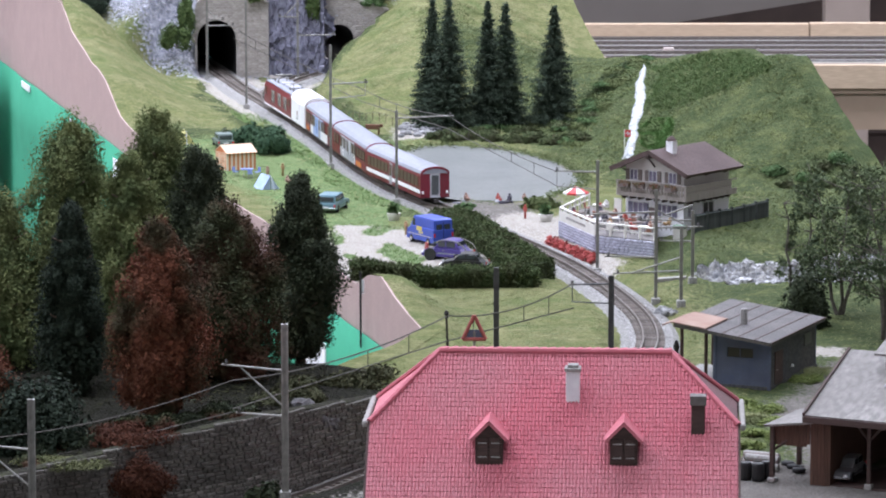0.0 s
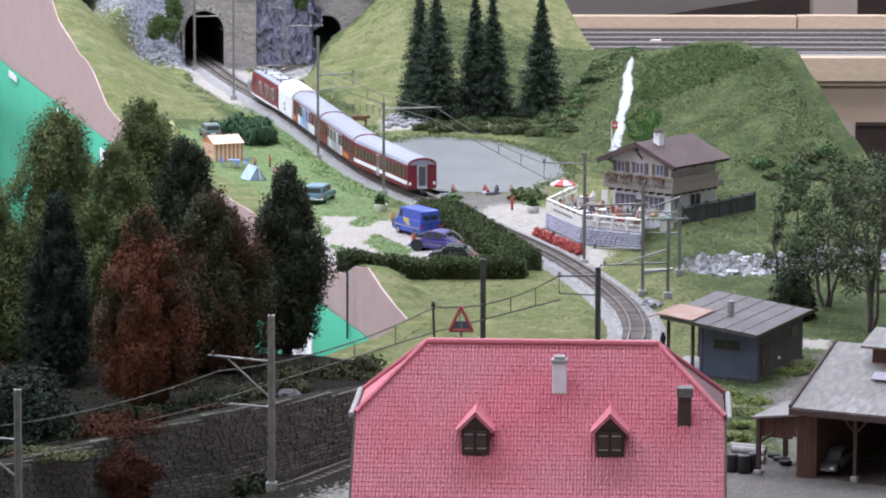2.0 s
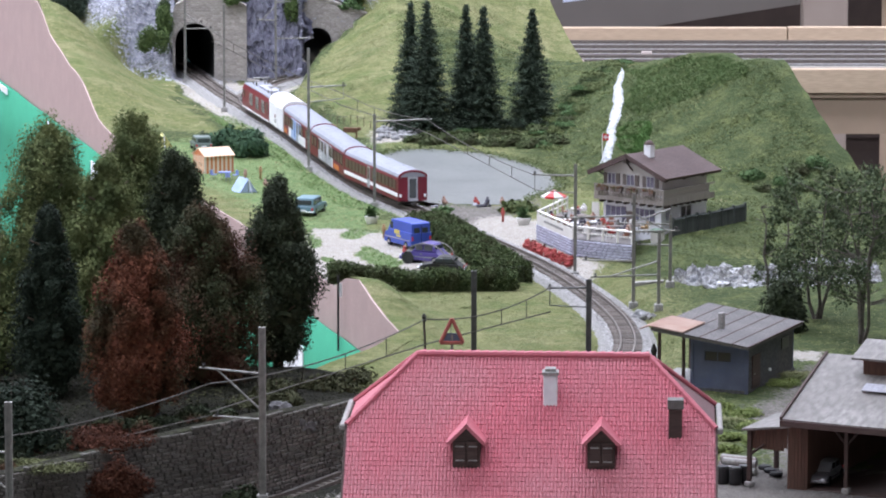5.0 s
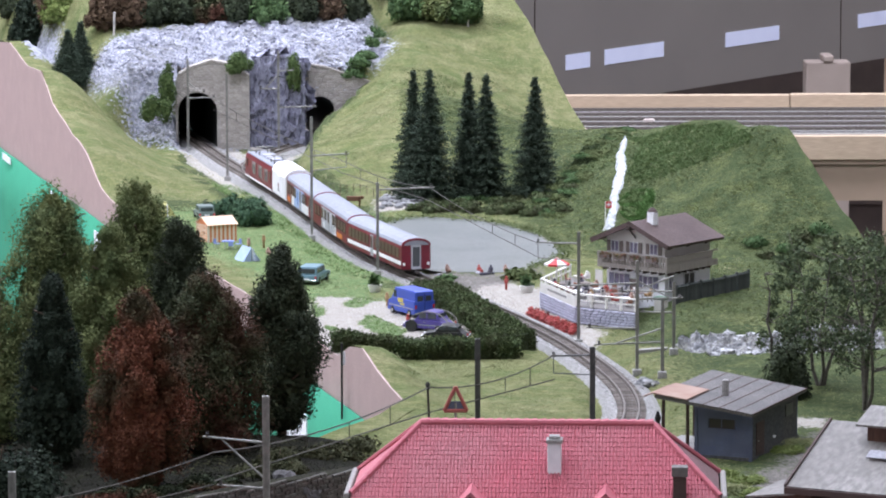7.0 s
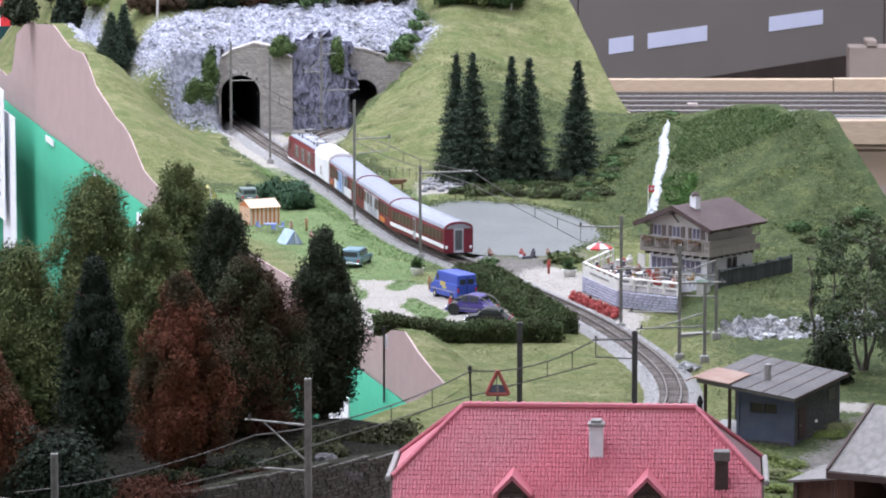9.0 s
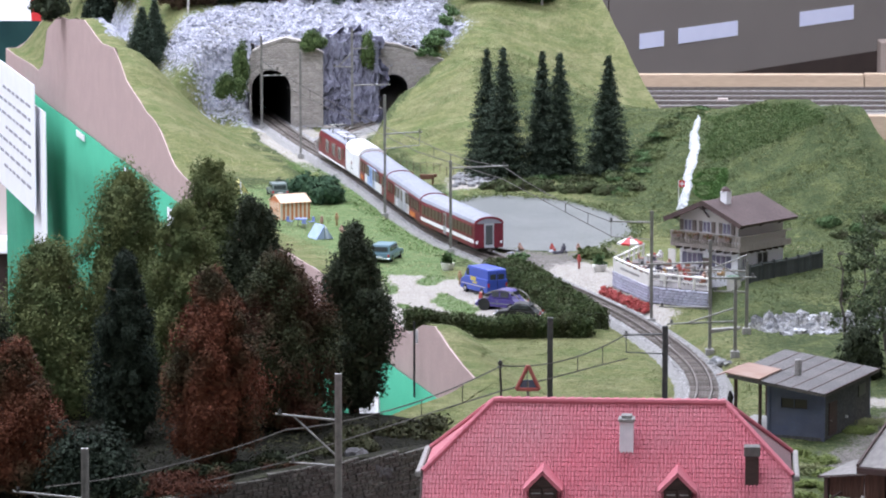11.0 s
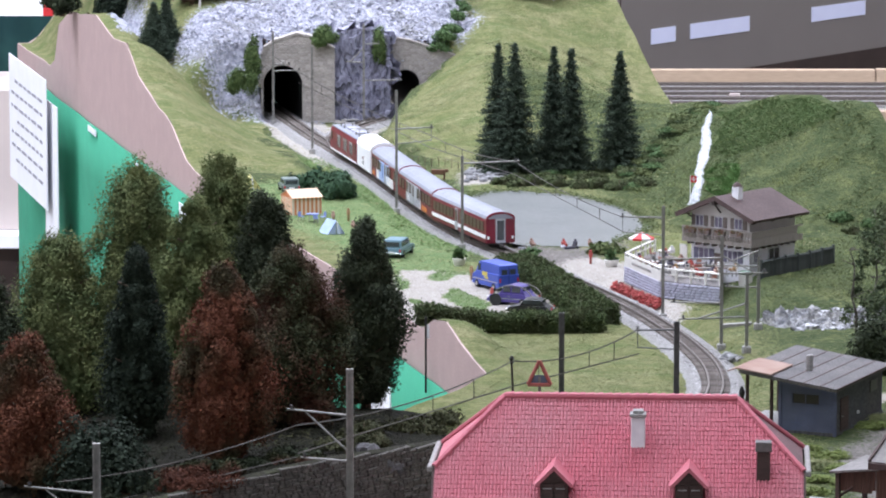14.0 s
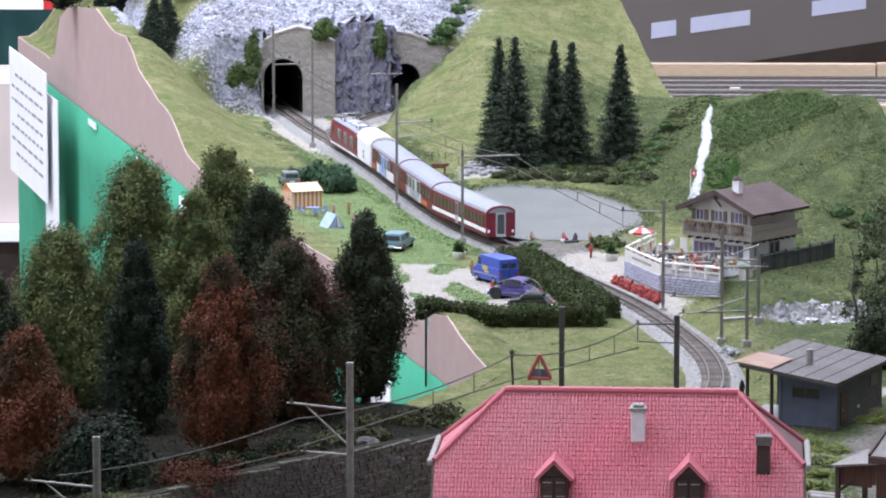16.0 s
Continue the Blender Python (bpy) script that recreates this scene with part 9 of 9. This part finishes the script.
part("brace_panel", boxes((0.62, 0.80, 6.605, 6.625, -0.205, -0.151)), M_PINED, yard, "brown plywood brace")
for x in (0.3, 1.0, 1.8):
    part("leg", boxes((x - 0.022, x + 0.022, 6.63, 6.67, -1.0, -0.12), bev=0.001), M_PINED, yard)
    part("leg", boxes((x - 0.022, x + 0.022, 6.95, 6.99, -1.0, -0.12), bev=0.001), M_PINED, yard)
for k, y in enumerate((6.665, 6.735, 6.805, 6.875, 6.945)):
    tr = thing("yard_track", pose(0, 0, 0), "plain straight yard track on grey ballast", "railway track", "yard tracks")
    part("bed", boxes((0.10, 1.9, y - 0.022, y + 0.022, -0.1059, -0.1035)), M_BALLAST, tr)
    for o in (-0.008, 0.008):
        part("rail", boxes((0.10, 1.9, y + o - 0.0012, y + o + 0.0012, -0.1034, -0.0995)), M_RAIL, tr)
    sv, sf = [], []
    for i in range(120):
        x = 0.105 + i * 0.015
        b = len(sv)
        for sx in (-0.0025, 0.0025):
            for sy in (-0.016, 0.016):
                for sz in (-0.1045, -0.1025):
                    sv.append((x + sx, y + sy, sz))
        sf += [tuple(b + q for q in f) for f in ((0, 1, 3, 2), (4, 6, 7, 5), (0, 4, 5, 1), (2, 3, 7, 6), (1, 5, 7, 3), (0, 2, 6, 4))]
    tagged(arrays("sleeper_row", sv, sf, M_SLEEPER, tr), kind="stuff")
bx = thing("switch_box", pose(0.385, 6.77, -0.1058), "small pale switch box between tracks", "box")
part("body", boxes((-0.008, 0.008, -0.006, 0.006, 0, 0.008), bev=0.0006), M_BEIGE, bx)

# big grey panel with pale slits, set askew behind
ga, gb = Vector((0.10, 7.62, 0)), Vector((1.05, 8.95, 0))
gd = gb - ga
gm = Matrix.Translation(ga) @ Matrix.Rotation(math.atan2(gd.y, gd.x), 4, "Z")
M_SLIT = mat("lilac_white_paper", (0.72, 0.75, 0.93), (0.68, 0.71, 0.9), 20, 0.6)
panel = thing("display_panel", gm, "large grey-brown display panel with white slits", "panel")
part("board", boxes((0, gd.length, 0.0, 0.02, -0.20, 0.60), bev=0.001), M_GREYP, panel)
for a, b in ((0.34, 0.42), (0.469, 0.671), (0.892, 1.091), (1.398, 1.60)):
    part("paper_slit", boxes((a, b, -0.0012, -0.0002, -0.131, -0.103)), M_SLIT, panel, "white paper strip")
for x in (0.24, 1.33):
    part("panel_seam", boxes((x - 0.001, x + 0.001, -0.0014, -0.0002, -0.199, 0.599)), M_BROWNB, panel)
part("support", boxes((0.05, 0.09, 0.0, 0.02, -1.0, -0.2)), M_PINED, panel)
part("support", boxes((gd.length - 0.09, gd.length - 0.05, 0.0, 0.02, -1.0, -0.2)), M_PINED, panel)
pb = thing("wooden_pillar", pose(0.783, 8.05, 0), "beige wooden pillar under the display panel", "pillar")
part("shaft", boxes((-0.041, 0.041, -0.03, 0.03, -1.0, -0.129), bev=0.002), M_PILLAR, pb)
part("capital", boxes((-0.010, 0.010, -0.034, 0.034, -0.129, -0.117), bev=0.002), M_PILLAR, pb)
# added near-black block that fills the shadow gap below the display panel
dk = thing("shadow_gap_block", pose(0.9, 9.3, -1.0), "added dark block standing in for the shadow below the panel", "crate")
part("body", boxes((-0.75, 0.75, -0.1, 0.1, 0.0, 0.95), bev=0.004), M_BROWNB, dk)
for i in range(5):
    part("batten", boxes((-0.75, 0.75, -0.108, -0.101, 0.08 + i * 0.19, 0.11 + i * 0.19)), M_BROWNB, dk)

# far left: curtain, banner, counter
cloth("curtain", (-1.6, 8.2), (-0.35, 8.2), 0.9, -1.0, M_TEALC, "dark teal curtain behind the layout", waves=9, depth=0.02, seed=1)
bn = thing("banner", pose(-0.70, 7.7, 0), "white and red banner strip", "banner")
part("white_field", boxes((-0.35, -0.075, -0.004, 0.004, -0.062, 0.06)), M_PAPER, bn)
part("red_field", boxes((-0.075, -0.012, -0.004, 0.004, -0.062, 0.06)), M_RED, bn)
part("cord", rods(((-0.3, 0, 0.06), (-0.3, 0, 2.8), 0.002)), M_PAPER, bn)
part("cord", rods(((-0.05, 0, 0.06), (-0.05, 0, 2.8), 0.002)), M_PAPER, bn)
ct = thing("counter", pose(-0.98, 7.4, -1.0), "beige counter with a white top and brown base", "counter")
part("upper_panel", boxes((-0.4, 0.22, 0.0, 0.3, 0.60, 0.84), bev=0.002), M_BEIGE, ct)
part("top", boxes((-0.42, 0.235, -0.05, 0.32, 0.575, 0.60), bev=0.002), M_PAPER, ct)
part("base", boxes((-0.4, 0.22, -0.02, 0.3, 0.0, 0.575), bev=0.002), M_BROWNB, ct)

# notice sheet and white band pinned to the cloth
def on_cloth(name, u0, u1, z0, z1, n, material, label, category, bars=False):
    (x0, y0), (x1, y1) = on_edge(n, u0), on_edge(n, u1)
    ang = math.atan2(y1 - y0, x1 - x0)
    ln = math.hypot(x1 - x0, y1 - y0)
    root = thing(name, Matrix.Translation((x0, y0, 0)) @ Matrix.Rotation(ang, 4, "Z"), label, category)
    part("sheet", boxes((0, ln, -0.0006, 0.0006, z0, z1)), material, root)
    if bars:
        for i in range(7):
            zz = z1 - (z1 - z0) * (0.2 + 0.105 * i)
            r = random.Random(i)
            x = ln * 0.10
            while x < ln * (0.9 if i % 3 else 0.75):
                w = ln * r.uniform(0.05, 0.13)
                part("print_bar", boxes((x, min(x + w, ln * 0.93), 0.0006, 0.0010, zz, zz + 0.0042)), M_INK, root)
                x += w + ln * 0.035
    return root


on_cloth("notice_sheet", 5.90, 6.29, -0.168, 0.010, 0.800, M_PAPER, "white notice sheet with rows of grey print", "notice", True)
on_cloth("white_band", 5.85, 5.975, -0.42, -0.022, 0.808, M_PAPER, "white fabric band hanging on the skirt", "band")
on_cloth("paper_strip", 5.66, 5.73, -0.040, -0.032, 0.832, M_PAPER, "white paper strip under the board edge", "strip")
on_cloth("paper_strip", 5.27, 5.33, -0.044, -0.034, 0.832, M_PAPER, "short white paper strip under the board edge", "strip")
on_cloth("white_sheet", 4.86, 4.98, -0.16, -0.038, 0.828, M_PAPER, "white sheet hanging on the green skirt", "sheet")
on_cloth("white_sheet", 3.70, 3.80, -0.40, -0.036, 0.800, M_SHEET, "bright white sheet hanging on the green skirt", "sheet")


# ---- grass fibres ----
def tufts(name, material, label, count, seed, region, size=0.0016, tall=1.6, cone=0.5):
    g = np.random.RandomState(seed)
    xs, ys = g.uniform(*region[0], count * 3), g.uniform(*region[1], count * 3)
    keep = inside_layout(xs, ys) & region[2](xs, ys)
    d = np.minimum(near_line(track_line, xs[keep], ys[keep]), near_line(branch_line, xs[keep], ys[keep]))
    xs, ys = xs[keep][d > 0.026][:count], ys[keep][d > 0.026][:count]
    zs = land(xs, ys)
    n = len(xs)
    a = g.rand(n) * 6.283
    h = size * tall * (0.5 + g.rand(n))
    w = size * 0.42
    lean = g.randn(n, 2) * size * cone
    p = np.stack([xs, ys, zs - 0.0004], 1)
    side = np.stack([np.cos(a) * w, np.sin(a) * w, np.zeros(n)], 1)
    tip = p + np.stack([lean[:, 0], lean[:, 1], h + 0.0004], 1)
    v = np.stack([p - side, p + side, tip + side * 0.35, tip - side * 0.35], 1).reshape(-1, 3)
    me = bpy.data.meshes.new(name)
    me.vertices.add(len(v))
    me.vertices.foreach_set("co", v.ravel())
    me.loops.add(n * 4)
    me.loops.foreach_set("vertex_index", np.arange(n * 4))
    me.polygons.add(n)
    me.polygons.foreach_set("loop_start", np.arange(0, n * 4, 4))
    me.update()
    return tagged(link_mesh(name, me, material), label, "grass", kind="stuff")


def clear(x, y):
    m = np.ones(x.shape, bool)
    for p in (PARKING, FORECOURT, YARD, YARD_LEFT, PATH_SHED, PALE_PATH, RUBBLE, ROCKS, ROCKS_FAR, LOT):
        m &= poly_mask(x, y, p, 0.004) < 0.4
    n, u = nu(x, y)
    return m & ~((x < 0.02) & (y < 3.5)) & (n > N_LEFT + 0.004) & (n < N_RIGHT - 0.003)


tufts("meadow_grass", L_GRASSY, "short pale flocked meadow grass", 60000, 1, ((-0.55, 0.55), (3.1, 6.0), lambda x, y: clear(x, y)), 0.0013, 0.25, 1.9)
tufts("tall_grass", L_TALL, "taller green grass fibres beside the line", 26000, 2,
      ((-0.30, 0.16), (4.2, 5.2), lambda x, y: clear(x, y) & (near_line(track_line, x, y) < 0.055 + 0.02 * wave(x, y, 50, 3))), 0.0018, 0.6, 1.7)
tufts("slope_grass", L_GRASSG, "rough green grass on the far slope", 80000, 3, ((0.0, 0.62), (4.0, 5.6), lambda x, y: clear(x, y) & (nu(x, y)[0] > 1.235) & (wave(x, y, 45, 8) > -0.35)), 0.0014, 0.5, 1.8)
tufts("stream_bank_grass", L_GRASSG, "rough green grass between terrace and stream", 16000, 12, ((0.19, 0.50), (3.93, 4.32), lambda x, y: clear(x, y) & (wave(x, y, 60, 19) > -0.5)), 0.0015, 0.45, 1.7)
tufts("field_grass", L_GRASSY, "short rough grass of the field behind the house", 26000, 13, ((-0.05, 0.24), (3.12, 3.88), lambda x, y: clear(x, y) & (x > -0.02) & (wave(x, y, 70, 52) > -0.25)), 0.0013, 0.22, 1.9)
tufts("field_moss", leaf_mat("olive_moss", (0.115, 0.150, 0.055), (0.165, 0.195, 0.078)), "darker moss patches in the field", 9000, 14, ((-0.03, 0.42), (3.12, 3.90), lambda x, y: clear(x, y) & (x > -0.01) & (wave(x, y * 0.7, 55, 53) > 0.45)), 0.0014, 0.25, 1.8)
tufts("car_park_grass", L_TALL, "grass patches growing through the gravel", 3400, 15, ((-0.10, 0.09), (3.98, 4.26), lambda x, y: (poly_mask(x, y, PARKING, 0.01) > 0.5) & (wave(x, y * 0.35, 110, 21) > 0.30)), 0.0012, 0.8, 1.2)
# darker tufts carry the gully's shade in their colour
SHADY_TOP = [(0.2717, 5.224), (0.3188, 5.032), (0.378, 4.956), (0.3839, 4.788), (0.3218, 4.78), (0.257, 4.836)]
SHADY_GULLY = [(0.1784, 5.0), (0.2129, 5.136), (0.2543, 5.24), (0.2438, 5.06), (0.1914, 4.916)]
tufts("shady_grass", leaf_mat("shaded_slope_grass", (0.042, 0.075, 0.026), (0.085, 0.120, 0.044)), "green grass below the slope's top edge, darkened for gully shade", 15000, 16, ((0.10, 0.46), (4.7, 5.5), lambda x, y: (np.maximum(poly_mask(x, y, SHADY_TOP, 0.05), poly_mask(x, y, SHADY_GULLY, 0.03)) > 0.35 + 0.25 * wave(x, y, 60, 71))), 0.0018, 0.5, 1.6)
tufts("gully_growth", leaf_mat("shaded_gully_growth", (0.026, 0.040, 0.018), (0.055, 0.075, 0.032)), "rough growth along the gully, coloured dark for its shade", 14000, 17, ((0.16, 0.27), (4.9, 5.3), lambda x, y: (np.abs(x - np.interp(y, [4.93, 5.06, 5.136, 5.216, 5.26], [0.180, 0.204, 0.224, 0.249, 0.262])) < 0.011 + 0.005 * wave(x, y, 90, 72))), 0.0017, 0.7, 1.5)
tufts("fall_side_grass", leaf_mat("bright_green_grass", (0.062, 0.135, 0.040), (0.120, 0.200, 0.066)), "bright green upright grass beside the waterfall's foot", 9000, 18, ((0.236, 0.30), (4.68, 4.86), lambda x, y: (((x - 0.259) / 0.017) ** 2 + ((y - 4.765) / 0.062) ** 2 < 1 + 0.3 * wave(x, y, 120, 73))), 0.0019, 1.2, 1.0)
tufts("top_fringe_grass", leaf_mat("fresh_fringe_grass", (0.060, 0.105, 0.036), (0.110, 0.155, 0.060)), "soft green grass fibres below the slope's top", 16000, 19, ((0.25, 0.40), (4.76, 5.24), lambda x, y: poly_mask(x, y, SHADY_TOP, 0.03) > 0.5 + 0.2 * wave(x, y, 50, 74)), 0.0013, 1.2, 1.0)
tufts("weed_patches", leaf_mat("yellow_weeds", (0.16, 0.19, 0.07), (0.25, 0.27, 0.11)), "yellowish weeds on the slope", 12000, 4, ((0.1, 0.62), (3.85, 5.4), lambda x, y: clear(x, y) & (nu(x, y)[0] > 1.2) & (wave(x, y, 80, 18) > 0.45)), 0.0015, 0.9, 1.5)
tufts("camp_grass", leaf_mat("fresh_grass", (0.17, 0.24, 0.10), (0.25, 0.30, 0.14)), "fresh short grass of the camp site", 22000, 5, ((-0.32, 0.02), (4.2, 4.95), lambda x, y: clear(x, y)), 0.0014, 0.3, 1.8)
# undergrowth coloured near black to carry the shade below the crowns
tufts("undergrowth", leaf_mat("shaded_undergrowth", (0.012, 0.012, 0.008), (0.026, 0.025, 0.014)), "undergrowth below the trees, darkened in colour for their shade", 16000, 6, ((-0.45, 0.02), (2.7, 3.47), lambda x, y: (y > wall_line(x) + 0.012) & (x < -0.07)), 0.0016, 0.6, 1.6)
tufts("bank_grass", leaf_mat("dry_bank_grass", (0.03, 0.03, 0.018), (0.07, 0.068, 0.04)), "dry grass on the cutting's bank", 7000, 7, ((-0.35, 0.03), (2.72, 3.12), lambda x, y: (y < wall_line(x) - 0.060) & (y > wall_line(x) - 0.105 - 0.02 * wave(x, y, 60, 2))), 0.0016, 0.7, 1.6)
tufts("hill_tufts", leaf_mat("mixed_hill_grass", (0.16, 0.19, 0.088), (0.22, 0.235, 0.12)), "darker tufts of flock in patches on the hill", 30000, 8, ((-0.2, 0.35), (4.9, 6.0), lambda x, y: clear(x, y) & (wave(x, y * 1.8, 38, 28) > 0.35)), 0.0016, 0.25, 1.9)
tufts("dry_patches", leaf_mat("straw_coloured_flock", (0.30, 0.27, 0.15), (0.40, 0.37, 0.22)), "straw-coloured worn flock on the hill", 16000, 9, ((-0.4, 0.35), (4.3, 6.0), lambda x, y: clear(x, y) & (wave(x, y * 2.2, 30, 38) > 0.5)), 0.0014, 0.5, 1.7)


# ---- ragged grass round the lake ----
g = np.random.RandomState(15)
k = g.randint(len(ring), size=7000)
off = g.randn(7000, 2) * np.array([0.0045, 0.012])
xs, ys = ring[k, 0] + off[:, 0], ring[k, 1] + off[:, 1]
far_side = (ys > 4.60) | (xs > 0.13)
xs, ys = xs[far_side], ys[far_side]
pts = np.stack([xs, ys, np.maximum(land(xs, ys), 0.0) + 0.0006], 1)
ob = flock("lake_edge_grass", pts, 0.0016 * (0.4 + g.rand(len(pts))), L_GRASSG, seed=15, flat=0.6)
tagged(ob, "ragged grass and dirt along the lake edge", "grass", kind="stuff")
tufts("slope_clods", leaf_mat("dark_clods", (0.075, 0.10, 0.038), (0.12, 0.145, 0.056)), "coarse dark clods of flock on the slope", 5000, 10, ((0.05, 0.62), (4.0, 5.5), lambda x, y: clear(x, y) & (nu(x, y)[0] > 1.26)), 0.0015, 0.6, 1.4)
tufts("slope_straw", leaf_mat("yellow_clods", (0.165, 0.185, 0.070), (0.235, 0.245, 0.10)), "coarse yellowish tufts on the slope", 6500, 11, ((0.05, 0.62), (4.0, 5.5), lambda x, y: clear(x, y) & (nu(x, y)[0] > 1.26)), 0.0015, 0.5, 1.4)
